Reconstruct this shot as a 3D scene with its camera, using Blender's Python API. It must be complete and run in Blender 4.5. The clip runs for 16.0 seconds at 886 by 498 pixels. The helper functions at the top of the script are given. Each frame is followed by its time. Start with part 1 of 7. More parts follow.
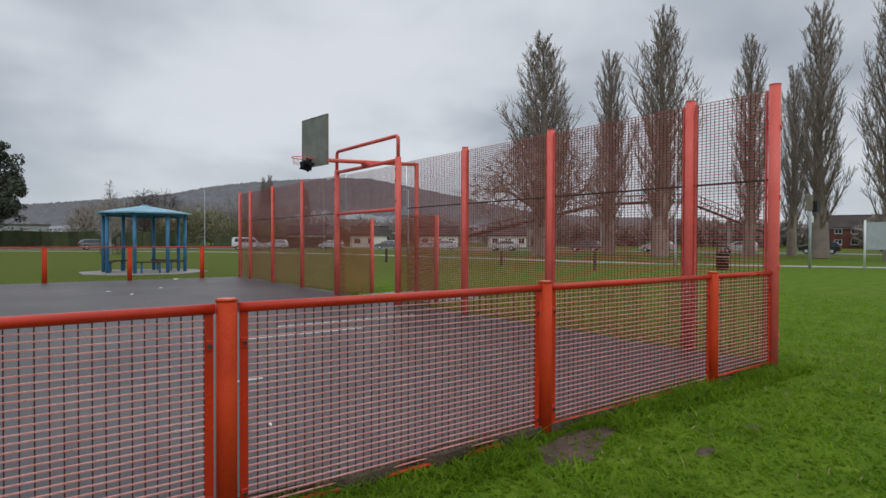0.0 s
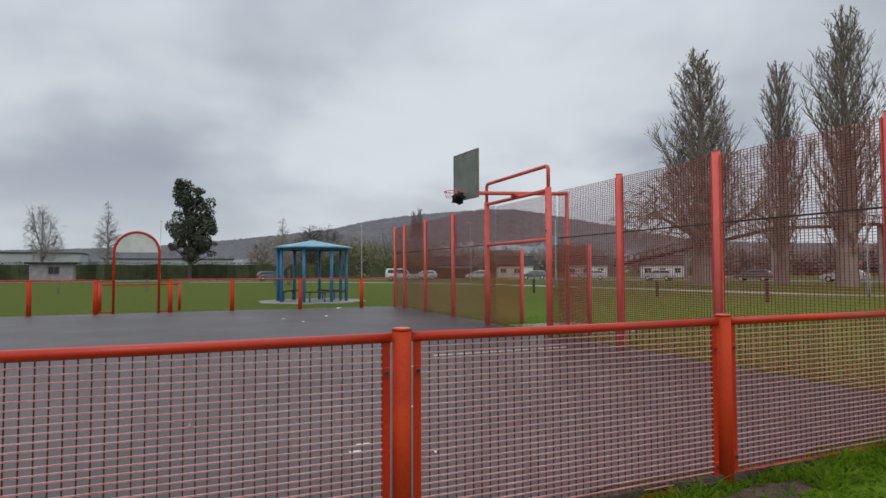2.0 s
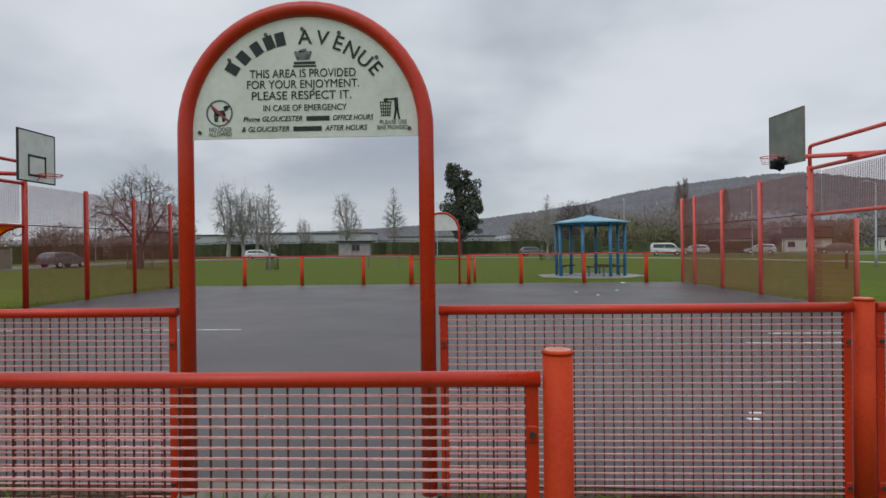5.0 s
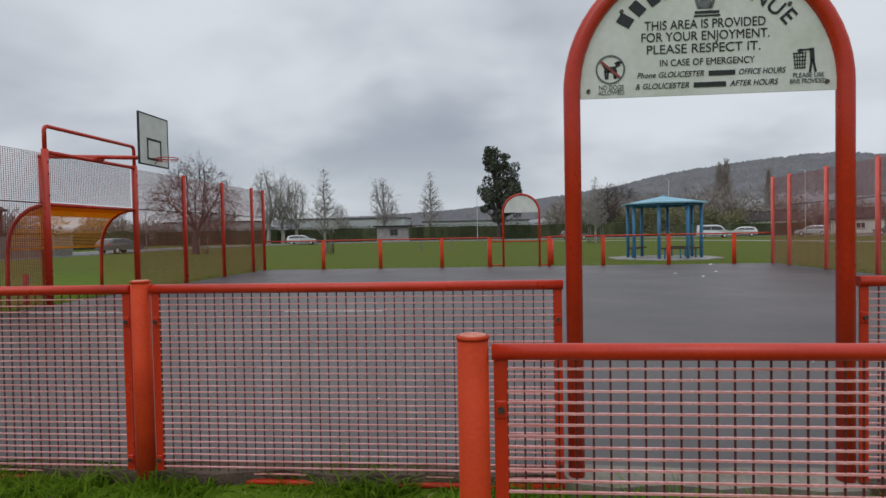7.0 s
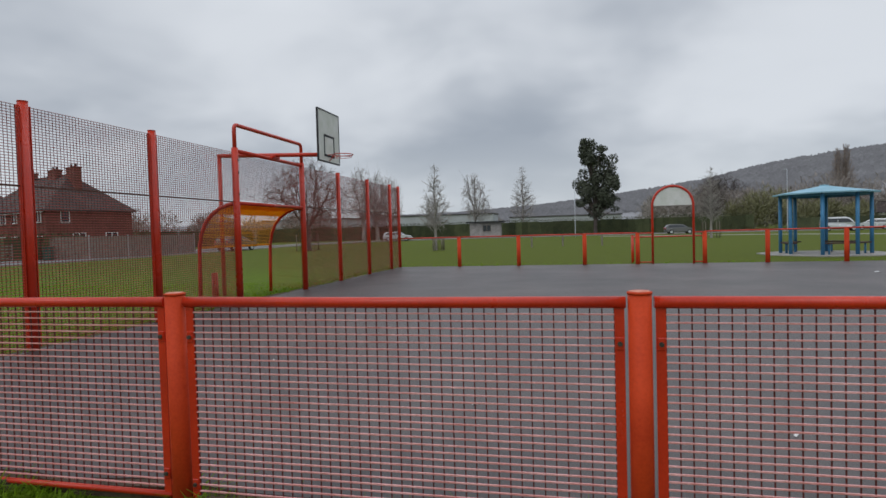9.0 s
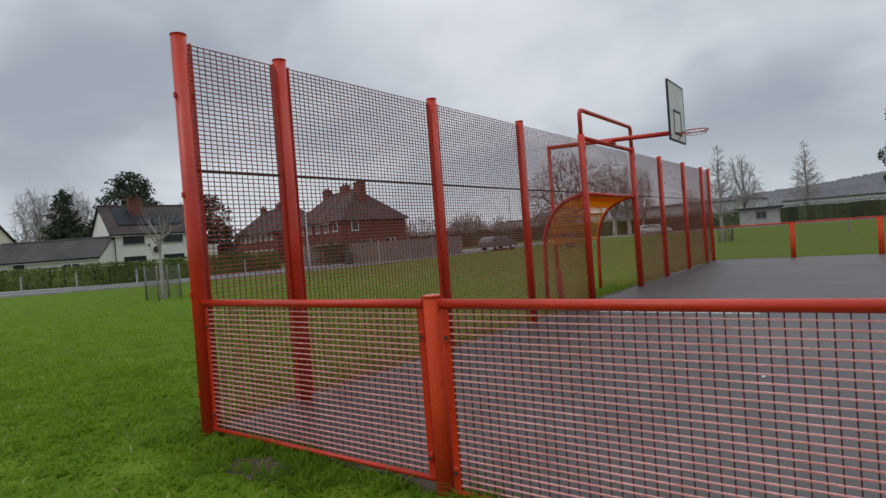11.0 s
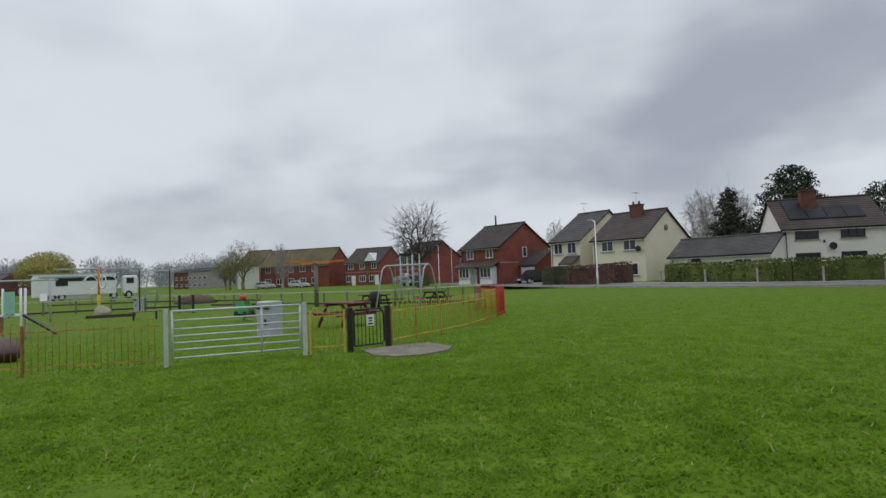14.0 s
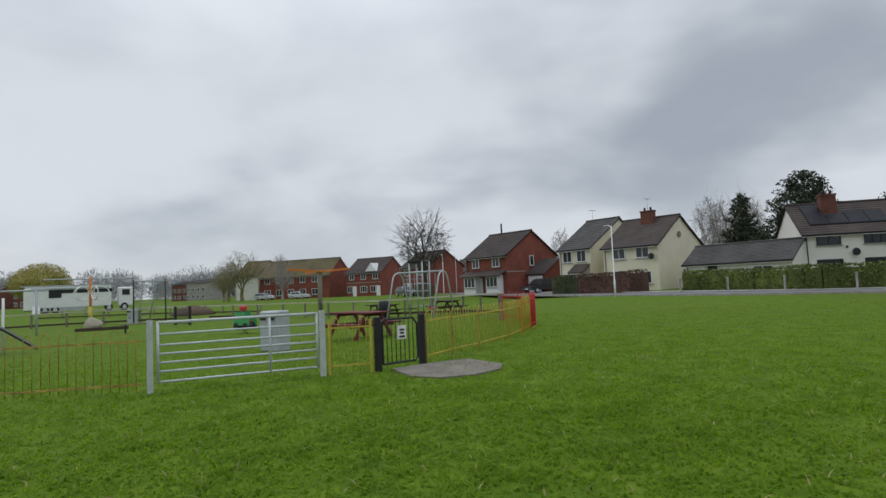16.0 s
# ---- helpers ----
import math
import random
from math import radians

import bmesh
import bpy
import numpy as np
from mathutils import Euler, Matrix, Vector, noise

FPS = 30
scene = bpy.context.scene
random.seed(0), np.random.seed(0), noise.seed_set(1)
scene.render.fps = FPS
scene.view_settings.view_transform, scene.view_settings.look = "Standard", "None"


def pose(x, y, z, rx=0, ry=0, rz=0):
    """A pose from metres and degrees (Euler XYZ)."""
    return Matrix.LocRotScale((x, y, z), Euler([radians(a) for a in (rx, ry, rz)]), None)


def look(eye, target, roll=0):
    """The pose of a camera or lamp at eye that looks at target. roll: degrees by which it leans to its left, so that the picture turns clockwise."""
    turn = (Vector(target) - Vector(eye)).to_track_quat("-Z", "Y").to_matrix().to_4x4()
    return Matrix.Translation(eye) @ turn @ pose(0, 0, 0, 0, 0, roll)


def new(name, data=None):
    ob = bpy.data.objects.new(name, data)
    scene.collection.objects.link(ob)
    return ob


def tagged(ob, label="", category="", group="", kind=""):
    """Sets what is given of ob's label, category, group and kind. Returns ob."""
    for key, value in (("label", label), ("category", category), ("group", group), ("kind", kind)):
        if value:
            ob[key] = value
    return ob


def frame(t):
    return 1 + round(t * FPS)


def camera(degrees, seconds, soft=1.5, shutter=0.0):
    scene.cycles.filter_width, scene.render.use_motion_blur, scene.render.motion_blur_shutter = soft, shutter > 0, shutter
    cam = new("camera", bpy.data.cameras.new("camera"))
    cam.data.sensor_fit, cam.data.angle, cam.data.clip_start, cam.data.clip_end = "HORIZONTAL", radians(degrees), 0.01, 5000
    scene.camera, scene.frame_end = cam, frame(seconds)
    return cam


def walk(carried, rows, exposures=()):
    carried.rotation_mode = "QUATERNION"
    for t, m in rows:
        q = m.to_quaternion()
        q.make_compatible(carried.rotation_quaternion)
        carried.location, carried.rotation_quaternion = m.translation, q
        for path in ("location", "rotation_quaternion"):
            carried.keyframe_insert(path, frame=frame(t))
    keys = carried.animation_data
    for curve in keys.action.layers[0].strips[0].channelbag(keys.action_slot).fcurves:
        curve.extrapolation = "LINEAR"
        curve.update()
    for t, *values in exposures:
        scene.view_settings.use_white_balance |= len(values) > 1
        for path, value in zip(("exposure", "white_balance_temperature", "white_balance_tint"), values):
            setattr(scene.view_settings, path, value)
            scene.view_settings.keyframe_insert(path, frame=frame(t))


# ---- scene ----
cam = camera(74.6, 16.0)
PATH = [
    (0, (2.127, -3.131, 1.434), (3.317, -1.524, 1.405), 0.2),
    (0.5, (2.118, -3.133, 1.437), (3.228, -1.469, 1.439), 0.1),
    (1, (2.085, -3.121, 1.441), (3.097, -1.397, 1.479), 0.1),
    (1.5, (2.051, -3.109, 1.446), (2.946, -1.322, 1.513), 0.1),
    (2, (2.013, -3.092, 1.442), (2.771, -1.242, 1.517), -0.2),
    (2.5, (1.951, -3.131, 1.439), (2.545, -1.222, 1.494), -0.1),
    (3, (1.897, -3.201, 1.451), (2.304, -1.243, 1.467), -0.2),
    (3.5, (1.748, -3.239, 1.446), (1.967, -1.251, 1.436), -0.2),
    (4, (1.454, -3.309, 1.433), (1.52, -1.31, 1.42), -0.5),
    (4.2, (1.349, -3.325, 1.433), (1.372, -1.325, 1.423), -0.5),
    (6.3, (-0.395, -3.334, 1.425), (-0.543, -1.339, 1.425), -1.1),
    (6.5, (-0.619, -3.307, 1.425), (-0.778, -1.313, 1.409), -1.1),
    (7, (-1.24, -3.224, 1.368), (-1.414, -1.233, 1.314), -1.1),
    (7.5, (-1.803, -3.136, 1.374), (-1.997, -1.147, 1.295), -1.1),
    (8, (-2.389, -2.963, 1.406), (-2.629, -0.979, 1.326), -1.1),
    (8.2, (-2.625, -2.921, 1.418), (-2.895, -0.941, 1.344), -1.1),
    (10.3, (-5.206, -2.58, 1.43), (-6.08, -0.781, 1.379), -3.0),
    (10.5, (-5.47, -2.568, 1.437), (-6.42, -0.808, 1.39), -3.2),
    (11, (-6.108, -2.636, 1.431), (-7.284, -1.019, 1.402), -4.3),
    (11.5, (-6.746, -2.827, 1.454), (-8.186, -1.439, 1.443), -5.0),
    (12, (-7.387, -3.096, 1.475), (-9.089, -2.046, 1.478), -5.6),
    (12.5, (-8.118, -3.356, 1.397), (-10.011, -2.711, 1.423), -5.3),
    (13, (-8.714, -3.571, 1.409), (-10.696, -3.303, 1.458), -4.2),
    (13.5, (-9.17, -3.746, 1.398), (-11.169, -3.741, 1.467), -3.0),
    (14, (-9.639, -3.925, 1.382), (-11.633, -4.045, 1.473), -2.2),
    (14.5, (-10.172, -4.099, 1.353), (-12.164, -4.248, 1.459), -1.9),
    (15, (-10.665, -4.313, 1.333), (-12.658, -4.443, 1.444), -1.8),
    (15.5, (-11.101, -4.509, 1.306), (-13.095, -4.624, 1.424), -2.0),
    (16, (-11.629, -4.833, 1.269), (-13.621, -4.947, 1.397), -2.5),
]
walk(cam, [(t, look(eye, target, roll)) for t, eye, target, roll in PATH])

# ---- world and sun ----
world = bpy.data.worlds.new("overcast_sky")
scene.world = world
world.use_nodes = True
wn, wl = world.node_tree.nodes, world.node_tree.links
wn.clear()


def wnode(kind, **kw):
    n = wn.new(kind)
    for k, v in kw.items():
        if k == "inputs":
            for i, val in v.items():
                n.inputs[i].default_value = val
        elif k == "operation":
            n.operation = v
        elif k == "blend_type":
            n.blend_type = v
        elif k == "sky_type":
            n.sky_type = v
    return n


SUN_ELEVATION, SUN_ROTATION = radians(48), radians(200)
out = wnode("ShaderNodeOutputWorld")
bg = wnode("ShaderNodeBackground")
coord = wnode("ShaderNodeTexCoord")
sky = wnode("ShaderNodeTexSky", sky_type="NISHITA")
sky.sun_disc = False
sky.sun_elevation, sky.sun_rotation = SUN_ELEVATION, SUN_ROTATION
sep = wnode("ShaderNodeSeparateXYZ")
wl.new(coord.outputs["Generated"], sep.inputs[0])
# a flat cloud deck: the direction divided by its height above the horizon
up = wnode("ShaderNodeMath", operation="MAXIMUM", inputs={1: 0.0})
wl.new(sep.outputs[2], up.inputs[0])
lift = wnode("ShaderNodeMath", operation="ADD", inputs={1: 0.34})
wl.new(up.outputs[0], lift.inputs[0])
dx = wnode("ShaderNodeMath", operation="DIVIDE")
dy = wnode("ShaderNodeMath", operation="DIVIDE")
wl.new(sep.outputs[0], dx.inputs[0]), wl.new(lift.outputs[0], dx.inputs[1])
wl.new(sep.outputs[1], dy.inputs[0]), wl.new(lift.outputs[0], dy.inputs[1])
deck = wnode("ShaderNodeCombineXYZ", inputs={2: 3.7})
wl.new(dx.outputs[0], deck.inputs[0]), wl.new(dy.outputs[0], deck.inputs[1])
big = wnode("ShaderNodeTexNoise", inputs={"Scale": 1.05, "Detail": 4.0, "Roughness": 0.45, "Distortion": 0.25})
small = wnode("ShaderNodeTexNoise", inputs={"Scale": 2.6, "Detail": 3.0, "Roughness": 0.5, "Distortion": 0.3})
wl.new(deck.outputs[0], big.inputs["Vector"]), wl.new(deck.outputs[0], small.inputs["Vector"])
mixn = wnode("ShaderNodeMath", operation="MULTIPLY_ADD", inputs={1: 0.35})
wl.new(small.outputs["Fac"], mixn.inputs[0]), wl.new(big.outputs["Fac"], mixn.inputs[2])
ramp = wnode("ShaderNodeValToRGB")
ramp.color_ramp.interpolation = "EASE"
e = ramp.color_ramp.elements
e[0].position, e[0].color = 0.46, (0.335, 0.375, 0.435, 1)
e[1].position, e[1].color = 0.86, (0.66, 0.695, 0.745, 1)
wl.new(mixn.outputs[0], ramp.inputs[0])
# the deck brightens from the horizon to the zenith, as under any overcast
zen = wnode("ShaderNodeMapRange", inputs={1: 0.34, 2: 0.95, 3: 1.0, 4: 2.1})
wl.new(sep.outputs[2], zen.inputs[0])
haze = wnode("ShaderNodeMapRange", inputs={1: 0.0, 2: 0.16, 3: 0.75, 4: 0.0})
wl.new(sep.outputs[2], haze.inputs[0])
hz = wnode("ShaderNodeMix")
hz.data_type = "RGBA"
hz.inputs[7].default_value = (0.60, 0.645, 0.69, 1)
wl.new(haze.outputs[0], hz.inputs[0]), wl.new(ramp.outputs[0], hz.inputs[6])
scaled = wnode("ShaderNodeVectorMath", operation="SCALE")
wl.new(hz.outputs[2], scaled.inputs[0]), wl.new(zen.outputs[0], scaled.inputs[3])
clear = wnode("ShaderNodeVectorMath", operation="SCALE", inputs={3: 0.004})
wl.new(sky.outputs[0], clear.inputs[0])
both = wnode("ShaderNodeVectorMath", operation="ADD")
wl.new(scaled.outputs[0], both.inputs[0]), wl.new(clear.outputs[0], both.inputs[1])
wl.new(both.outputs[0], bg.inputs[0])
bg.inputs[1].default_value = 1.0
wl.new(bg.outputs[0], out.inputs[0])

sun = new("sun", bpy.data.lights.new("sun", "SUN"))
sun.data.energy, sun.data.angle, sun.data.color = 0.45, radians(35), (1.0, 0.97, 0.93)
sun.matrix_world = look((0, 0, 60), (0 - 30 * math.sin(SUN_ROTATION), 0 - 30 * math.cos(SUN_ROTATION), 60 - 36))

# ---- materials ----
MATS = {}


def mat(name, color, rough=0.7, metal=0.0, vary=0.25, scale=3.0, fine=40.0, bump=0.15, dist=0.01, tint=None, spec=0.4, island=0.0, rand=0.0):
    """A surface with colour that varies at two sizes, and fine relief."""
    if name in MATS:
        return MATS[name]
    m = bpy.data.materials.new(name)
    m.use_nodes = True
    n, l = m.node_tree.nodes, m.node_tree.links
    b = n["Principled BSDF"]
    b.inputs["Metallic"].default_value = metal
    b.inputs["Specular IOR Level"].default_value = spec
    tc = n.new("ShaderNodeTexCoord")
    geo = n.new("ShaderNodeNewGeometry")
    a = n.new("ShaderNodeTexNoise")
    a.inputs["Scale"].default_value, a.inputs["Detail"].default_value, a.inputs["Roughness"].default_value = scale, 6, 0.6
    f = n.new("ShaderNodeTexNoise")
    f.inputs["Scale"].default_value, f.inputs["Detail"].default_value = fine, 4
    l.new(geo.outputs["Position"], a.inputs["Vector"]), l.new(geo.outputs["Position"], f.inputs["Vector"])
    r = n.new("ShaderNodeValToRGB")
    c = Vector(color)
    t = Vector(tint) if tint else c * (1 - vary)
    r.color_ramp.elements[0].position, r.color_ramp.elements[1].position = 0.35, 0.68
    r.color_ramp.elements[0].color = (*t, 1)
    r.color_ramp.elements[1].color = (*(c * (1 + vary * 0.35)), 1)
    add = n.new("ShaderNodeMath")
    add.operation = "MULTIPLY_ADD"
    add.inputs[1].default_value = 0.35
    l.new(f.outputs["Fac"], add.inputs[0])
    sc = n.new("ShaderNodeMath")
    sc.operation = "MULTIPLY_ADD"
    sc.inputs[1].default_value, sc.inputs[2].default_value = 0.75, -0.03
    l.new(a.outputs["Fac"], sc.inputs[0]), l.new(sc.outputs[0], add.inputs[2])
    l.new(add.outputs[0], r.inputs[0])
    last = r.outputs[0]
    if island or rand:
        hs = n.new("ShaderNodeHueSaturation")
        src = geo.outputs["Random Per Island"]
        if rand:
            oi = n.new("ShaderNodeObjectInfo")
            src = oi.outputs["Random"]
        k = n.new("ShaderNodeMapRange")
        w = island or rand
        k.inputs[3].default_value, k.inputs[4].default_value = 1 - w, 1 + w
        l.new(src, k.inputs[0]), l.new(k.outputs[0], hs.inputs["Value"]), l.new(last, hs.inputs["Color"])
        last = hs.outputs[0]
    l.new(last, b.inputs["Base Color"])
    rr = n.new("ShaderNodeMapRange")
    rr.inputs[3].default_value, rr.inputs[4].default_value = min(1, rough + 0.12), max(0.03, rough - 0.12)
    l.new(a.outputs["Fac"], rr.inputs[0]), l.new(rr.outputs[0], b.inputs["Roughness"])
    if bump:
        bp = n.new("ShaderNodeBump")
        bp.inputs["Strength"].default_value, bp.inputs["Distance"].default_value = bump, dist
        l.new(f.outputs["Fac"], bp.inputs["Height"]), l.new(bp.outputs[0], b.inputs["Normal"])
    MATS[name] = m
    return m


def leafy(name, color, tint, island=0.35, rough=0.7, through=0.25):
    """Foliage and twigs: a colour for every leaf, and a little light through it."""
    m = mat(name, color, rough, vary=0.4, scale=0.6, fine=6, bump=0, tint=tint, island=island, spec=0.2)
    return m


RED = mat("red_paint", (0.56, 0.036, 0.012), 0.30, vary=0.2, scale=2.2, fine=60, bump=0.08, dist=0.002, tint=(0.43, 0.026, 0.009), spec=0.42)
PINK = mat("faded_red_paint", (0.80, 0.165, 0.135), 0.5, vary=0.2, scale=1.6, fine=50, bump=0.08, dist=0.002, tint=(0.70, 0.115, 0.085), spec=0.25)
POSTRED = mat("orange_red_post_paint", (0.58, 0.058, 0.014), 0.55, vary=0.25, scale=2.6, fine=70, bump=0.12, dist=0.002, tint=(0.45, 0.038, 0.010), spec=0.16)
WORN = mat("worn_post_cap", (0.62, 0.30, 0.22), 0.7, vary=0.4, scale=25, fine=90, bump=0.1, dist=0.002, tint=(0.50, 0.10, 0.06))
# red coating paled to pink: sky sheen on the level bars, put into the colour
WIRE = mat("sky_sheen_red_wire", (0.76, 0.38, 0.37), 0.28, vary=0.25, scale=5, fine=60, bump=0, tint=(0.58, 0.17, 0.15), spec=0.9)
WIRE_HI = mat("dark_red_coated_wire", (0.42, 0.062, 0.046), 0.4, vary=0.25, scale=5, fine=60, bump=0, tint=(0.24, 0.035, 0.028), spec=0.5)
# same red coating for upright wires, with their shade painted in as near-black
WIRE_UP = mat("shade_darkened_red_wire", (0.120, 0.022, 0.018), 0.5, vary=0.3, scale=5, fine=60, bump=0)
WIRE_PINK = mat("faded_coated_wire", (0.72, 0.22, 0.18), 0.4, vary=0.25, scale=5, fine=60, bump=0, tint=(0.55, 0.12, 0.095), spec=0.5)
YELLOWED = mat("ochre_coated_sheet", (0.80, 0.42, 0.05), 0.55, vary=0.3, scale=2, fine=30, bump=0.1, dist=0.003)
BROWNMESH = mat("brown_perforated_sheet", (0.30, 0.085, 0.035), 0.6, vary=0.25, scale=2, fine=30, bump=0.1, dist=0.003)
OCHREWIRE = mat("ochre_brown_wire", (0.42, 0.17, 0.055), 0.5, vary=0.3, scale=4, fine=40, bump=0)
# the hood sheet lets daylight through
hn, hl = YELLOWED.node_tree.nodes, YELLOWED.node_tree.links
thin = hn.new("ShaderNodeBsdfTranslucent")
thin.inputs[0].default_value = (0.98, 0.62, 0.06, 1)
blend = hn.new("ShaderNodeMixShader")
blend.inputs[0].default_value = 0.65
hl.new(hn["Principled BSDF"].outputs[0], blend.inputs[1]), hl.new(thin.outputs[0], blend.inputs[2])
hl.new(blend.outputs[0], hn["Material Output"].inputs[0])
RUST = mat("rusty_steel", (0.10, 0.045, 0.03), 0.75, vary=0.5, scale=30, fine=120, bump=0.2, dist=0.002)
BOLT = mat("dull_bolt_steel", (0.12, 0.10, 0.09), 0.5, 0.8, vary=0.4, scale=30, bump=0)
TARMAC = mat("court_tarmac", (0.071, 0.056, 0.050), 0.47, vary=0.30, scale=0.35, fine=160, bump=0.5, dist=0.006, tint=(0.048, 0.041, 0.043), spec=0.56)
ROADM = mat("road_asphalt", (0.17, 0.17, 0.175), 0.7, vary=0.25, scale=0.5, fine=120, bump=0.3, dist=0.005)
PATHM = mat("pale_path", (0.36, 0.35, 0.34), 0.85, vary=0.25, scale=0.9, fine=60, bump=0.3, dist=0.005)
CONCRETE = mat("grey_concrete", (0.34, 0.32, 0.30), 0.85, vary=0.35, scale=1.5, fine=60, bump=0.35, dist=0.006)
LINE = mat("worn_white_line", (0.72, 0.72, 0.70), 0.7, vary=0.35, scale=6, fine=50, bump=0.2, dist=0.003)
WHITE = mat("weathered_white_paint", (0.70, 0.71, 0.67), 0.55, vary=0.12, scale=4, fine=30, bump=0.04, dist=0.002, tint=(0.58, 0.61, 0.53))
WHITE2 = mat("clean_white", (0.80, 0.80, 0.80), 0.45, vary=0.08, scale=2, fine=30, bump=0.03, dist=0.002)
INK = mat("black_sign_ink", (0.025, 0.028, 0.03), 0.6, vary=0.3, scale=20, fine=80, bump=0)
GREYINK = mat("faded_grey_ink", (0.16, 0.17, 0.17), 0.6, vary=0.4, scale=20, fine=80, bump=0)
REDINK = mat("faded_red_ink", (0.33, 0.07, 0.06), 0.6, vary=0.3, scale=20, fine=80, bump=0)
BLUE = mat("shelter_blue_paint", (0.055, 0.22, 0.40), 0.5, vary=0.25, scale=2, fine=40, bump=0.08, dist=0.003, tint=(0.04, 0.15, 0.29))
ROOFBLUE = mat("pale_blue_roof", (0.23, 0.42, 0.52), 0.6, vary=0.3, scale=1.2, fine=20, bump=0.15, dist=0.01, tint=(0.17, 0.34, 0.42))
BLACK = mat("black_paint", (0.020, 0.020, 0.022), 0.5, vary=0.3, scale=5, fine=50, bump=0.05, dist=0.002)
DARKWOOD = mat("dark_brown_wood", (0.075, 0.045, 0.035), 0.75, vary=0.4, scale=5, fine=50, bump=0.3, dist=0.004)
REDWOOD = mat("dark_red_wood", (0.17, 0.035, 0.035), 0.7, vary=0.35, scale=5, fine=50, bump=0.3, dist=0.004)
GREYWOOD = mat("weathered_grey_wood", (0.24, 0.21, 0.17), 0.85, vary=0.35, scale=4, fine=50, bump=0.4, dist=0.005)
GALV = mat("galvanised_steel", (0.58, 0.61, 0.62), 0.45, 0.15, vary=0.2, scale=8, fine=40, bump=0.05, dist=0.002)
PALEMETAL = mat("grey_painted_metal", (0.44, 0.47, 0.50), 0.45, 0.1, vary=0.15, scale=3, fine=40, bump=0.04, dist=0.002)
YELLOW = mat("yellow_paint", (0.58, 0.45, 0.07), 0.5, vary=0.3, scale=3, fine=40, bump=0.05, dist=0.002)
ORANGE = mat("orange_paint", (0.65, 0.20, 0.03), 0.5, vary=0.25, scale=3, fine=40, bump=0.05, dist=0.002)
GREENP = mat("bright_green_paint", (0.06, 0.36, 0.12), 0.45, vary=0.2, scale=3, fine=40, bump=0.03, dist=0.002)
REDP = mat("bright_red_paint", (0.62, 0.05, 0.06), 0.45, vary=0.2, scale=3, fine=40, bump=0.03, dist=0.002)
TEAL = mat("mint_panel", (0.30, 0.60, 0.48), 0.5, vary=0.2, scale=3, fine=40, bump=0.03, dist=0.002)
RUBBER = mat("black_rubber", (0.018, 0.018, 0.018), 0.8, vary=0.3, scale=20, bump=0.1, dist=0.003)
GLASS = mat("dark_window_glass", (0.030, 0.036, 0.042), 0.12, vary=0.4, scale=0.4, fine=3, bump=0, spec=0.5)
SOLAR = mat("solar_glass", (0.016, 0.017, 0.022), 0.5, vary=0.2, scale=1, fine=5, bump=0, spec=0.2)
BRICK = mat("red_brick", (0.235, 0.068, 0.045), 0.85, vary=0.3, scale=0.8, fine=9, bump=0.35, dist=0.01, tint=(0.16, 0.048, 0.035))
BRICK2 = mat("brown_brick", (0.165, 0.062, 0.045), 0.85, vary=0.35, scale=0.7, fine=9, bump=0.35, dist=0.01)
CREAM = mat("cream_render", (0.72, 0.67, 0.52), 0.85, vary=0.1, scale=0.6, fine=12, bump=0.15, dist=0.01)
RENDER = mat("white_render", (0.78, 0.76, 0.70), 0.85, vary=0.1, scale=0.6, fine=12, bump=0.15, dist=0.01)
ROOFTILE = mat("brown_roof_tiles", (0.066, 0.050, 0.045), 0.85, vary=0.35, scale=0.6, fine=7, bump=0.5, dist=0.03, rand=0.15)
ROOFGREY = mat("grey_roof_tiles", (0.085, 0.080, 0.078), 0.85, vary=0.35, scale=0.6, fine=7, bump=0.5, dist=0.03, rand=0.15)
ROOFMOSS = mat("mossy_roof_tiles", (0.13, 0.105, 0.05), 0.9, vary=0.4, scale=0.4, fine=7, bump=0.5, dist=0.03)
GREYCLAD = mat("pale_grey_cladding", (0.45, 0.47, 0.48), 0.6, vary=0.15, scale=0.2, fine=2, bump=0.05)
SILVER = mat("silver_car_paint", (0.62, 0.64, 0.66), 0.25, 0.3, vary=0.06, scale=1, bump=0, spec=0.6)
DARKCAR = mat("dark_car_paint", (0.035, 0.038, 0.045), 0.22, 0.2, vary=0.15, scale=1, bump=0, spec=0.6)
GREYCAR = mat("grey_car_paint", (0.17, 0.17, 0.17), 0.25, 0.3, vary=0.1, scale=1, bump=0, spec=0.6)
BAG = mat("black_cloth", (0.016, 0.017, 0.021), 0.9, vary=0.4, scale=10, fine=50, bump=0.3, dist=0.01)
BARK = mat("grey_brown_bark", (0.095, 0.075, 0.066), 0.9, vary=0.4, scale=2, fine=12, bump=0.5, dist=0.02, island=0.18)
BARKPALE = mat("pale_twigs", (0.36, 0.33, 0.305), 0.9, vary=0.3, scale=2, fine=12, bump=0.3, dist=0.02, island=0.2)
BARKPOP = mat("poplar_twigs", (0.31, 0.25, 0.21), 0.9, vary=0.3, scale=1, fine=12, bump=0.3, dist=0.02, island=0.22)
EVERGREEN = leafy("dark_evergreen_leaf", (0.050, 0.066, 0.034), (0.026, 0.037, 0.021))
EUCAL = leafy("grey_green_leaf", (0.095, 0.105, 0.075), (0.045, 0.052, 0.037), island=0.35)
HEDGEG = leafy("green_hedge_leaf", (0.125, 0.155, 0.038), (0.065, 0.09, 0.024), island=0.3)
HEDGED = leafy("dark_hedge_leaf", (0.075, 0.085, 0.040), (0.046, 0.056, 0.030))
HEDGEB = leafy("bare_brown_hedge", (0.12, 0.068, 0.050), (0.075, 0.045, 0.035))
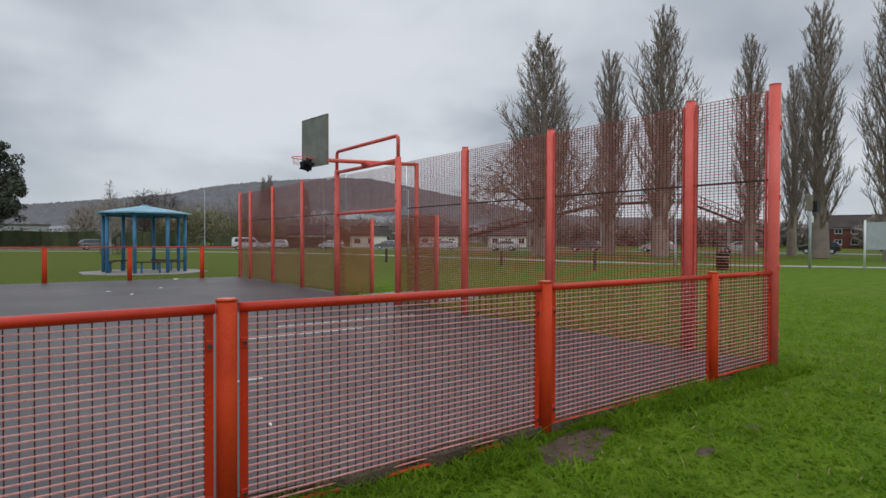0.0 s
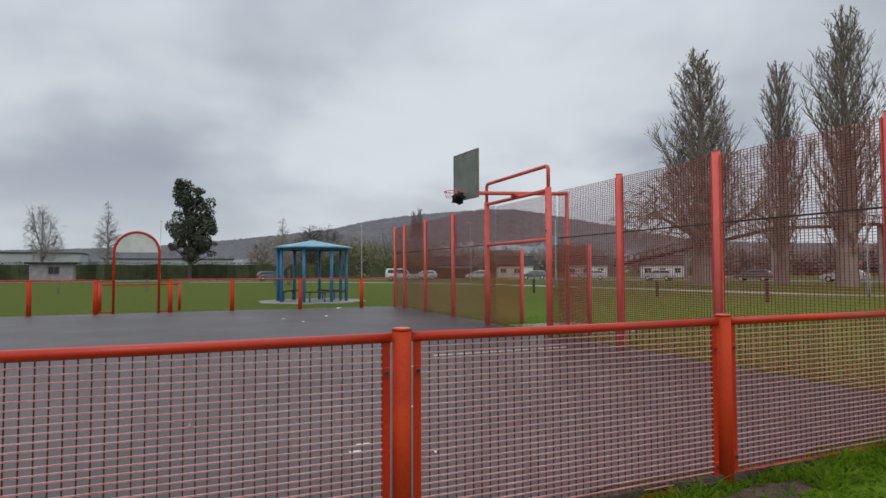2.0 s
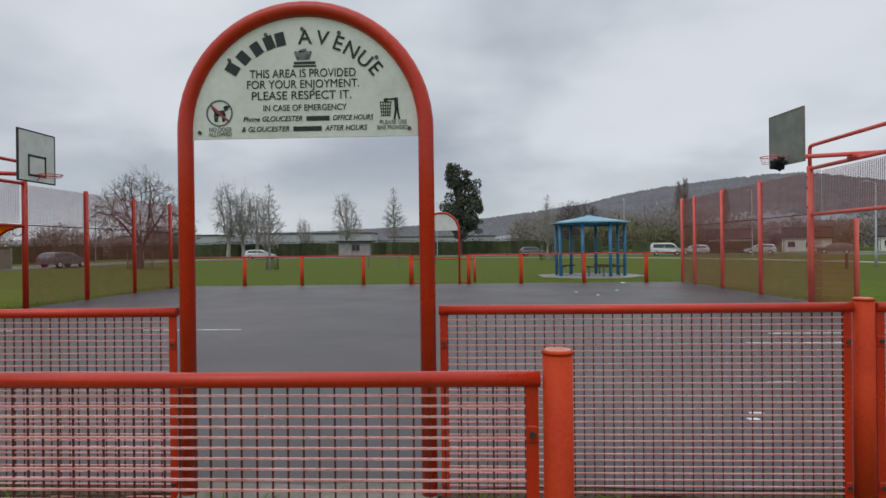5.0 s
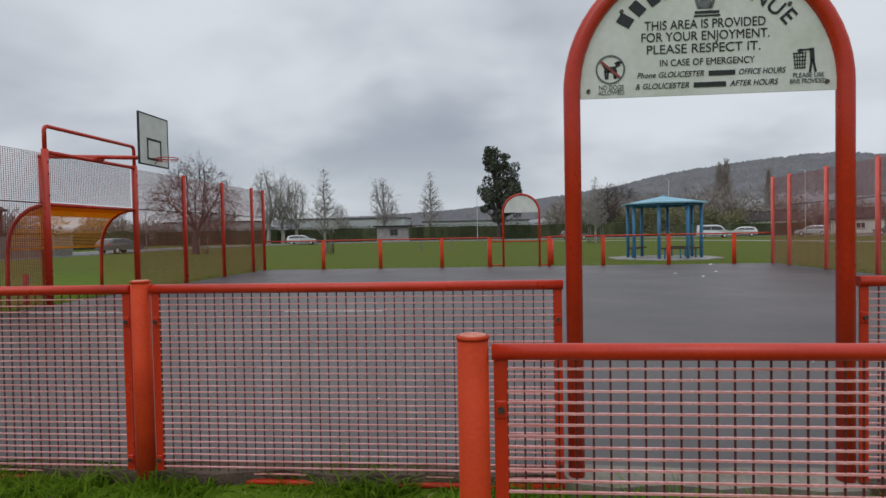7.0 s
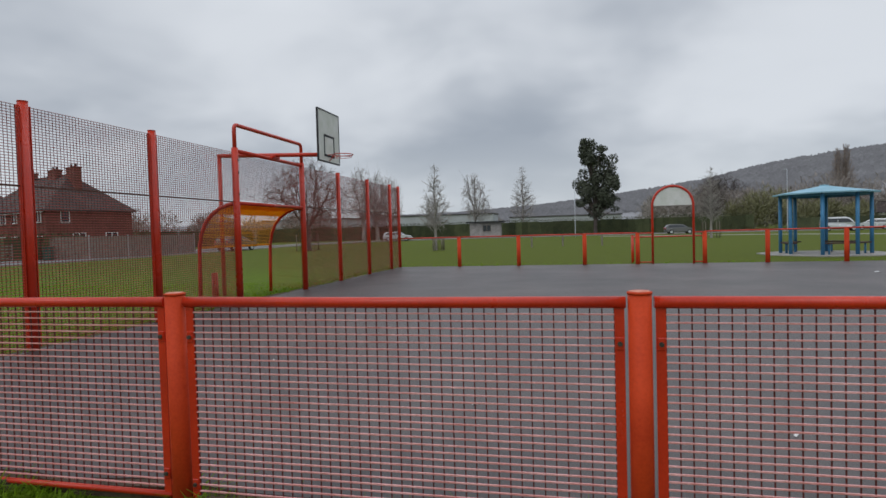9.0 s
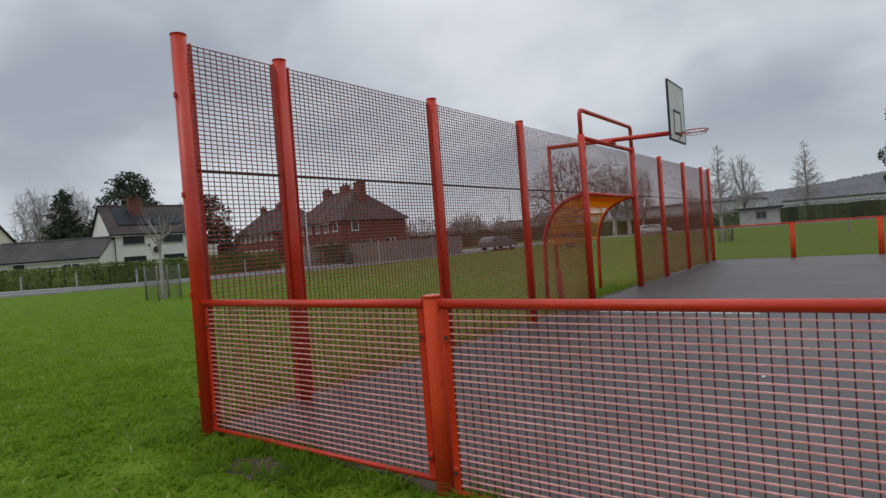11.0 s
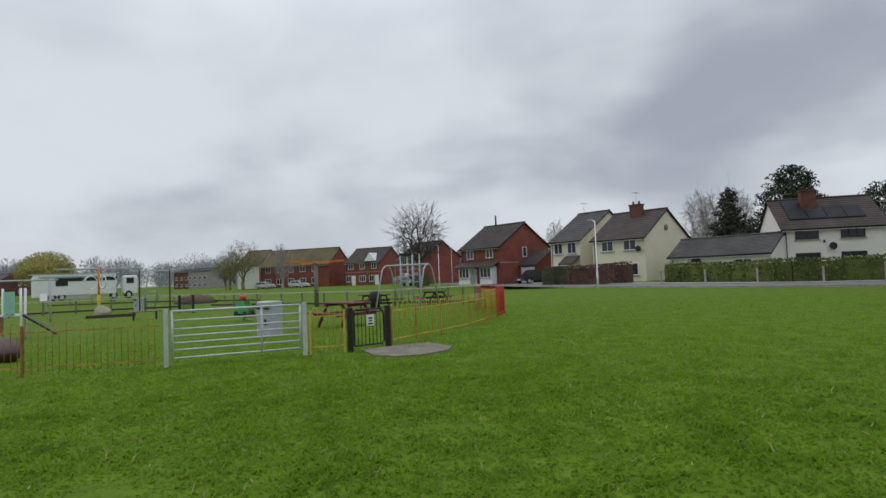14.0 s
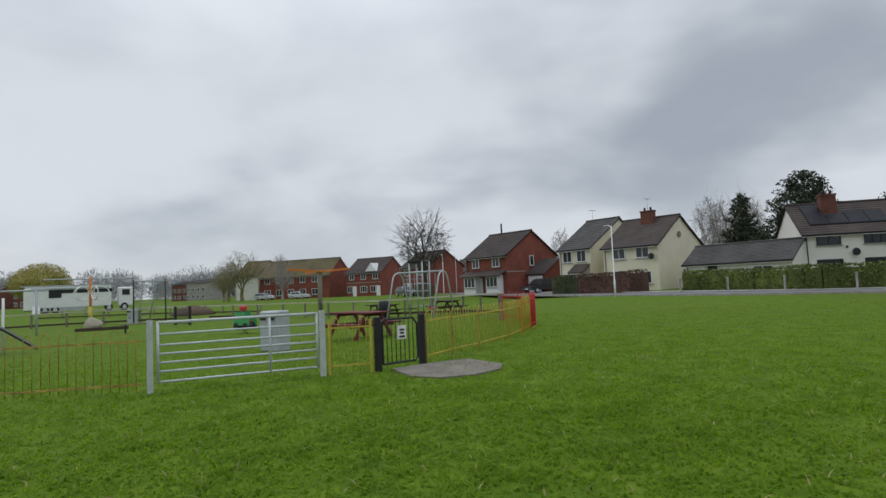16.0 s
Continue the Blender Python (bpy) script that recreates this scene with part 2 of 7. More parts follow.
SPRING = leafy("spring_yellow_leaf", (0.34, 0.30, 0.075), (0.24, 0.22, 0.065))
WOODS = leafy("winter_woods", (0.085, 0.072, 0.060), (0.060, 0.058, 0.045), island=0.3)
DIRT = mat("bare_soil", (0.125, 0.085, 0.060), 0.95, vary=0.5, scale=8, fine=60, bump=0.8, dist=0.02)
BLADE = mat("grass_blade", (0.165, 0.268, 0.018), 0.6, vary=0.4, scale=1.7, fine=5, bump=0, tint=(0.090, 0.170, 0.010), island=0.12, spec=0.1)
gn, gl = BLADE.node_tree.nodes, BLADE.node_tree.links
for nd in gn:
    if nd.bl_idname == "ShaderNodeTexNoise":
        nd.inputs["Detail"].default_value = 1.5
lit = gn.new("ShaderNodeBsdfTranslucent")
lit.inputs[0].default_value = (0.215, 0.36, 0.020, 1)
gmix = gn.new("ShaderNodeMixShader")
gmix.inputs[0].default_value = 0.5
gl.new(gn["Principled BSDF"].outputs[0], gmix.inputs[1]), gl.new(lit.outputs[0], gmix.inputs[2])
gl.new(gmix.outputs[0], gn["Material Output"].inputs[0])
STRAW = leafy("dry_grass_blade", (0.30, 0.25, 0.11), (0.22, 0.19, 0.08), island=0.3)


def ground_material():
    m = bpy.data.materials.new("mown_grass")
    m.use_nodes = True
    n, l = m.node_tree.nodes, m.node_tree.links
    b = n["Principled BSDF"]
    geo = n.new("ShaderNodeNewGeometry")
    cols = []
    for s, d in ((0.07, 4), (2.2, 4), (11.0, 3), (70.0, 3)):
        t = n.new("ShaderNodeTexNoise")
        t.inputs["Scale"].default_value, t.inputs["Detail"].default_value, t.inputs["Roughness"].default_value = s, d, 0.65
        l.new(geo.outputs["Position"], t.inputs["Vector"])
        cols.append(t)
    s1 = n.new("ShaderNodeMath"); s1.operation = "MULTIPLY_ADD"; s1.inputs[1].default_value = 0.85
    s2 = n.new("ShaderNodeMath"); s2.operation = "MULTIPLY_ADD"; s2.inputs[1].default_value = 0.18
    s3 = n.new("ShaderNodeMath"); s3.operation = "MULTIPLY"; s3.inputs[1].default_value = 0.32
    l.new(cols[3].outputs[0], s3.inputs[0])
    l.new(cols[2].outputs[0], s2.inputs[0]), l.new(s3.outputs[0], s2.inputs[2])
    l.new(cols[1].outputs[0], s1.inputs[0]), l.new(s2.outputs[0], s1.inputs[2])
    r = n.new("ShaderNodeValToRGB")
    el = r.color_ramp.elements
    el[0].position, el[0].color = 0.51, (0.058, 0.112, 0.009, 1)
    el[1].position, el[1].color = 0.80, (0.122, 0.192, 0.016, 1)
    mid = el.new(0.64); mid.color = (0.086, 0.150, 0.011, 1)
    l.new(s1.outputs[0], r.inputs[0])
    # large drier patches
    mx = n.new("ShaderNodeMix"); mx.data_type = "RGBA"
    k = n.new("ShaderNodeMapRange")
    k.inputs[1].default_value, k.inputs[2].default_value, k.inputs[4].default_value = 0.45, 0.72, 0.28
    l.new(cols[0].outputs[0], k.inputs[0]), l.new(k.outputs[0], mx.inputs[0])
    mx.inputs[7].default_value = (0.125, 0.142, 0.036, 1)
    l.new(r.outputs[0], mx.inputs[6])
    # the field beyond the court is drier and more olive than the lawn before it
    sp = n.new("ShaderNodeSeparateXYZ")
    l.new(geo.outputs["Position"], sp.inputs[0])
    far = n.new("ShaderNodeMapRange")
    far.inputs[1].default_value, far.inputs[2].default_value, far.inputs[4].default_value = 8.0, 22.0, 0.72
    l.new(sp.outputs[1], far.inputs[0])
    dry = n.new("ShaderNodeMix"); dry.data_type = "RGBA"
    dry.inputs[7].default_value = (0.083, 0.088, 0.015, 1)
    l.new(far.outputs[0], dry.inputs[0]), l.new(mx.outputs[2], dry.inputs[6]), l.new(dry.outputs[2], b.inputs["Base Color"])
    b.inputs["Roughness"].default_value = 0.85
    b.inputs["Specular IOR Level"].default_value = 0.06
    bp = n.new("ShaderNodeBump"); bp.inputs["Strength"].default_value = 0.5; bp.inputs["Distance"].default_value = 0.025
    l.new(s2.outputs[0], bp.inputs["Height"]), l.new(bp.outputs[0], b.inputs["Normal"])
    return m


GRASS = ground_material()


# ---- mesh tools ----
class Geo:
    """Collects vertices and faces of one part."""

    def __init__(self):
        self.v, self.f, self.smooth = [], [], []

    def add(self, verts, faces, smooth=False):
        o = len(self.v)
        self.v.extend(verts)
        self.f.extend([tuple(i + o for i in f) for f in faces])
        self.smooth.extend([smooth] * len(faces))
        return self

    def box(self, c, s, rz=0.0, bevel=0.0):
        hx, hy, hz = s[0] / 2, s[1] / 2, s[2] / 2
        ca, sa = math.cos(rz), math.sin(rz)
        if bevel and bevel < min(hx, hy, hz):
            b = bevel
            ring = lambda x, y: [(x - b, -y), (x, -y + b), (x, y - b), (x - b, y), (-x + b, y), (-x, y - b), (-x, -y + b), (-x + b, -y)]
            rows = [(ring(hx - b, hy - b), -hz), (ring(hx, hy), -hz + b), (ring(hx, hy), hz - b), (ring(hx - b, hy - b), hz)]
            vs = [(c[0] + ca * x - sa * y, c[1] + sa * x + ca * y, c[2] + z) for pts, z in rows for x, y in pts]
            fs = [tuple(range(7, -1, -1)), tuple(range(24, 32))]
            for k in range(3):
                for i in range(8):
                    j = (i + 1) % 8
                    fs.append((k * 8 + i, k * 8 + j, k * 8 + 8 + j, k * 8 + 8 + i))
            return self.add(vs, fs)
        vs = [(c[0] + ca * x - sa * y, c[1] + sa * x + ca * y, c[2] + z) for x in (-hx, hx) for y in (-hy, hy) for z in (-hz, hz)]
        return self.add(vs, [(0, 1, 3, 2), (4, 6, 7, 5), (0, 4, 5, 1), (2, 3, 7, 6), (0, 2, 6, 4), (1, 5, 7, 3)])

    def tube(self, pts, r, n=8, caps=True, smooth=True):
        pts = [Vector(p) for p in pts]
        rs = r if isinstance(r, (list, tuple)) else [r] * len(pts)
        vs, side = [], None
        for i, p in enumerate(pts):
            d = (pts[min(i + 1, len(pts) - 1)] - pts[max(i - 1, 0)]).normalized()
            if side is None:
                side = d.orthogonal().normalized()
            side = (side - d * side.dot(d))
            side = side.normalized() if side.length > 1e-6 else d.orthogonal().normalized()
            o = d.cross(side)
            for k in range(n):
                a = 2 * math.pi * (k + 0.5) / n
                vs.append(tuple(p + (side * math.cos(a) + o * math.sin(a)) * rs[i]))
        fs = [(i * n + k, i * n + (k + 1) % n, (i + 1) * n + (k + 1) % n, (i + 1) * n + k) for i in range(len(pts) - 1) for k in range(n)]
        self.add(vs, fs, smooth)
        if caps:
            o = len(self.v) - len(vs)
            self.f += [tuple(o + k for k in range(n - 1, -1, -1)), tuple(o + (len(pts) - 1) * n + k for k in range(n))]
            self.smooth += [False, False]
        return self

    def bar(self, a, b, w, h):
        """A flat bar from a to b, level or upright: w across it sideways, h the other way."""
        a, b = Vector(a), Vector(b)
        d = (b - a).normalized()
        ref = Vector((0, 0, 1)) if abs(d.z) < 0.9 else Vector((0, 1, 0))
        s = d.cross(ref).normalized()
        u = s.cross(d)
        vs = [tuple(p + s * i * w / 2 + u * j * h / 2) for p in (a, b) for i, j in ((-1, -1), (1, -1), (1, 1), (-1, 1))]
        return self.add(vs, [(3, 2, 1, 0), (4, 5, 6, 7), (0, 1, 5, 4), (1, 2, 6, 5), (2, 3, 7, 6), (3, 0, 4, 7)])

    def plate(self, outline, y0, y1):
        """An upright plate: outline of (x, z), from y0 to y1."""
        n = len(outline)
        vs = [(x, y0, z) for x, z in outline] + [(x, y1, z) for x, z in outline]
        return self.add(vs, [tuple(range(n)), tuple(range(2 * n - 1, n - 1, -1))] + [(i, i + n, (i + 1) % n + n, (i + 1) % n) for i in range(n)])

    def slab(self, outline, z0, z1):
        n = len(outline)
        vs = [(x, y, z0) for x, y in outline] + [(x, y, z1) for x, y in outline]
        return self.add(vs, [tuple(range(n - 1, -1, -1)), tuple(range(n, 2 * n))] + [(i, (i + 1) % n, (i + 1) % n + n, i + n) for i in range(n)])

    def mesh(self, name, material):
        me = bpy.data.meshes.new(name)
        me.from_pydata(self.v, [], self.f)
        me.polygons.foreach_set("use_smooth", self.smooth)
        me.materials.append(material)
        me.update()
        return me


def part(name, geo, material, parent=None, label="", at=None):
    """One mesh object, under a thing or a part of one."""
    me = geo if isinstance(geo, bpy.types.Mesh) else geo.mesh(name, material)
    ob = new(name, me)
    if parent:
        ob.parent = parent
    if at is not None:
        ob.matrix_basis = at
    if label:
        ob["label"] = label
    return ob


def thing(name, label, category, group="", at=None, kind=""):
    ob = new(name)
    ob.empty_display_size = 0.2
    if at is not None:
        ob.matrix_basis = at
    return tagged(ob, label, category, group, kind)


def solo(name, geo, material, label, category, group="", kind="", at=None):
    return tagged(part(name, geo, material, at=at), label, category, group, kind)


def arc(cx, cz, r, a0, a1, n):
    return [(cx + r * math.cos(radians(a0 + (a1 - a0) * i / n)), cz + r * math.sin(radians(a0 + (a1 - a0) * i / n))) for i in range(n + 1)]


# ---- ground, court, roads ----
def strip(line, width, z0, z1, side=0.0):
    """A ribbon of slabs along a line of (x, y)."""
    g = Geo()
    pts = [Vector((x, y)) for x, y in line]
    left, right = [], []
    for i, p in enumerate(pts):
        d = (pts[min(i + 1, len(pts) - 1)] - pts[max(i - 1, 0)]).normalized()
        nrm = Vector((-d.y, d.x))
        left.append(p + nrm * (side + width / 2)), right.append(p + nrm * (side - width / 2))
    for i in range(len(pts) - 1):
        g.slab([tuple(right[i]), tuple(right[i + 1]), tuple(left[i + 1]), tuple(left[i])], z0, z1)
    return g


def smooth_line(pts, n=8):
    out = []
    for i in range(len(pts) - 1):
        p0, p1, p2, p3 = (Vector(pts[max(0, min(len(pts) - 1, i + k))]) for k in (-1, 0, 1, 2))
        for j in range(n):
            t = j / n
            out.append(tuple(0.5 * (2 * p1 + (p2 - p0) * t + (2 * p0 - 5 * p1 + 4 * p2 - p3) * t * t + (3 * p1 - p0 - 3 * p2 + p3) * t ** 3)))
    return out + [tuple(pts[-1])]


def rolling(x, y):
    """The grass is level, with slight unevenness near by."""
    return 0.025 * noise.noise(Vector((x * 0.35, y * 0.35, 0))) + 0.012 * noise.noise(Vector((x * 1.7, y * 1.7, 3)))


g = Geo()
xs = sorted(set([-3000, -1500, -700, -300, -200] + [-150 + 5.0 * i for i in range(18)] + [-60 + 1.0 * i for i in range(0, 101)] + [60, 90, 150, 300, 700, 1500, 3000]))
ys = sorted(set([-3000, -1500, -700, -300, -200] + [-150 + 5.0 * i for i in range(24)] + [-30 + 1.0 * i for i in range(0, 61)] + [45, 60, 90, 150, 300, 700, 1500, 3000]))


def smoothstep(t):
    t = max(0.0, min(1.0, t))
    return t * t * (3 - 2 * t)


def hollow(x, y):
    """The play area lies in a slight hollow behind its fence."""
    a = (x + 19.0) * -0.907 + (y + 11.0) * -0.419
    b = (x + 21.4) * -0.309 + (y + 5.8) * -0.951
    return -0.36 * smoothstep(min(a, b) / 12.0) * (1 - smoothstep((a - 44) / 26)) * (1 - smoothstep((-y - 75) / 50))


def bare_z(x, y):
    z = rolling(x, y) - 0.012 if abs(x) < 45 and -28 < y < 28 else -0.012
    if -10.8 < x < 9.6 and -0.5 < y < 20.2:
        z = min(z, -0.008) if y < 0.5 else -0.06
    # the lawn dips a little along the middle of the near fence
    if -1.6 < y < 0.5 and -7.5 < x < 6.5:
        z -= 0.045
    return z + hollow(x, y)


GRID = np.array([[bare_z(x, y) for y in ys] for x in xs])
XS_, YS_ = np.array(xs), np.array(ys)


def ground_z(x, y):
    """The height of the ground sheet, as its grid has it."""
    i = int(np.clip(np.searchsorted(XS_, x) - 1, 0, len(xs) - 2))
    j = int(np.clip(np.searchsorted(YS_, y) - 1, 0, len(ys) - 2))
    u, v = (x - XS_[i]) / (XS_[i + 1] - XS_[i]), (y - YS_[j]) / (YS_[j + 1] - YS_[j])
    return float((GRID[i, j] * (1 - u) + GRID[i + 1, j] * u) * (1 - v) + (GRID[i, j + 1] * (1 - u) + GRID[i + 1, j + 1] * u) * v)


def on_ground(x, y, rz=0.0):
    return pose(x, y, ground_z(x, y), 0, 0, rz)


g.add([(x, y, GRID[i, j]) for i, x in enumerate(xs) for j, y in enumerate(ys)],
      [(i * len(ys) + j, (i + 1) * len(ys) + j, (i + 1) * len(ys) + j + 1, i * len(ys) + j + 1) for i in range(len(xs) - 1) for j in range(len(ys) - 1)], True)
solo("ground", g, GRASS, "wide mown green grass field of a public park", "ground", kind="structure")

X0, X1, YF = -10.5, 9.2, 19.6
rnd = random.Random(5)


def ragged(x0, y0, x1, y1, step=0.5, amp=0.06):
    pts = []
    for (ax, ay), (bx, by) in (((x0, y0), (x1, y0)), ((x1, y0), (x1, y1)), ((x1, y1), (x0, y1)), ((x0, y1), (x0, y0))):
        k = max(2, int(math.hypot(bx - ax, by - ay) / step))
        for i in range(k):
            t = i / k
            pts.append((ax + (bx - ax) * t + rnd.uniform(-amp, amp), ay + (by - ay) * t + rnd.uniform(-amp, amp)))
    return pts


solo("court", Geo().slab(ragged(X0 - 0.02, 0.10, X1 + 0.02, YF + 0.1), -0.10, 0.015), TARMAC, "dark grey worn tarmac ball court surface", "court", kind="structure")
solo("trim_soil", Geo().slab(ragged(X0 - 0.20, 0.00, X1 + 0.14, YF + 0.35, 0.30, 0.06), -0.12, 0.009), DIRT, "bare brown soil edge round the court", "soil", kind="structure")
lines = [((-9.9, 6.92), (-7.4, 6.92)), ((-5.0, 6.90), (-3.2, 6.88)), ((4.83, 5.18), (6.68, 5.20)), ((5.6, 6.1), (8.3, 6.1)), ((3.18, 1.64), (3.30, 1.63)), ((3.08, 1.47), (3.18, 1.46)), ((3.9, 2.75), (4.2, 2.75))]
for a, b in lines:
    k = max(1, int(abs(b[0] - a[0]) / 0.35))
    g = Geo()
    for i in range(k):
        xa = a[0] + (b[0] - a[0]) * i / k
        xb = a[0] + (b[0] - a[0]) * (i + 0.94) / k
        g.box(((xa + xb) / 2, a[1] + rnd.uniform(-0.004, 0.004), 0.0185), (xb - xa, 0.05 + rnd.uniform(-0.012, 0.008), 0.005))
    solo("court_line", g, LINE, "worn white painted line on the tarmac", "line", "court markings", "structure")

solo("threshold", Geo().slab(ragged(-0.86, -0.13, 0.66, 0.14, 0.25, 0.03), -0.14, 0.020), mat("muddy_concrete", (0.22, 0.195, 0.16), 0.9, vary=0.45, scale=3, fine=40, bump=0.4, dist=0.008), "worn pale concrete strip under the gate arch", "threshold", kind="structure")
WEST = smooth_line([(-150, -22), (-118, -12), (-90, -5), (-72, 0.5), (-57, 6.0), (-46.5, 12.5), (-40.5, 20.5), (-38.0, 32), (-38.5, 48), (-39.5, 64), (-37, 80), (-28, 92), (-10, 97), (20, 95), (60, 88), (110, 80)])
solo("road", strip(WEST, 5.5, -0.05, 0.006, 1.6), ROADM, "grey asphalt estate road along the field", "road", kind="structure")
solo("kerb", strip(WEST, 0.15, -0.05, 0.10, -1.25), CONCRETE, "pale concrete kerb beside the road", "kerb", kind="structure")
solo("pavement", strip(WEST, 1.7, -0.05, 0.09, 5.3), PATHM, "pale pavement before the houses", "pavement", kind="structure")
EAST = smooth_line([(46, 0), (42, 7.5), (38.3, 13.2), (35.8, 18), (33.6, 27), (31.6, 40), (28.6, 54), (18, 72), (0, 84)])
solo("path", strip(EAST, 1.9, -0.05, 0.008), PATHM, "pale grey footpath across the grass", "path", kind="structure")
MAIN = smooth_line([(92, -20), (84, 8), (78, 28), (72, 44), (62, 62), (46, 80)])
solo("main_road", strip(MAIN, 8.0, -0.05, 0.007, -3.0), ROADM, "grey asphalt main road beyond the poplars", "road", kind="structure")
solo("goal_apron", Geo().slab(ragged(9.5, 7.9, 11.6, 10.6, 0.4, 0.05), -0.05, 0.008), PATHM, "pale concrete apron behind the goal", "pavement", kind="structure")


# ---- court fences ----
def wire_panel(ax, ay, bx, by, z0, z1, parent, material=None, pitch_h=0.037, pitch_v=0.055, label="", thick=0.0068):
    """Welded bar mesh between two ends: flat level bars and thin upright wires."""
    a, b = Vector((ax, ay, 0)), Vector((bx, by, 0))
    d = b - a
    length = d.length
    d = d / length
    s = Vector((-d.y, d.x, 0))
    g = Geo()
    n = max(2, round((z1 - z0) / pitch_h))
    for i in range(n + 1):
        z = z0 + (z1 - z0) * i / n
        g.bar(a + Vector((0, 0, z)), b + Vector((0, 0, z)), 0.0100, thick)
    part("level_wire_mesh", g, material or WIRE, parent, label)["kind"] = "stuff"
    g = Geo()
    m = max(2, round(length / pitch_v))
    for i in range(m + 1):
        p = a + d * (length * i / m) + s * 0.0055
        g.bar(p + Vector((0, 0, z0)), p + Vector((0, 0, z1)), 0.0060, 0.0052)
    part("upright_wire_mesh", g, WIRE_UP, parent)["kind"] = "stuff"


def post_geo(x, y, h, r=0.053, lean=0.0):
    g = Geo()
    g.tube([(x, y, -0.25), (x + lean, y, h - 0.008)], r, 20)
    g.tube([(x + lean, y, h - 0.012), (x + lean, y, h - 0.002), (x + lean, y, h)], [r + 0.003, r + 0.003, r - 0.008], 20)
    return g


def low_bay(parent, ax, ay, bx, by, rail_z=1.075, base=0.055, red=None, joint_a=True, joint_b=True):
    """One bay of low fence: tube rail, edge bars, clamps and mesh."""
    red = red or RED
    a, b = Vector((ax, ay, 0)), Vector((bx, by, 0))
    d = (b - a).normalized()
    pa, pb = a + d * 0.062, b - d * 0.062
    up = lambda p, z: (p.x, p.y, z)
    part("top_rail", Geo().tube([up(pa, rail_z), up((pa + pb) / 2, rail_z - 0.003), up(pb, rail_z)], 0.028, 14), red, parent)
    part("bottom_rail", Geo().tube([up(pa, base), up(pb, base)], 0.017, 8), red, parent)
    for p, sgn in ((pa, 1), (pb, -1)):
        q = p + d * sgn * 0.028
        part("edge_bar", Geo().bar(up(q, base), up(q, rail_z - 0.02), 0.044, 0.010), red, parent)
        for z in (rail_z - 0.19, base + 0.12):
            c = Geo()
            c.box((q.x, q.y - 0.005, z), (0.040 if abs(d.x) > 0.5 else 0.014, 0.014 if abs(d.x) > 0.5 else 0.040, 0.060), bevel=0.004)
            k = part("clamp", c, red, parent)
            h = Geo()
            s = Vector((-d.y, d.x, 0)) * (-1 if abs(d.x) > 0.5 and d.x > 0 else 1)
            o = Vector((q.x, q.y, z)) + s * 0.008
            h.tube([tuple(o), tuple(o + s * 0.014)], 0.012, 6)
            part("bolt", h, BOLT, k)
    wire_panel(pa.x + d.x * 0.05, pa.y + d.y * 0.05, pb.x - d.x * 0.05, pb.y - d.y * 0.05, base + 0.01, rail_z - 0.02, parent)


NEAR = [-10.5, -8.13, -5.73, -3.30, -0.805, 0.60, 3.03, 5.43, 7.88, 9.2]
near_fence = thing("low_court_fence", "low red steel court fence with square mesh and worn posts", "fence", "court fences")
for i, x in enumerate(NEAR[1:-1]):
    if x not in (-0.805, 0.60):
        part("cap", Geo().tube([(x, 0, 1.1215), (x, 0, 1.1275)], 0.046, 20), WORN, part("post", post_geo(x, 0, 1.125), POSTRED, near_fence))
for a, b in zip(NEAR, NEAR[1:]):
    if a != -0.805:
        low_bay(near_fence, a, 0, b, 0, base={-10.5: 0.055, -8.13: 0.0, 5.43: 0.0, 7.88: 0.04}.get(a, -0.05))

FAR = [-10.5, -8.06, -5.74, -3.28, -1.39]
FAR2 = [0.90, 2.95, 5.40, 7.80, 9.2]
for row in (FAR, FAR2):
    f = thing("low_court_fence", "low red steel post and rail fence edging the tarmac court", "fence", "court fences")
    for x in row:
        if x not in (-10.5, 9.2):
            part("post", post_geo(x, YF, 1.16, 0.075), POSTRED, f)
    for a, b in zip(row, row[1:]):
        part("top_rail", Geo().tube([(a, YF, 1.16), (b, YF, 1.16)], 0.026, 10), RED, f)


def high_side(x, ys, gap, red, label, wire):
    """A high ball-stop fence along y, with a gap for the goal."""
    f = thing("high_court_fence", label, "fence", "court fences")
    for y in ys:
        part("post", post_geo(x, y, 3.25, 0.062), red, f)
        g = Geo()
        for z in (0.35, 1.15, 1.95, 2.75):
            for s in (-1, 1):
                g.box((x, y + s * 0.068, z), (0.028, 0.016, 0.045), bevel=0.003)
        part("fixing_lugs", g, red, f)["kind"] = "stuff"
        for s in (-1, 1):
            if 0 <= y + s * 0.3 <= YF:
                part("edge_bar", Geo().bar((x, y + s * 0.088, 0.05), (x, y + s * 0.088, 3.19), 0.046, 0.010), red, f)
    ends = [(a, b) for a, b in zip(ys, ys[1:]) if not (a < gap < b)]
    lo = max(y for y in ys if y < gap)
    hi = min(y for y in ys if y > gap)
    ends += [(lo, gap - 1.45), (gap + 1.45, hi)]
    for a, b in ends:
        for z0, z1 in ((0.06, 2.14), (2.16, 3.18)):
            wire_panel(x, a + 0.055, x, b - 0.055, z0, z1, f, wire, thick=0.0068)
        part("seam_rail", Geo().bar((x, a + 0.05, 2.15), (x, b - 0.05, 2.15), 0.012, 0.022), RUST, f)
    # mesh above the goal mouth
    wire_panel(x, gap - 1.42, x, gap + 1.42, 2.2, 3.15, f, wire, thick=0.0068)
    return f


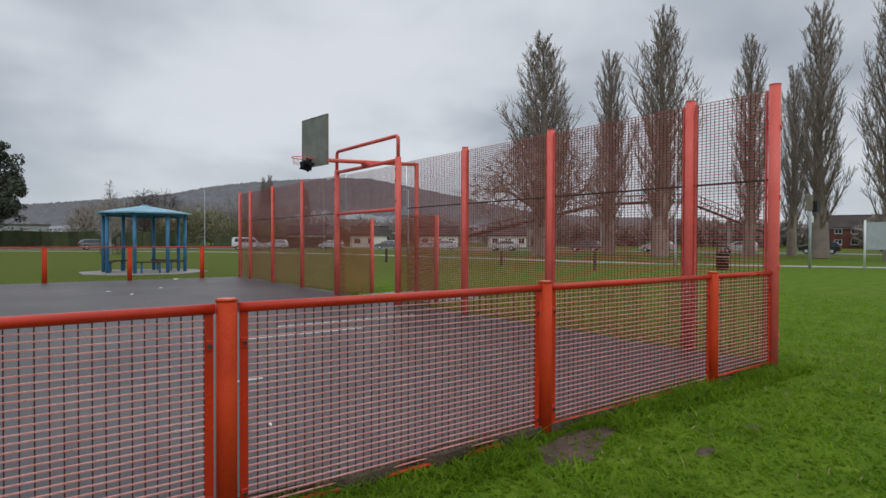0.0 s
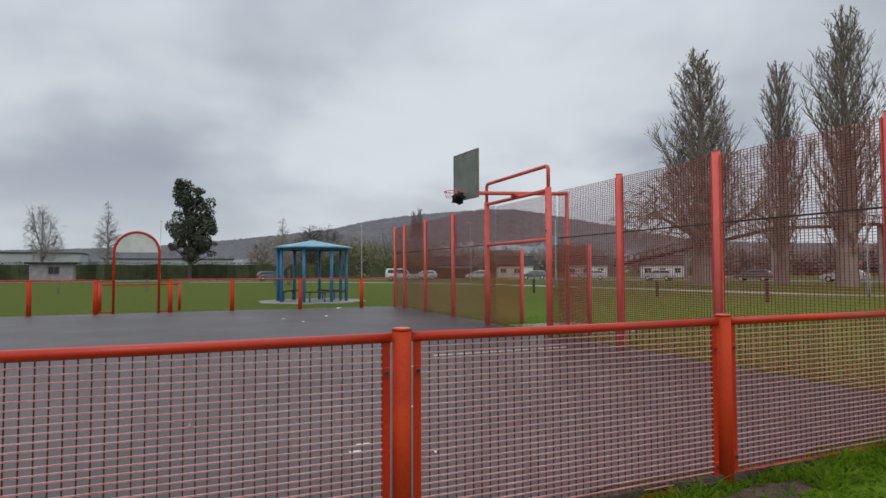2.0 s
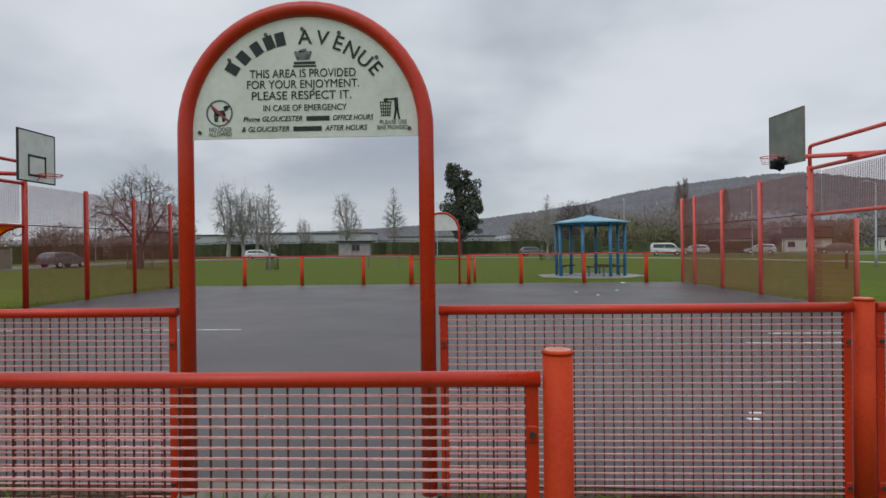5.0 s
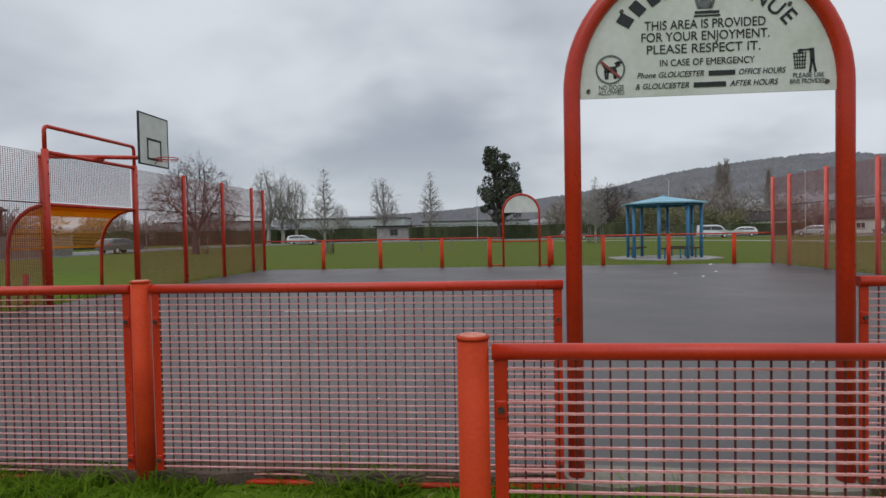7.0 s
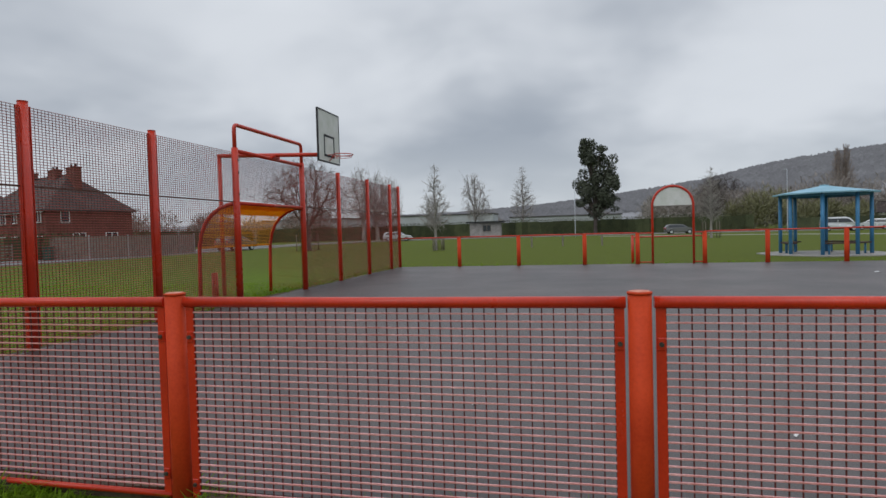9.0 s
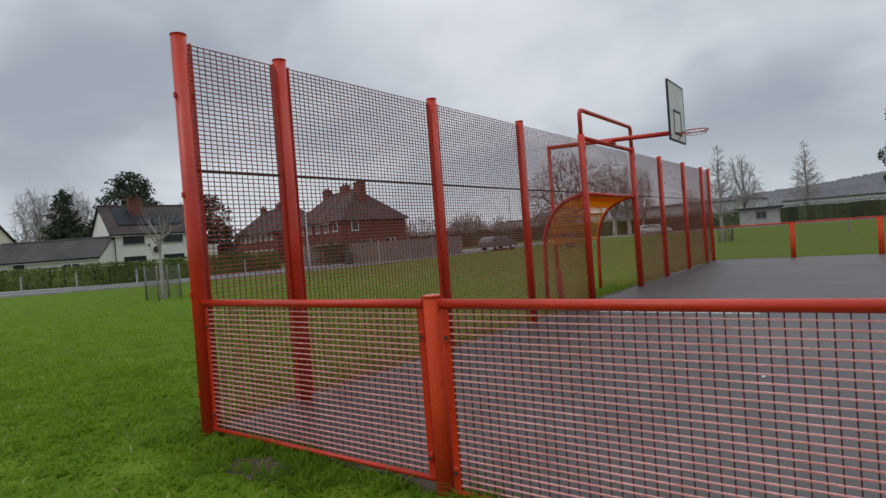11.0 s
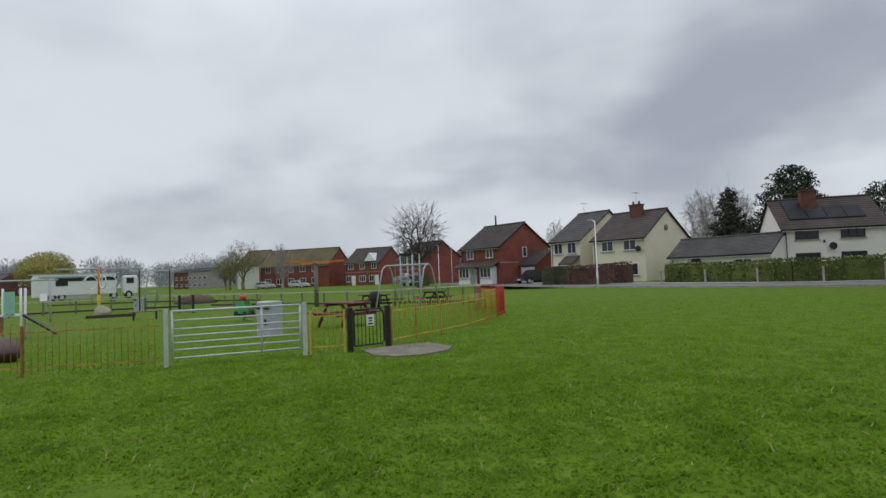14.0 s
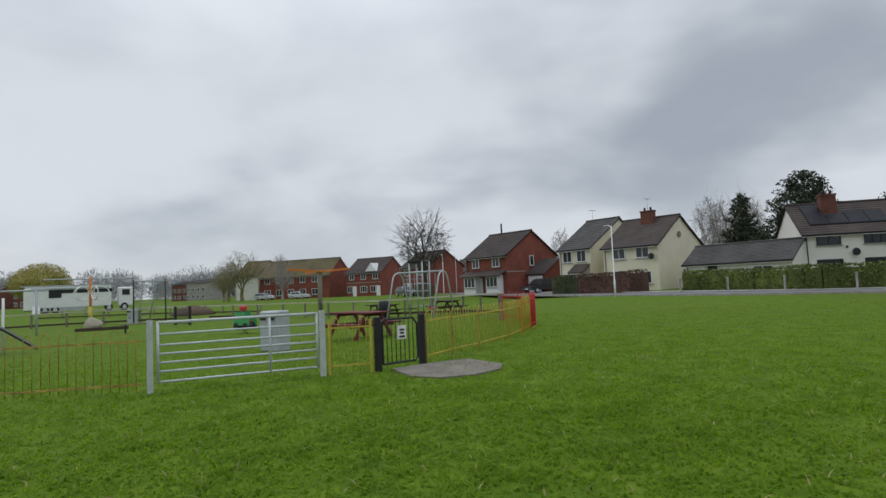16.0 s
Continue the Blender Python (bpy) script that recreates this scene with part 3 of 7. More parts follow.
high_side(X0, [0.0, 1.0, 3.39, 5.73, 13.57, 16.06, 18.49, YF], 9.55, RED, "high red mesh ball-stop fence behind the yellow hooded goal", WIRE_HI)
high_side(X1, [0.0, 1.04, 3.47, 5.71, 13.60, 16.07, 18.37, YF], 9.25, PINK, "high faded pink-red mesh ball-stop fence beside the path", WIRE_PINK)


# ---- gate arches and the barrier ----
def arch(xc, y, half, r, name, label):
    t = thing(name, label, "gate arch")
    pts = [(xc - half, y, -0.25), (xc - half, y, 2.12)] + [(px, y, pz) for px, pz in arc(xc, 2.12, half, 176, 4, 26)] + [(xc + half, y, 2.12), (xc + half, y, -0.25)]
    part("arch_tube", Geo().tube(pts, r, 18), RED, t)
    return t


GX = -0.1025
gate = arch(GX, 0, 0.7025, 0.045, "entrance_arch", "red tube entrance arch holding a white sign")
SIGN_R, SIGN_Z = 0.657, 2.078
outline = [(GX - SIGN_R, SIGN_Z), (GX + SIGN_R, SIGN_Z)] + arc(GX, 2.12, SIGN_R, 2, 178, 40)
sign = part("sign_board", Geo().plate(outline, -0.004, 0.004), WHITE, gate, "weathered white half-round sign board with black lettering")


def lettering(text, x, z, size, material, parent, y=-0.0065, rot=0.0, name="lettering", shear=0.0, width=None, bold=0.0):
    cu = bpy.data.curves.new(name, "FONT")
    cu.body, cu.size, cu.align_x, cu.align_y = text, size, "CENTER", "CENTER"
    cu.extrude, cu.shear, cu.offset = 0.0012, shear, bold
    tmp = bpy.data.objects.new(name, cu)
    dg = bpy.context.evaluated_depsgraph_get()
    me = bpy.data.meshes.new_from_object(tmp.evaluated_get(dg), depsgraph=dg)
    bpy.data.objects.remove(tmp)
    me.materials.clear()
    me.materials.append(material)
    ob = new(name, me)
    ob.parent = parent
    if len(text) > 1:
        ob["kind"] = "stuff"
    k = 1.0
    if width:
        ext = max(v.co.x for v in me.vertices) - min(v.co.x for v in me.vertices)
        k = width / ext
    ob.matrix_basis = Matrix.Translation((x, y, z)) @ Matrix.Rotation(radians(90), 4, "X") @ Matrix.Rotation(rot, 4, "Z") @ Matrix.Diagonal((k, 1, 1, 1))
    return ob


def bars(specs, material, parent, y=-0.0065, name="lettering_bar"):
    g = Geo()
    for x, z, w, h, rot in specs:
        c, s = math.cos(rot), math.sin(rot)
        pts = [(x + c * i * w / 2 - s * j * h / 2, z + s * i * w / 2 + c * j * h / 2) for i, j in ((-1, -1), (1, -1), (1, 1), (-1, 1))]
        g.plate(pts, y - 0.001, y + 0.001)
    ob = part(name, g, material, parent)
    ob["kind"] = "stuff"
    return ob


# place of each line on the board: the board is 1.30 m wide
SX = lambda px: GX + (px - 253) * 0.00309
SZ = lambda py: SIGN_Z + (234 - py) * 0.00309
# the name over the arch: bars for the first word, letters for the second
spec = []
for px, py, a in ((118, 102, 58), (139, 82, 47), (164, 66, 34), (188, 55, 22), (209, 49, 13)):
    spec.append((SX(px), SZ(py), 0.056, 0.078, radians(a)))
bars(spec, INK, sign)
for ch, px, py, a in (("A", 256, 47, 0), ("V", 289, 50, -9), ("E", 318, 60, -20), ("N", 343, 73, -31), ("U", 367, 91, -42), ("E", 387, 108, -50)):
    lettering(ch, SX(px), SZ(py), 0.118, INK, sign, rot=radians(a), bold=0.001)
for text, px, py, w, size in (("THIS AREA IS PROVIDED", 251, 114, 200, 0.068), ("FOR YOUR ENJOYMENT.", 251, 134, 212, 0.068), ("PLEASE RESPECT IT.", 248, 155, 188, 0.068), ("IN CASE OF EMERGENCY", 254, 178, 157, 0.05)):
    lettering(text, SX(px), SZ(py), size, INK, sign, width=w * 0.00309)
lettering("Phone GLOUCESTER", SX(193), SZ(198), 0.042, INK, sign, shear=0.25, width=112 * 0.00309)
lettering("OFFICE HOURS", SX(344), SZ(198), 0.042, INK, sign, shear=0.25, width=76 * 0.00309)
lettering("& GLOUCESTER", SX(179), SZ(217), 0.042, INK, sign, shear=0.25, width=90 * 0.00309)
lettering("AFTER HOURS", SX(331), SZ(217), 0.042, INK, sign, shear=0.25, width=79 * 0.00309)
bars([(SX(279), SZ(198), 0.135, 0.026, 0), (SX(259), SZ(217), 0.165, 0.026, 0)], INK, sign)
lettering("NO DOGS", SX(93), SZ(216), 0.034, GREYINK, sign, width=42 * 0.00309)
lettering("ALLOWED", SX(93), SZ(225), 0.034, GREYINK, sign, width=44 * 0.00309)
lettering("PLEASE USE", SX(420), SZ(208), 0.034, GREYINK, sign, width=50 * 0.00309)
lettering("BINS PROVIDED", SX(419), SZ(218), 0.034, GREYINK, sign, width=58 * 0.00309)
bars([(SX(255), SZ(94), 0.125, 0.014, 0), (SX(255), SZ(100), 0.135, 0.009, 0)], INK, sign)
# the crest: a plain shape
bars([(SX(252), SZ(80), 0.060, 0.050, 0), (SX(252), SZ(71), 0.040, 0.016, 0.2), (SX(240), SZ(80), 0.016, 0.05, 0.3), (SX(264), SZ(80), 0.016, 0.05, -0.3)], GREYINK, sign, name="crest")
# no-dogs mark: ring, slash and a plain dog shape
g = Geo()
cx, cz, R = SX(92), SZ(185), 0.078
ring_out, ring_in = arc(cx, cz, R, 0, 360, 32)[:-1], arc(cx, cz, R - 0.009, 0, 360, 32)[:-1]
for i in range(32):
    j = (i + 1) % 32
    g.plate([ring_out[i], ring_out[j], ring_in[j], ring_in[i]], -0.0075, -0.0055)
part("prohibition_ring", g, GREYINK, sign)
bars([(cx, cz, 2 * R - 0.02, 0.013, radians(-42))], REDINK, sign, y=-0.0085, name="prohibition_slash")
bars([(cx, cz, 0.062, 0.030, 0.05), (cx + 0.037, cz + 0.028, 0.022, 0.026, 0.4), (cx + 0.046, cz + 0.036, 0.026, 0.012, 0), (cx - 0.026, cz - 0.028, 0.010, 0.045, 0.1), (cx - 0.014, cz - 0.028, 0.010, 0.045, -0.1), (cx + 0.02, cz - 0.028, 0.010, 0.045, 0.1), (cx + 0.029, cz - 0.026, 0.010, 0.045, -0.1), (cx - 0.036, cz + 0.022, 0.008, 0.03, 0.5)], INK, sign, name="dog_mark")
# litter mark: a basket of bars and a plain upright pictogram
bx, bz = SX(406), SZ(183)
bars([(bx + k * 0.013, bz, 0.004, 0.085, -0.04 * k) for k in (-2, -1, 0, 1, 2)] + [(bx, bz + k * 0.019, 0.062 + 0.003 * k, 0.004, 0) for k in (-2, -1, 0, 1, 2)], INK, sign, name="basket_mark")
bars([(bx + 0.062, bz + 0.028, 0.022, 0.070, 0.05), (bx + 0.055, bz - 0.030, 0.011, 0.065, -0.15), (bx + 0.073, bz - 0.030, 0.011, 0.065, 0.2), (bx + 0.032, bz + 0.055, 0.055, 0.009, 0.05), (bx, bz + 0.05, 0.02, 0.018, 0.3)], INK, sign, name="litter_mark")
for px, py in ((54, 221), (450, 220), (251, 31), (112, 86), (390, 87), (182, 40), (320, 40)):
    s = Geo().tube([(SX(px), -0.012, SZ(py)), (SX(px), -0.003, SZ(py))], 0.011, 8)
    part("screw", s, BOLT, sign)
for x in (GX - SIGN_R - 0.01, GX + SIGN_R + 0.01):
    part("sign_lug", Geo().box((x, 0.008, SIGN_Z + 0.06), (0.05, 0.012, 0.04), bevel=0.003), RED, gate)

far_gate = arch(-0.165, YF, 0.70, 0.042, "entrance_arch", "red tube arch at the far court gate, blank sign back")
part("sign_board", Geo().plate([(-0.165 - 0.65, 2.12), (-0.165 + 0.65, 2.12)] + arc(-0.165, 2.13, 0.65, 2, 178, 30), YF - 0.004, YF + 0.004), WHITE, far_gate, "plain pale back of the half-round sign")
for k in (25, 58, 90, 122, 155):
    px, pz = arc(-0.165, 2.13, 0.66, k, k, 1)[0]
    part("sign_lug", Geo().box((px, YF - 0.01, pz), (0.04, 0.02, 0.05)), RED, far_gate)
for a, b in ((-1.39, -0.865), (0.535, 0.90)):
    f = thing("gate_side_rail", "short red tube infill beside the far gate arch", "fence", "gate side rails")
    for z in (0.08, 1.14):
        part("rail", Geo().tube([(a, YF - 0.02, z), (b, YF - 0.02, z)], 0.024, 8), RED, f)

barrier = thing("gate_barrier", "free-standing low red mesh barrier before the gate arch", "barrier")
for x, h in ((-1.315, 1.03), (1.135, 1.075)):
    part("cap", Geo().tube([(x, -1.31, h - 0.0035), (x, -1.31, h + 0.0025)], 0.045, 20), WORN, part("post", post_geo(x, -1.31, h, 0.052), POSTRED, barrier))
low_bay(barrier, -1.315, -1.31, 1.135, -1.31, rail_z=0.975)
fb = thing("gate_barrier", "low red barrier outside the far gate arch", "barrier")
for x in (-1.45, 1.15):
    part("post", post_geo(x, YF + 1.3, 1.05, 0.055), RED, fb)
part("top_rail", Geo().tube([(-1.45, YF + 1.3, 0.98), (1.15, YF + 1.3, 0.98)], 0.026, 10), RED, fb)


# ---- goals with hoods and basketball boards ----
def make_goal(at, red, hood, label, sheet, hooded=True):
    """Local x points into the court, y along the fence; the mouth is 3 m wide."""
    g = thing("goal_frame", label, "goal", "court goals", at)
    for y in (-1.5, 1.5):
        part("post", Geo().tube([(0, y, -0.1), (0, y, 3.26)], 0.068, 16), red, g)
        pl = Geo()
        for z in (2.3, 2.75, 3.0):
            pl.box((0.07, y, z), (0.02, 0.03, 0.045), bevel=0.003)
        part("bolt_heads", pl, BOLT, g)["kind"] = "stuff"
    top = [(0, -1.5, 3.22), (0, -1.5, 3.64)] + [(0, -1.40 - 0.10 * math.cos(a), 3.64 + 0.10 * math.sin(a)) for a in (0.4, 0.8, 1.2, 1.57)]
    top += [(0, -y, z) for _, y, z in reversed(top)]
    part("top_frame", Geo().tube(top, 0.042, 12), red, g)
    part("crossbar", Geo().tube([(0, -1.45, 3.20), (0, 1.45, 3.20)], 0.045, 12), red, g)
    part("lower_crossbar", Geo().tube([(0, -1.45, 2.12), (0, 1.45, 2.12)], 0.040, 12), red, g)
    if not hooded:
        for y in (-1.5, 1.5):
            part("rear_side_post", Geo().tube([(-1.05, y, -0.1), (-1.05, y, 2.02)], 0.055, 10), red, g)
            w = Geo()
            for i in range(70):
                w.bar((-0.05, y, 0.05 + i * 0.028), (-1.02, y, 0.05 + i * 0.028), 0.008, 0.016)
            part("side_mesh", w, hood, g)["kind"] = "stuff"
        part("rear_post", Geo().tube([(-1.43, 0.1, -0.1), (-1.43, 0.1, 3.38)], 0.05, 10), red, g)
        part("board_arm", Geo().tube([(-1.46, 0.1, 3.36), (0.0, 0.1, 3.30), (1.0, 0.1, 3.26)], 0.048, 10), red, g)
        part("arm_saddle", Geo().box((0.0, 0.1, 3.25), (0.16, 0.30, 0.07), bevel=0.01), red, g)
        return g
    curve = [(0.0, 2.12), (-0.2, 2.10), (-0.42, 2.03), (-0.62, 1.90), (-0.78, 1.72), (-0.89, 1.48), (-0.94, 1.2)]
    for y in (-1.46, 1.46):
        part("side_bow", Geo().tube([(x, y, z) for x, z in curve] + [(-0.96, y, 0.6), (-0.97, y, -0.1)], 0.042, 10), red, g)
        # side infill under the bow
        w = Geo()
        n = 68
        for i in range(n):
            z = 0.06 + i * 2.0 / n
            xb = -0.96 if z < 1.2 else max(-0.95, np.interp(z, [c[1] for c in reversed(curve)], [c[0] for c in reversed(curve)]))
            if xb < -0.06:
                w.bar((-0.03, y, z), (float(xb), y, z), 0.007, 0.006)
        part("side_mesh", w, OCHREWIRE, g)["kind"] = "stuff"
    # hood: close bars over the top, following the bows
    h = Geo()
    m = 46
    xs_, zs_ = [c[0] for c in curve], [c[1] for c in curve]
    for i in range(m + 1):
        k = i / m * (len(curve) - 1)
        j = min(int(k), len(curve) - 2)
        f = k - j
        x = xs_[j] + (xs_[j + 1] - xs_[j]) * f
        z = zs_[j] + (zs_[j + 1] - zs_[j]) * f
        h.bar((x, -1.44, z), (x, 1.44, z), 0.012, 0.012)
    part("hood_mesh", h, hood, g)["kind"] = "stuff"
    if sheet:
        s = Geo()
        vs = [(x, y, z + 0.014) for x, z in curve[:4] for y in (-1.42, 1.42)]
        vs += [(x, y, z + 0.020) for x, z in curve[:4] for y in (-1.42, 1.42)]
        fs = [(2 * i, 2 * i + 1, 2 * i + 3, 2 * i + 2) for i in range(3)] + [(8 + 2 * i, 10 + 2 * i, 11 + 2 * i, 9 + 2 * i) for i in range(3)]
        fs += [(0, 8, 9, 1), (6, 7, 15, 14)]
        s.add(vs, fs)
        part("hood_sheet", s, YELLOWED, g, "ochre yellow sheet over the hood")
    part("rear_rail", Geo().tube([(-0.94, -1.46, 1.2), (-0.94, 1.46, 1.2)], 0.022, 8), hood, g)
    part("stub_post", Geo().tube([(-0.80, -1.18, -0.1), (-0.80, -1.18, 0.66)], 0.065, 12), red, g)
    part("rear_post", Geo().tube([(-1.43, 0.1, -0.1), (-1.43, 0.1, 3.38)], 0.045, 10), red, g)
    part("board_arm", Geo().tube([(-1.46, 0.1, 3.36), (0.0, 0.1, 3.30), (1.335, 0.1, 3.24)], 0.048, 10), red, g)
    part("arm_saddle", Geo().box((0.0, 0.1, 3.25), (0.16, 0.30, 0.07), bevel=0.01), red, g)
    return g


GOAL_L, GOAL_R = pose(-10.42, 9.55, 0), pose(8.95, 9.25, 0, 0, 0, 180)
make_goal(GOAL_L, RED, YELLOWED, "red tube goal with curved ochre hood and mesh sides", True)
make_goal(GOAL_R, PINK, BROWNMESH, "faded red tube goal with brown mesh side panels", False, False)


def backboard(at, face, rim_mat, label, marked, ragged_net):
    """Local x points out of the board's face; the origin is the middle of its lower edge."""
    b = thing("basketball_backboard", label, "backboard", "basketball boards", at)
    part("board", Geo().box((0, 0, 0.57), (0.03, 1.14, 1.14), bevel=0.006), face, b)
    fr = Geo()
    for y in (-0.57, 0.57):
        fr.box((0.0, y, 0.57), (0.04, 0.03, 1.17))
    for z in (0.0, 1.14):
        fr.box((0.0, 0, z), (0.04, 1.14, 0.03))
    part("edge_frame", fr, BLACK if marked else GREYWOOD, b)
    if marked:
        sq = Geo()
        for y in (-0.26, 0.26):
            sq.box((0.0175, y, 0.36), (0.005, 0.05, 0.48))
        for z in (0.14, 0.585):
            sq.box((0.0175, 0, z), (0.005, 0.57, 0.05))
        part("target_square", sq, INK, b)
    rim = Geo()
    rim.tube([(0.34 + 0.23 * math.cos(a), 0.23 * math.sin(a), 0.16) for a in [2 * math.pi * i / 28 for i in range(29)]], 0.010, 8, caps=False)
    rim.tube([(0.0, -0.1, 0.16), (0.13, -0.08, 0.16)], 0.010, 6).tube([(0.0, 0.1, 0.16), (0.13, 0.08, 0.16)], 0.010, 6)
    rim.tube([(0.0, 0, 0.02), (0.12, 0, 0.15)], 0.010, 6)
    part("rim", rim, rim_mat, b)
    net = Geo()
    lower = 0.16 - (0.14 if ragged_net else 0.06)
    for i in range(12):
        a = 2 * math.pi * i / 12
        net.tube([(0.34 + 0.23 * math.cos(a), 0.23 * math.sin(a), 0.16), (0.34 + 0.19 * math.cos(a + 0.2), 0.19 * math.sin(a + 0.2), lower)], 0.004, 4)
    net.tube([(0.34 + 0.19 * math.cos(a), 0.19 * math.sin(a), lower) for a in [2 * math.pi * i / 24 for i in range(25)]], 0.005, 5, caps=False)
    part("rim_loops", net, rim_mat, b)
    part("mounting_plate", Geo().box((-0.035, 0, 0.16), (0.03, 0.34, 0.26), bevel=0.006), rim_mat, b)
    return b


PLY = mat("grey_green_plywood", (0.24, 0.26, 0.22), 0.8, vary=0.3, scale=2.5, fine=40, bump=0.15, dist=0.004, tint=(0.17, 0.185, 0.155))
backboard(pose(-9.05, 9.68, 3.06), WHITE, RED, "white basketball board with black border and target square", True, False)
backboard(pose(7.93, 9.85, 3.20, 0, 0, 186), PLY, PINK, "weathered grey-green basketball board with bare rim", False, True)
# a dark garment caught in the rim
g = Geo()
rb = random.Random(11)
me = bmesh.new()
bmesh.ops.create_icosphere(me, subdivisions=3, radius=0.19)
for v in me.verts:
    k = 1 + 0.9 * noise.noise(v.co * 9) + 0.4 * noise.noise(v.co * 22)
    v.co = Vector((v.co.x * 0.85 * k, v.co.y * 0.9 * k, v.co.z * 1.05 * k - 0.06 * abs(v.co.x) * 4))
bm_mesh = bpy.data.meshes.new("caught_garment")
me.to_mesh(bm_mesh), me.free()
bm_mesh.polygons.foreach_set("use_smooth", [True] * len(bm_mesh.polygons))
bm_mesh.materials.append(BAG)
solo("caught_garment", bm_mesh, BAG, "crumpled black garment caught in the basketball rim", "clothing", at=pose(7.64, 9.62, 3.20) @ Matrix.Diagonal((0.78, 0.95, 0.62, 1)))


# ---- trees and hedges ----
def branch_mesh(name, segs, material, sides=3):
    """Tapered limbs in one mesh: rows of (ax ay az bx by bz ra rb)."""
    s = np.array(segs, dtype=np.float64)
    a, b, ra, rb = s[:, 0:3], s[:, 3:6], s[:, 6], s[:, 7]
    d = b - a
    d /= np.linalg.norm(d, axis=1, keepdims=True) + 1e-9
    ref = np.where(np.abs(d[:, 2:3]) > 0.9, np.array([[1.0, 0, 0]]), np.array([[0, 0, 1.0]]))
    u = np.cross(d, ref)
    u /= np.linalg.norm(u, axis=1, keepdims=True) + 1e-9
    w = np.cross(d, u)
    n = len(s)
    vs = np.zeros((n, 2 * sides, 3))
    for k in range(sides):
        t = 2 * math.pi * k / sides
        o = u * math.cos(t) + w * math.sin(t)
        vs[:, k] = a + o * ra[:, None]
        vs[:, sides + k] = b + o * rb[:, None]
    base = (np.arange(n) * 2 * sides)[:, None]
    faces = np.concatenate([np.stack([base[:, 0] + k, base[:, 0] + (k + 1) % sides, base[:, 0] + sides + (k + 1) % sides, base[:, 0] + sides + k], 1) for k in range(sides)])
    return quad_mesh(name, vs.reshape(-1, 3), faces, material)


def quad_mesh(name, vs, faces, material):
    me = bpy.data.meshes.new(name)
    n, k = faces.shape
    me.vertices.add(len(vs)), me.loops.add(n * k), me.polygons.add(n)
    me.vertices.foreach_set("co", np.asarray(vs, dtype=np.float32).ravel())
    me.loops.foreach_set("vertex_index", faces.astype(np.int32).ravel())
    me.polygons.foreach_set("loop_start", np.arange(0, n * k, k, dtype=np.int32))
    me.materials.append(material)
    me.update(calc_edges=True)
    return me


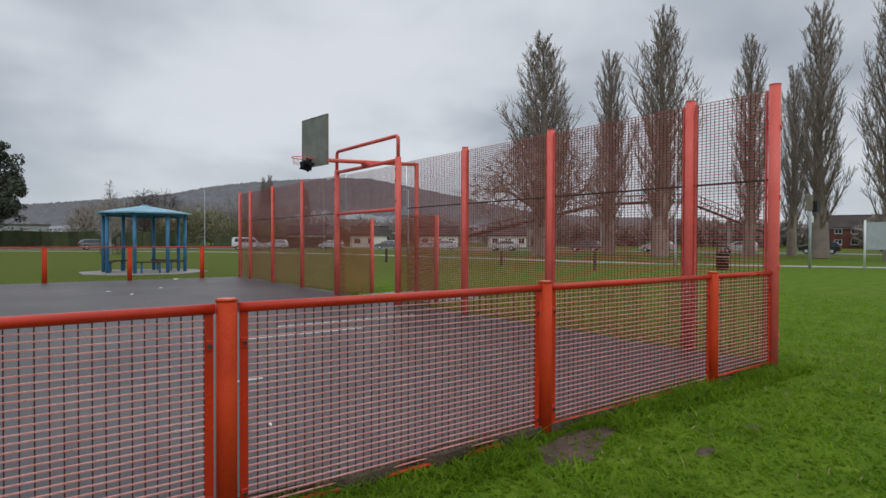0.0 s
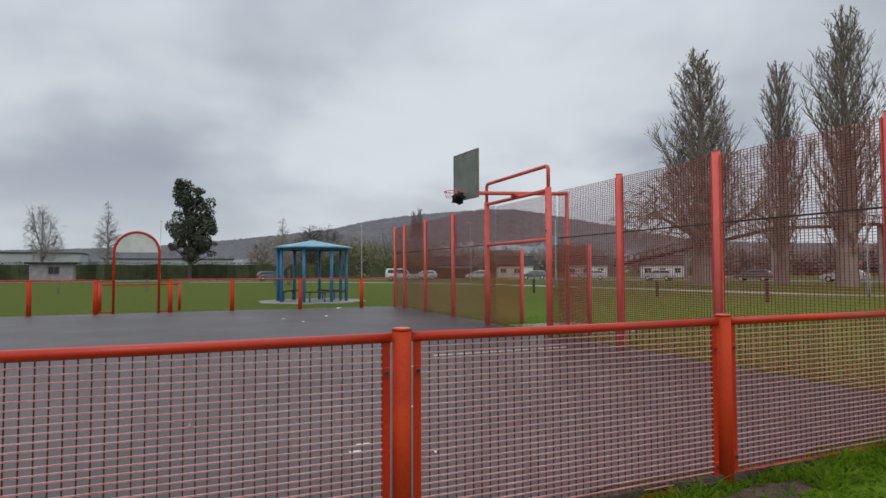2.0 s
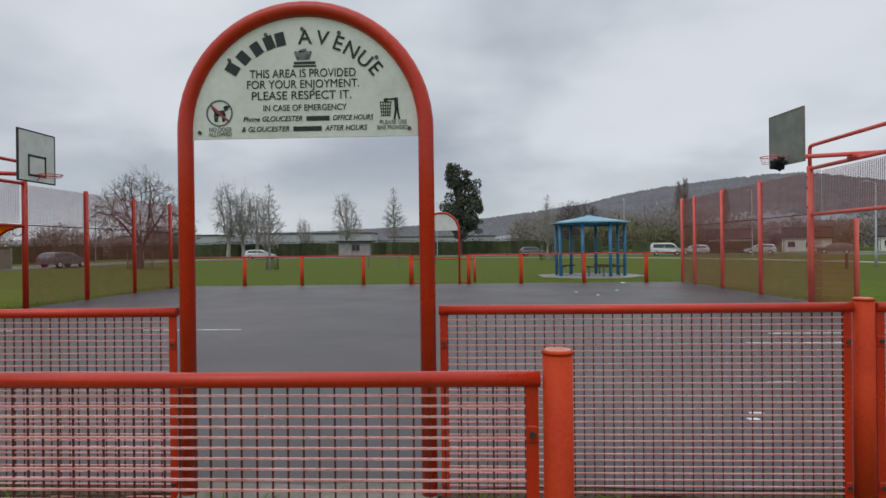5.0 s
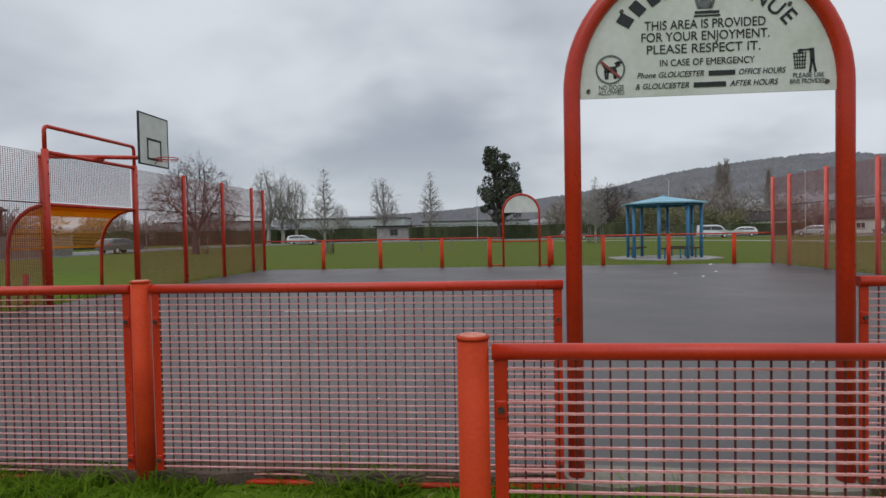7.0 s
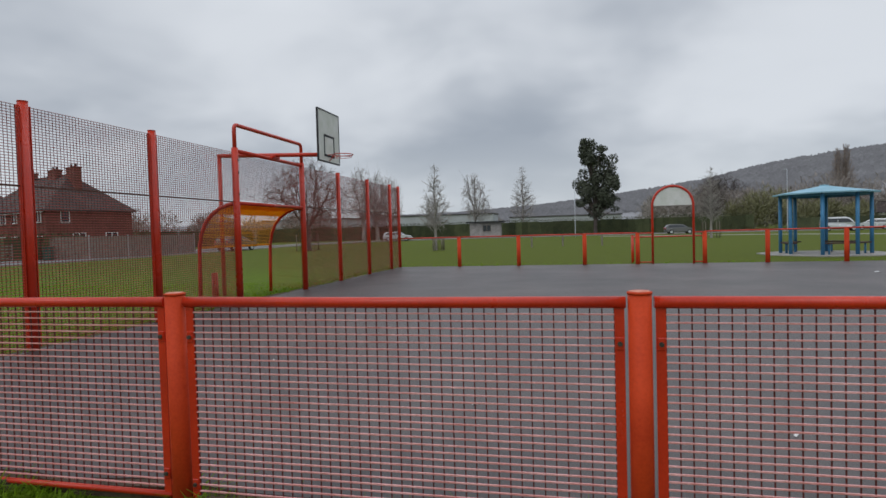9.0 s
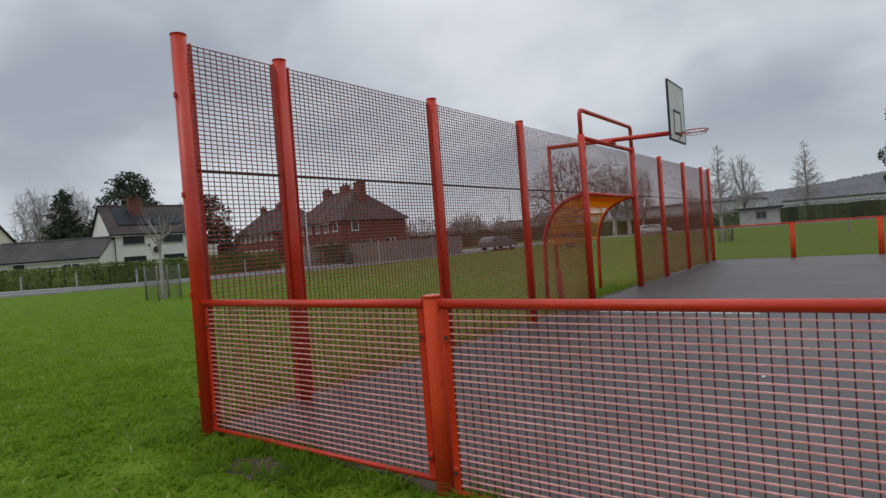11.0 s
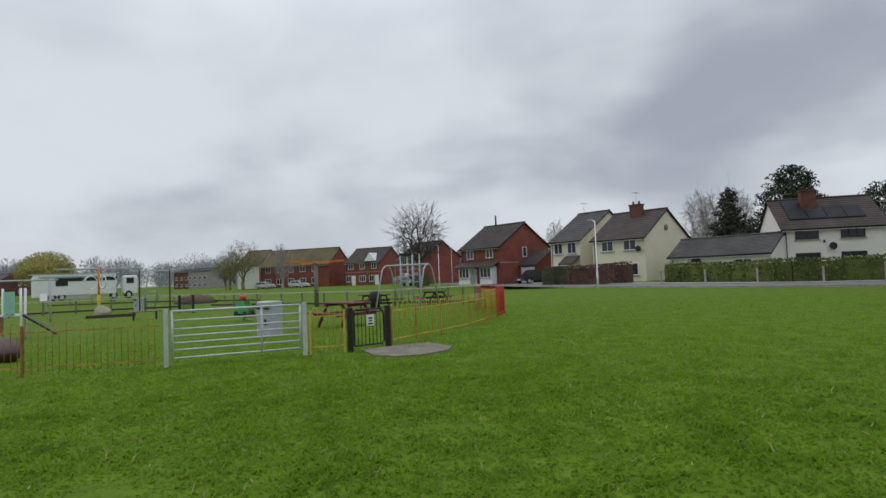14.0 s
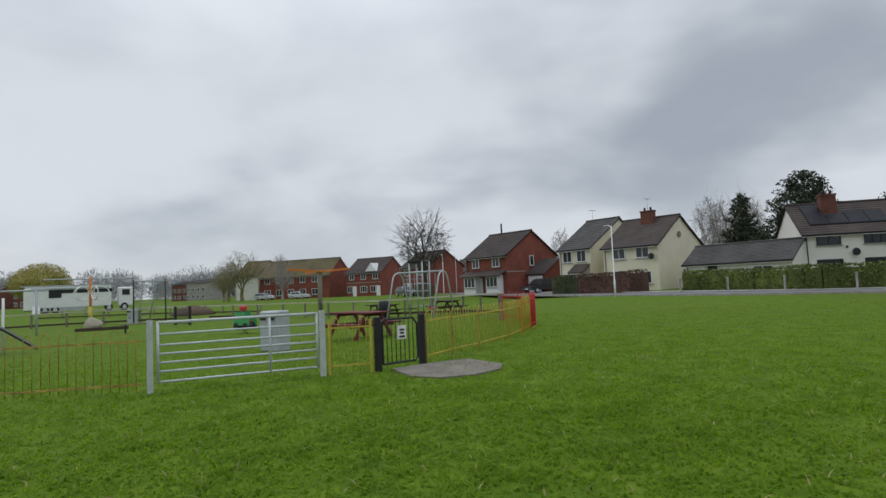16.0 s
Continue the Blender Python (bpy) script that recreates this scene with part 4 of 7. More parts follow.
def grow(seed, height, style):
    """Trunk, limbs and twigs of a leafless tree. Returns (trunk segments, crown segments)."""
    r = random.Random(seed)
    trunk, crown = [], []

    def limb(p, d, length, rad, level, bend, up, kids, store):
        n = 4 if level < 2 else 3
        pts = [p]
        for i in range(n):
            d = (d + Vector((r.uniform(-bend, bend), r.uniform(-bend, bend), r.uniform(-bend, bend) + up))).normalized()
            q = p + d * (length / n)
            r0, r1 = rad * (1 - 0.72 * i / n), rad * (1 - 0.72 * (i + 1) / n)
            store.append((*p, *q, r0, r1))
            p = q
            pts.append((p, d, r1))
        return pts[1:]

    if style == "poplar":
        for k in range(8):
            za, zb = height * 0.95 * k / 8, height * 0.95 * (k + 1) / 8
            sway = lambda z: (0.05 * math.sin(z * 0.9 + seed), 0.05 * math.cos(z * 0.7), z)
            trunk.append((*sway(za), *sway(zb), height * 0.026 * (1 - k / 8.3) ** 1.3, height * 0.026 * (1 - (k + 1) / 8.3) ** 1.3))
        for i in range(100):
            f = 0.06 + 0.92 * (i / 100) ** 0.95
            z = f * height * 0.92
            a = i * 2.4 + r.uniform(-0.4, 0.4)
            k = min(1.0, (f + 0.12) * 2.6) * max(0.0, 1.0 - f) ** 0.85
            length = height * (0.040 + 0.235 * k) * r.uniform(0.65, 1.2)
            dirn = Vector((math.cos(a) * 0.50, math.sin(a) * 0.50, 0.80)).normalized()
            pts = limb(Vector((0, 0, z)), dirn, length, height * 0.0032 * (1.25 - f), 1, 0.09, 0.24, 0, crown)
            for p, dd, rr in pts:
                for _ in range(3):
                    t = (dd + Vector((r.uniform(-0.45, 0.45), r.uniform(-0.45, 0.45), r.uniform(0.1, 0.7)))).normalized()
                    sub = limb(p, t, length * r.uniform(0.25, 0.5), max(0.006, rr * 0.45), 2, 0.14, 0.15, 0, crown)
                    for p2, d2, r2 in sub[:2]:
                        for _ in range(2):
                            t2 = (d2 + Vector((r.uniform(-0.55, 0.55), r.uniform(-0.55, 0.55), r.uniform(0, 0.7)))).normalized()
                            q = p2 + t2 * length * r.uniform(0.12, 0.24)
                            crown.append((*p2, *q, 0.0075, 0.005))
    elif style == "sapling":
        stem = limb(Vector((0, 0, 0)), Vector((0, 0, 1)), height * 0.54, height * 0.024, 0, 0.05, 0.1, 0, trunk)

        def spread(p, d, length, rad, level):
            pts = limb(p, d, length, rad, level, 0.16, 0.06, 0, crown)
            for _ in range((4, 3, 0)[level - 1]):
                pp, dd, rr = pts[r.randrange(0, len(pts))]
                t = (dd + Vector((r.uniform(-1, 1), r.uniform(-1, 1), r.uniform(-0.35, 0.75))) * 0.75).normalized()
                spread(pp, t, length * r.uniform(0.42, 0.68), max(0.005, rr * 0.62), level + 1)

        for i in range(6):
            a = i * 2.4 + r.uniform(-0.3, 0.3)
            spread(Vector((0, 0, min(r.uniform(0.42, 0.56) * height, stem[-1][0].z))), Vector((math.cos(a) * 0.6, math.sin(a) * 0.6, r.uniform(0.45, 1.15))).normalized(), height * 0.27, height * 0.0095, 1)
    else:
        blobs, fork, count, leader, droop = CROWNS[style]
        rs = np.random.RandomState(seed)
        vol = np.array([q[2] ** 2 * q[3] for q in blobs]) ** 0.8
        pick = rs.choice(len(blobs), count, p=vol / vol.sum())
        bl = np.array(blobs)[pick]
        d = rs.normal(size=(count, 3))
        d /= np.linalg.norm(d, axis=1, keepdims=True)
        rad = rs.uniform(0.12, 1.0, (count, 1)) ** 0.42
        ends = d * rad * np.stack([bl[:, 2], bl[:, 2], bl[:, 3]], 1)
        ends[:, 0] += bl[:, 0]
        ends[:, 2] += bl[:, 1]
        tip = {"broad": 0.0125, "skirt": 0.0125, "spire": 0.017}.get(style, 0.0145)

        def split(p, pts, depth):
            """A limb heads for the middle of its tips and forks till each tip has its twig."""
            n = len(pts)
            r0 = tip * n ** 0.42
            if n <= 2:
                for e_ in pts:
                    m = (p + e_) / 2 + rs.normal(0, 0.05, 3)
                    crown.append((*p, *m, tip, tip * 0.8))
                    crown.append((*m, *e_, tip * 0.8, tip * 0.5))
                    for _ in range(5):
                        w = (e_ - p) * rs.uniform(0.3, 0.7) + rs.normal(0, 0.16, 3) - np.array([0, 0, droop * rs.uniform(0.2, 1.0)])
                        o = m + (e_ - m) * rs.uniform(0, 1)
                        crown.append((*o, *(o + w), tip * 0.55, tip * 0.35))
                return
            c = pts.mean(0)
            reach = np.linalg.norm(c - p)
            q = p + (c - p) * (0.30 if depth < 2 else 0.42) + rs.normal(0, 0.045, 3) * reach + np.array([0, 0, 0.05 * reach])
            crown.append((*p, *q, r0, r0 * 0.86))
            i = rs.randint(n)
            j = int(np.argmax(((pts - pts[i]) ** 2).sum(1)))
            near = ((pts - pts[i]) ** 2).sum(1) < ((pts - pts[j]) ** 2).sum(1)
            if near.all() or not near.any():
                near = np.arange(n) < n // 2
            split(q, pts[near], depth + 1)
            split(q, pts[~near], depth + 1)

        top = height * (0.97 if leader else fork)
        base = tip * count ** 0.42
        steps = 12 if leader else 4
        stem = [np.array([0.10 * math.sin(k * 1.3 + seed) * (k / steps), 0.10 * math.cos(k * 1.7) * (k / steps), top * k / steps]) for k in range(steps + 1)]
        for k in range(steps):
            taper = (lambda f: 0.75 * base * (1.02 - f) + 0.012) if leader else (lambda f: base * (1.35 - 0.35 * f))
            trunk.append((*stem[k], *stem[k + 1], taper(k / steps), taper((k + 1) / steps)))
        if leader:
            rho = np.hypot(ends[:, 0], ends[:, 1])
            level = np.clip((ends[:, 2] - rho * 0.75) / top * steps, fork * steps, steps - 0.01).astype(int)
            sector = ((np.arctan2(ends[:, 1], ends[:, 0]) + level * 0.9) / (2 * math.pi) * 4).astype(int) % 4
            for k in range(steps):
                for q in range(4):
                    own = ends[(level == k) & (sector == q)]
                    if len(own):
                        f = rs.uniform(0, 1)
                        split(stem[k] * (1 - f) + stem[k + 1] * f, own, 1)
        else:
            ang = np.arctan2(ends[:, 1], ends[:, 0])
            limbs = 6
            which = (((ang / (2 * math.pi)) * limbs).astype(int)) % limbs
            which[np.hypot(ends[:, 0], ends[:, 1]) < 0.9] = limbs
            for k in range(limbs + 1):
                own = ends[which == k]
                if len(own):
                    split(stem[-1] - np.array([0, 0, rs.uniform(0, 0.5)]), own, 0)
    return trunk, crown


# crowns of leafless trees 10 m high: ellipsoids (x, z, radius, half height), fork, tips, leader, droop
CROWNS = {
    "broad": (((0, 5.8, 4.6, 3.2), (-2.4, 4.6, 2.8, 2.2), (2.6, 4.4, 2.8, 2.2), (0.4, 7.6, 2.8, 2.2)), 0.24, 1500, False, 0.10),
    "skirt": (((0, 4.6, 4.4, 2.0), (-2.8, 3.4, 3.0, 1.6), (2.8, 3.6, 3.0, 1.6), (0, 6.6, 2.6, 2.4)), 0.22, 1500, False, 0.25),
    "dome": (((0, 6.2, 2.9, 3.6), (-0.9, 5.4, 2.4, 2.6), (0.9, 5.6, 2.5, 2.6)), 0.20, 760, False, 0.0),
    "upright": (((0, 6.0, 2.4, 3.8), (0.5, 4.4, 2.2, 2.2)), 0.18, 900, True, 0.1),
    "birch": (((0, 5.6, 2.2, 3.8), (0.6, 4.2, 2.2, 1.9), (-0.5, 7.4, 1.5, 2.3)), 0.22, 620, False, 0.45),
    "spire": (((0, 4.2, 1.9, 2.2), (0, 6.2, 1.3, 2.2), (0, 8.3, 0.6, 1.6)), 0.18, 420, True, 0.0),
}
TREE_CACHE = {}


def bare_tree(style, seed, height, at, label, group, bark, name="tree", wide=1.0):
    key = (style, seed)
    if key not in TREE_CACHE:
        t, c = grow(seed, 10.0, style)
        TREE_CACHE[key] = (branch_mesh("trunk", t, bark, 7), branch_mesh("crown", c, bark, 3))
    k = height / 10.0
    tr = thing(name, label, "tree", group, at @ Matrix.Diagonal((k * wide, k * wide, k, 1)))
    part("trunk", TREE_CACHE[key][0], None, tr)
    part("crown", TREE_CACHE[key][1], None, tr)
    return tr


def leaf_cloud(name, centres, count, size, material, seed, flat=1.0):
    """Many small leaves filling ellipsoids (x y z rx ry rz), denser near the skin."""
    rs = np.random.RandomState(seed)
    w = np.array([c[3] * c[4] * c[5] for c in centres]) ** 0.7
    pick = rs.choice(len(centres), count, p=w / w.sum())
    c = np.array(centres)[pick]
    d = rs.normal(size=(count, 3))
    d /= np.linalg.norm(d, axis=1, keepdims=True)
    rad = rs.uniform(0.45, 1.05, (count, 1)) ** 0.6
    p = c[:, :3] + d * rad * c[:, 3:6]
    u = rs.normal(size=(count, 3))
    u /= np.linalg.norm(u, axis=1, keepdims=True)
    v = np.cross(u, d)
    v /= np.linalg.norm(v, axis=1, keepdims=True) + 1e-9
    s = size * rs.uniform(0.6, 1.4, (count, 1))
    vs = np.stack([p - u * s, p + v * s * 0.6, p + u * s, p - v * s * 0.6], 1).reshape(-1, 3)
    return quad_mesh(name, vs, np.arange(count * 4).reshape(-1, 4), material)


def leafy_tree(at, height, blobs, material, label, leaves, size, seed, bark=None, group=""):
    t = thing("tree", label, "tree", group, at)
    segs = [(0, 0, 0, 0.1, 0, height * 0.5, height * 0.022, height * 0.014), (0.1, 0, height * 0.5, 0, 0.1, height * 0.9, height * 0.014, height * 0.004)]
    for bx, by, bz, rx, ry, rz in blobs:
        segs.append((0.05, 0, max(0.5, bz * 0.55), bx, by, bz, height * 0.007, height * 0.002))
    part("trunk", branch_mesh("trunk", segs, bark or BARK, 6), None, t)
    part("crown", leaf_cloud("crown", blobs, leaves, size, material, seed), None, t)
    return t


def tiers(height, low, reach, count, seed, power=0.8):
    """Small flat sprays of foliage about a trunk, shorter toward the top."""
    rr = random.Random(seed)
    out = [(0, 0, height * 0.96, 0.4, 0.4, 0.8)]
    for i in range(count):
        f = (i + rr.random()) / count
        z = low + (height - low) * f
        room = reach * (1 - f) ** power + 0.25
        a, rho = i * 2.4 + rr.uniform(-0.5, 0.5), room * rr.uniform(0.35, 1.0)
        w = rr.uniform(0.55, 1.0) * (0.5 + 0.30 * room)
        out.append((rho * math.cos(a), rho * math.sin(a), z, w, w, w * rr.uniform(0.40, 0.60)))
    return out


def hedge(line, height, width, material, label, seed, density=60, name="hedge"):
    """A clipped hedge: an uneven core with leaves all over it."""
    rs = np.random.RandomState(seed)
    g = Geo()
    pts = [Vector(p) for p in line]
    leaves = []
    for a, b in zip(pts, pts[1:]):
        n = max(1, int((b - a).length / 1.2))
        for i in range(n):
            p, q = a.lerp(b, i / n), a.lerp(b, (i + 1) / n)
            c = (p + q) / 2
            h = height * (1 + 0.06 * noise.noise(Vector((c.x * 0.25, c.y * 0.25, seed))))
            ang = math.atan2(q.y - p.y, q.x - p.x)
            g.box((c.x, c.y, h * 0.45), ((q - p).length + 0.1, width * 0.72, h * 0.90), ang)
            m = int(density * (q - p).length)
            al, ac, az = rs.uniform(-0.6, 0.6, m), rs.normal(0, 1, m), rs.uniform(0.02, 1, m)
            top = rs.uniform(size=m) < 0.3
            for j in range(m):
                across = width / 2 * (rs.uniform(-1, 1) if top[j] else (1.0 if ac[j] > 0 else -1.0)) * rs.uniform(0.82, 1.08)
                z = h * (rs.uniform(0.93, 1.06) if top[j] else az[j])
                leaves.append((c.x + math.cos(ang) * al[j] * 1.15 - math.sin(ang) * across, c.y + math.sin(ang) * al[j] * 1.15 + math.cos(ang) * across, z))
    ob = thing(name, label, "hedge", "hedges")
    part("hedge_core", g, material, ob)
    p = np.array(leaves)
    n = len(p)
    u = rs.normal(size=(n, 3)); u /= np.linalg.norm(u, axis=1, keepdims=True)
    v = rs.normal(size=(n, 3)); v -= u * (u * v).sum(1, keepdims=True); v /= np.linalg.norm(v, axis=1, keepdims=True)
    s = 0.085 * rs.uniform(0.6, 1.4, (n, 1)) * max(1.0, (60 / density) ** 0.5)
    vs = np.stack([p - u * s, p + v * s * 0.6, p + u * s, p - v * s * 0.6], 1).reshape(-1, 3)
    lv = part("leaves", quad_mesh("leaves", vs, np.arange(n * 4).reshape(-1, 4), material), None, ob)
    lv["kind"] = "stuff"
    return ob


# tall poplars along the main road
POP = "tall leafless Lombardy poplar with upright grey-brown twigs"
for i, (x, y, h, seed, turn) in enumerate([(43.5, 36.5, 22.5, 1, 0), (55.5, 37.8, 23.5, 2, 40), (50.9, 28.4, 24.2, 1, 120), (59.8, 24.6, 22.5, 3, 75), (60.1, 18.7, 24.0, 2, 200), (66.8, 23.6, 20.5, 3, 20), (56.0, 12.2, 22.6, 1, 260), (64.0, 8.0, 23.0, 2, 310)]):
    bare_tree("poplar", seed, h, pose(x, y, 0, 0, 0, turn), POP, "poplar row", BARKPOP, wide=(1.7, 1.25, 1.4, 1.05, 1.2, 0.95, 1.15, 1.15)[i])
bare_tree("skirt", 21, 16.5, pose(43.2, 36.0, 0), "broad leafless tree with drooping side branches, before the poplars", "", BARKPOP)
# trees beyond the far side of the court
bare_tree("broad", 22, 8.7, pose(-27.0, 45.2, 0), "spreading leafless tree with dark limbs on the grass", "", mat("red_brown_twigs", (0.15, 0.105, 0.092), 0.9, vary=0.35, scale=2, fine=12, bump=0.3, dist=0.02, island=0.2))
bare_tree("birch", 42, 15.0, pose(-44.0, 104.5, 0, 0, 0, 30), "tall pale leafless tree with fine twigs behind the hedge", "far bare trees", BARKPALE)
bare_tree("birch", 41, 14.0, pose(-41.6, 105.6, 0, 0, 0, 140), "tall pale leafless tree with fine twigs behind the hedge", "far bare trees", BARKPALE)
bare_tree("birch", 42, 13.0, pose(-39.2, 106.5, 0, 0, 0, 250), "tall pale leafless tree with fine twigs behind the hedge", "far bare trees", BARKPALE)
bare_tree("birch", 41, 8.5, pose(-33.2, 117.6, 0, 0, 0, 20), "small pale leafless tree behind the hedge", "far bare trees", BARKPALE)
bare_tree("spire", 44, 6.6, pose(-13.7, 39.0, 0, 0, 0, 10), "slender leafless young tree in a round mesh guard", "", BARKPALE)
bare_tree("birch", 43, 13.6, pose(-23.2, 112.7, 0), "leafless birch with hanging twigs behind the hedge", "far bare trees", BARKPALE)
bare_tree("spire", 44, 14.4, pose(-13.8, 113.8, 0, 0, 0, 70), "slim leafless tree with a straight trunk behind the hedge", "far bare trees", BARKPALE)
bare_tree("upright", 32, 11.5, pose(22.0, 118, 0, 0, 0, 70), "leafless tree in the far scrub", "far bare trees", BARK)
bare_tree("broad", 23, 14.0, pose(31.0, 150, 0, 0, 0, 10), "broad leafless tree in the far scrub", "far bare trees", BARK)
bare_tree("spire", 44, 7.4, pose(9.6, 60.0, 0, 0, 0, 200), "slender leafless young tree on the grass", "", BARKPALE)
for x, y, h, s in ((56, 150, 19, 1), (58, 151, 20, 2), (68, 150, 17, 3)):
    bare_tree("poplar", s, h, pose(x, y, 0, 0, 0, 50 * s), "distant leafless poplar under the hill", "far poplars", BARKPOP)
EU = [(0, 0, 6.0, 2.2, 2.2, 2.6), (-1.5, 0.3, 9.5, 2.0, 2.0, 2.4), (1.6, -0.2, 8.2, 2.3, 2.2, 2.6), (-0.8, 0, 13.2, 2.0, 2.0, 2.8), (1.4, 0.2, 11.4, 2.1, 2.0, 2.2), (2.6, 0, 9.8, 1.5, 1.5, 1.8), (-1.9, 0, 6.6, 1.5, 1.5, 1.6), (-1.2, 0, 15.3, 1.2, 1.2, 1.5), (0.6, 0, 13.6, 1.5, 1.5, 1.6), (2.2, 0.4, 5.4, 1.7, 1.5, 1.5)]
re_ = random.Random(17)
EU = [(x + rx * re_.uniform(-0.75, 0.75), y + ry * re_.uniform(-0.75, 0.75), z + rz * re_.uniform(-0.8, 0.8), rx * 0.5, ry * 0.5, rz * re_.uniform(0.32, 0.52)) for x, y, z, rx, ry, rz in EU for _ in range(9)]
leafy_tree(pose(-0.3, 102, 0), 17, EU, EUCAL, "tall grey-green eucalyptus with a ragged crown", 12000, 0.20, 7)
# evergreens and birches behind the houses
leafy_tree(pose(-93.8, 40.4, 0), 15, tiers(15.0, 2.5, 6.8, 120, 3, 0.50), EVERGREEN, "dark spreading cedar behind the white house", 22000, 0.17, 8)
leafy_tree(pose(-84.3, 27.6, 0), 10.6, tiers(10.8, 1.0, 2.7, 70, 4, 0.7), EVERGREEN, "dark narrow conifer behind the garage", 9000, 0.14, 9)
leafy_tree(pose(-71.9, 38.2, 0), 9, tiers(9.2, 1.0, 5.2, 80, 5, 0.40), EVERGREEN, "dark rounded evergreen beside the white house", 14000, 0.14, 10)
for i, (x, y, h) in enumerate([(-93.9, 27.7, 13.0), (-95.2, 30.0, 12.5), (-99.6, 34.8, 14.0), (-101.5, 36.2, 13.0), (-113.7, 9.75, 11.0)]):
    bare_tree("birch", 41 + i % 2, h, pose(x, y, 0, 0, 0, 77 * i), "leafless silver birch behind the houses", "birches", BARKPALE)
bare_tree("dome", 51, 10.8, pose(-80.0, -11.1, 0), "bushy leafless tree with many upright limbs, before brick houses", "", BARK, wide=1.22)
bare_tree("sapling", 61, 4.3, pose(-27.9, 9.0, 0), "bent leafless sapling inside a mesh tree guard", "", BARKPALE, "sapling")
bare_tree("birch", 43, 9.5, pose(-122, -42.5, 0, 0, 0, 60), "leafless tree before distant houses", "", BARKPALE)
OLIVEBARK = mat("olive_budding_twigs", (0.24, 0.22, 0.10), 0.9, vary=0.3, scale=1, fine=12, bump=0, island=0.25)
for x, y, h, w in ((-131.0, -54.2, 11.0, 1.25), (-134.5, -58.6, 9.0, 1.3), (-127.5, -56.5, 7.0, 1.3)):
    bare_tree("dome", 52, h, pose(x, y, 0, 0, 0, 40 * h), "olive-brown tree just coming into leaf", "budding trees", OLIVEBARK, wide=w)
leafy_tree(pose(-119.3, -88.6, 0), 9, [(0, 0, 6.0, 4.6, 4.6, 3.2), (5.0, 2, 5.2, 4.2, 4.2, 2.8), (-4.6, -2, 5.0, 4.0, 4.0, 2.6), (9.0, 5, 4.4, 3.4, 3.4, 2.4)], SPRING, "broad yellow-green willow behind the lorry", 26000, 0.13, 13)

# hedges
hedge([(-75, 104), (-50, 109), (-20, 112), (12, 110), (26, 106)], 3.0, 1.6, HEDGED, "long dark clipped hedge beyond the far road", 1, 150)
hedge([(-60.9, 12.4), (-55.5, 14.6), (-50, 17.2), (-46.6, 21.6), (-44.6, 27.5)], 1.55, 1.1, HEDGEG, "clipped green garden hedge with straw-coloured top", 2, 300)
hedge([(-44.0, 31.0), (-43.0, 34.5), (-42.8, 36.5)], 2.0, 1.2, HEDGED, "dark garden hedge by a wooden gate", 3, 150)
hedge([(-71.3, 3.0), (-68.6, 5.0)], 1.75, 1.2, HEDGED, "dark green clipped garden hedge beside a driveway", 4, 260)
hedge([(-68.4, 5.1), (-66.0, 6.9), (-62.9, 9.6)], 1.85, 1.2, HEDGEB, "brown leafless garden hedge", 8, 260)
hedge([(-100, -14.5), (-93, -11.5)], 1.6, 1.2, HEDGED, "dark low hedge before brick houses", 5, 70)
hedge([(-58, 56), (-60, 80), (-66, 100)], 2.6, 1.6, HEDGED, "dark hedge along the estate road", 6, 50)
hedge([(30, 100), (48, 92)], 2.2, 2.0, HEDGED, "dark hedge near the road junction", 7, 40)


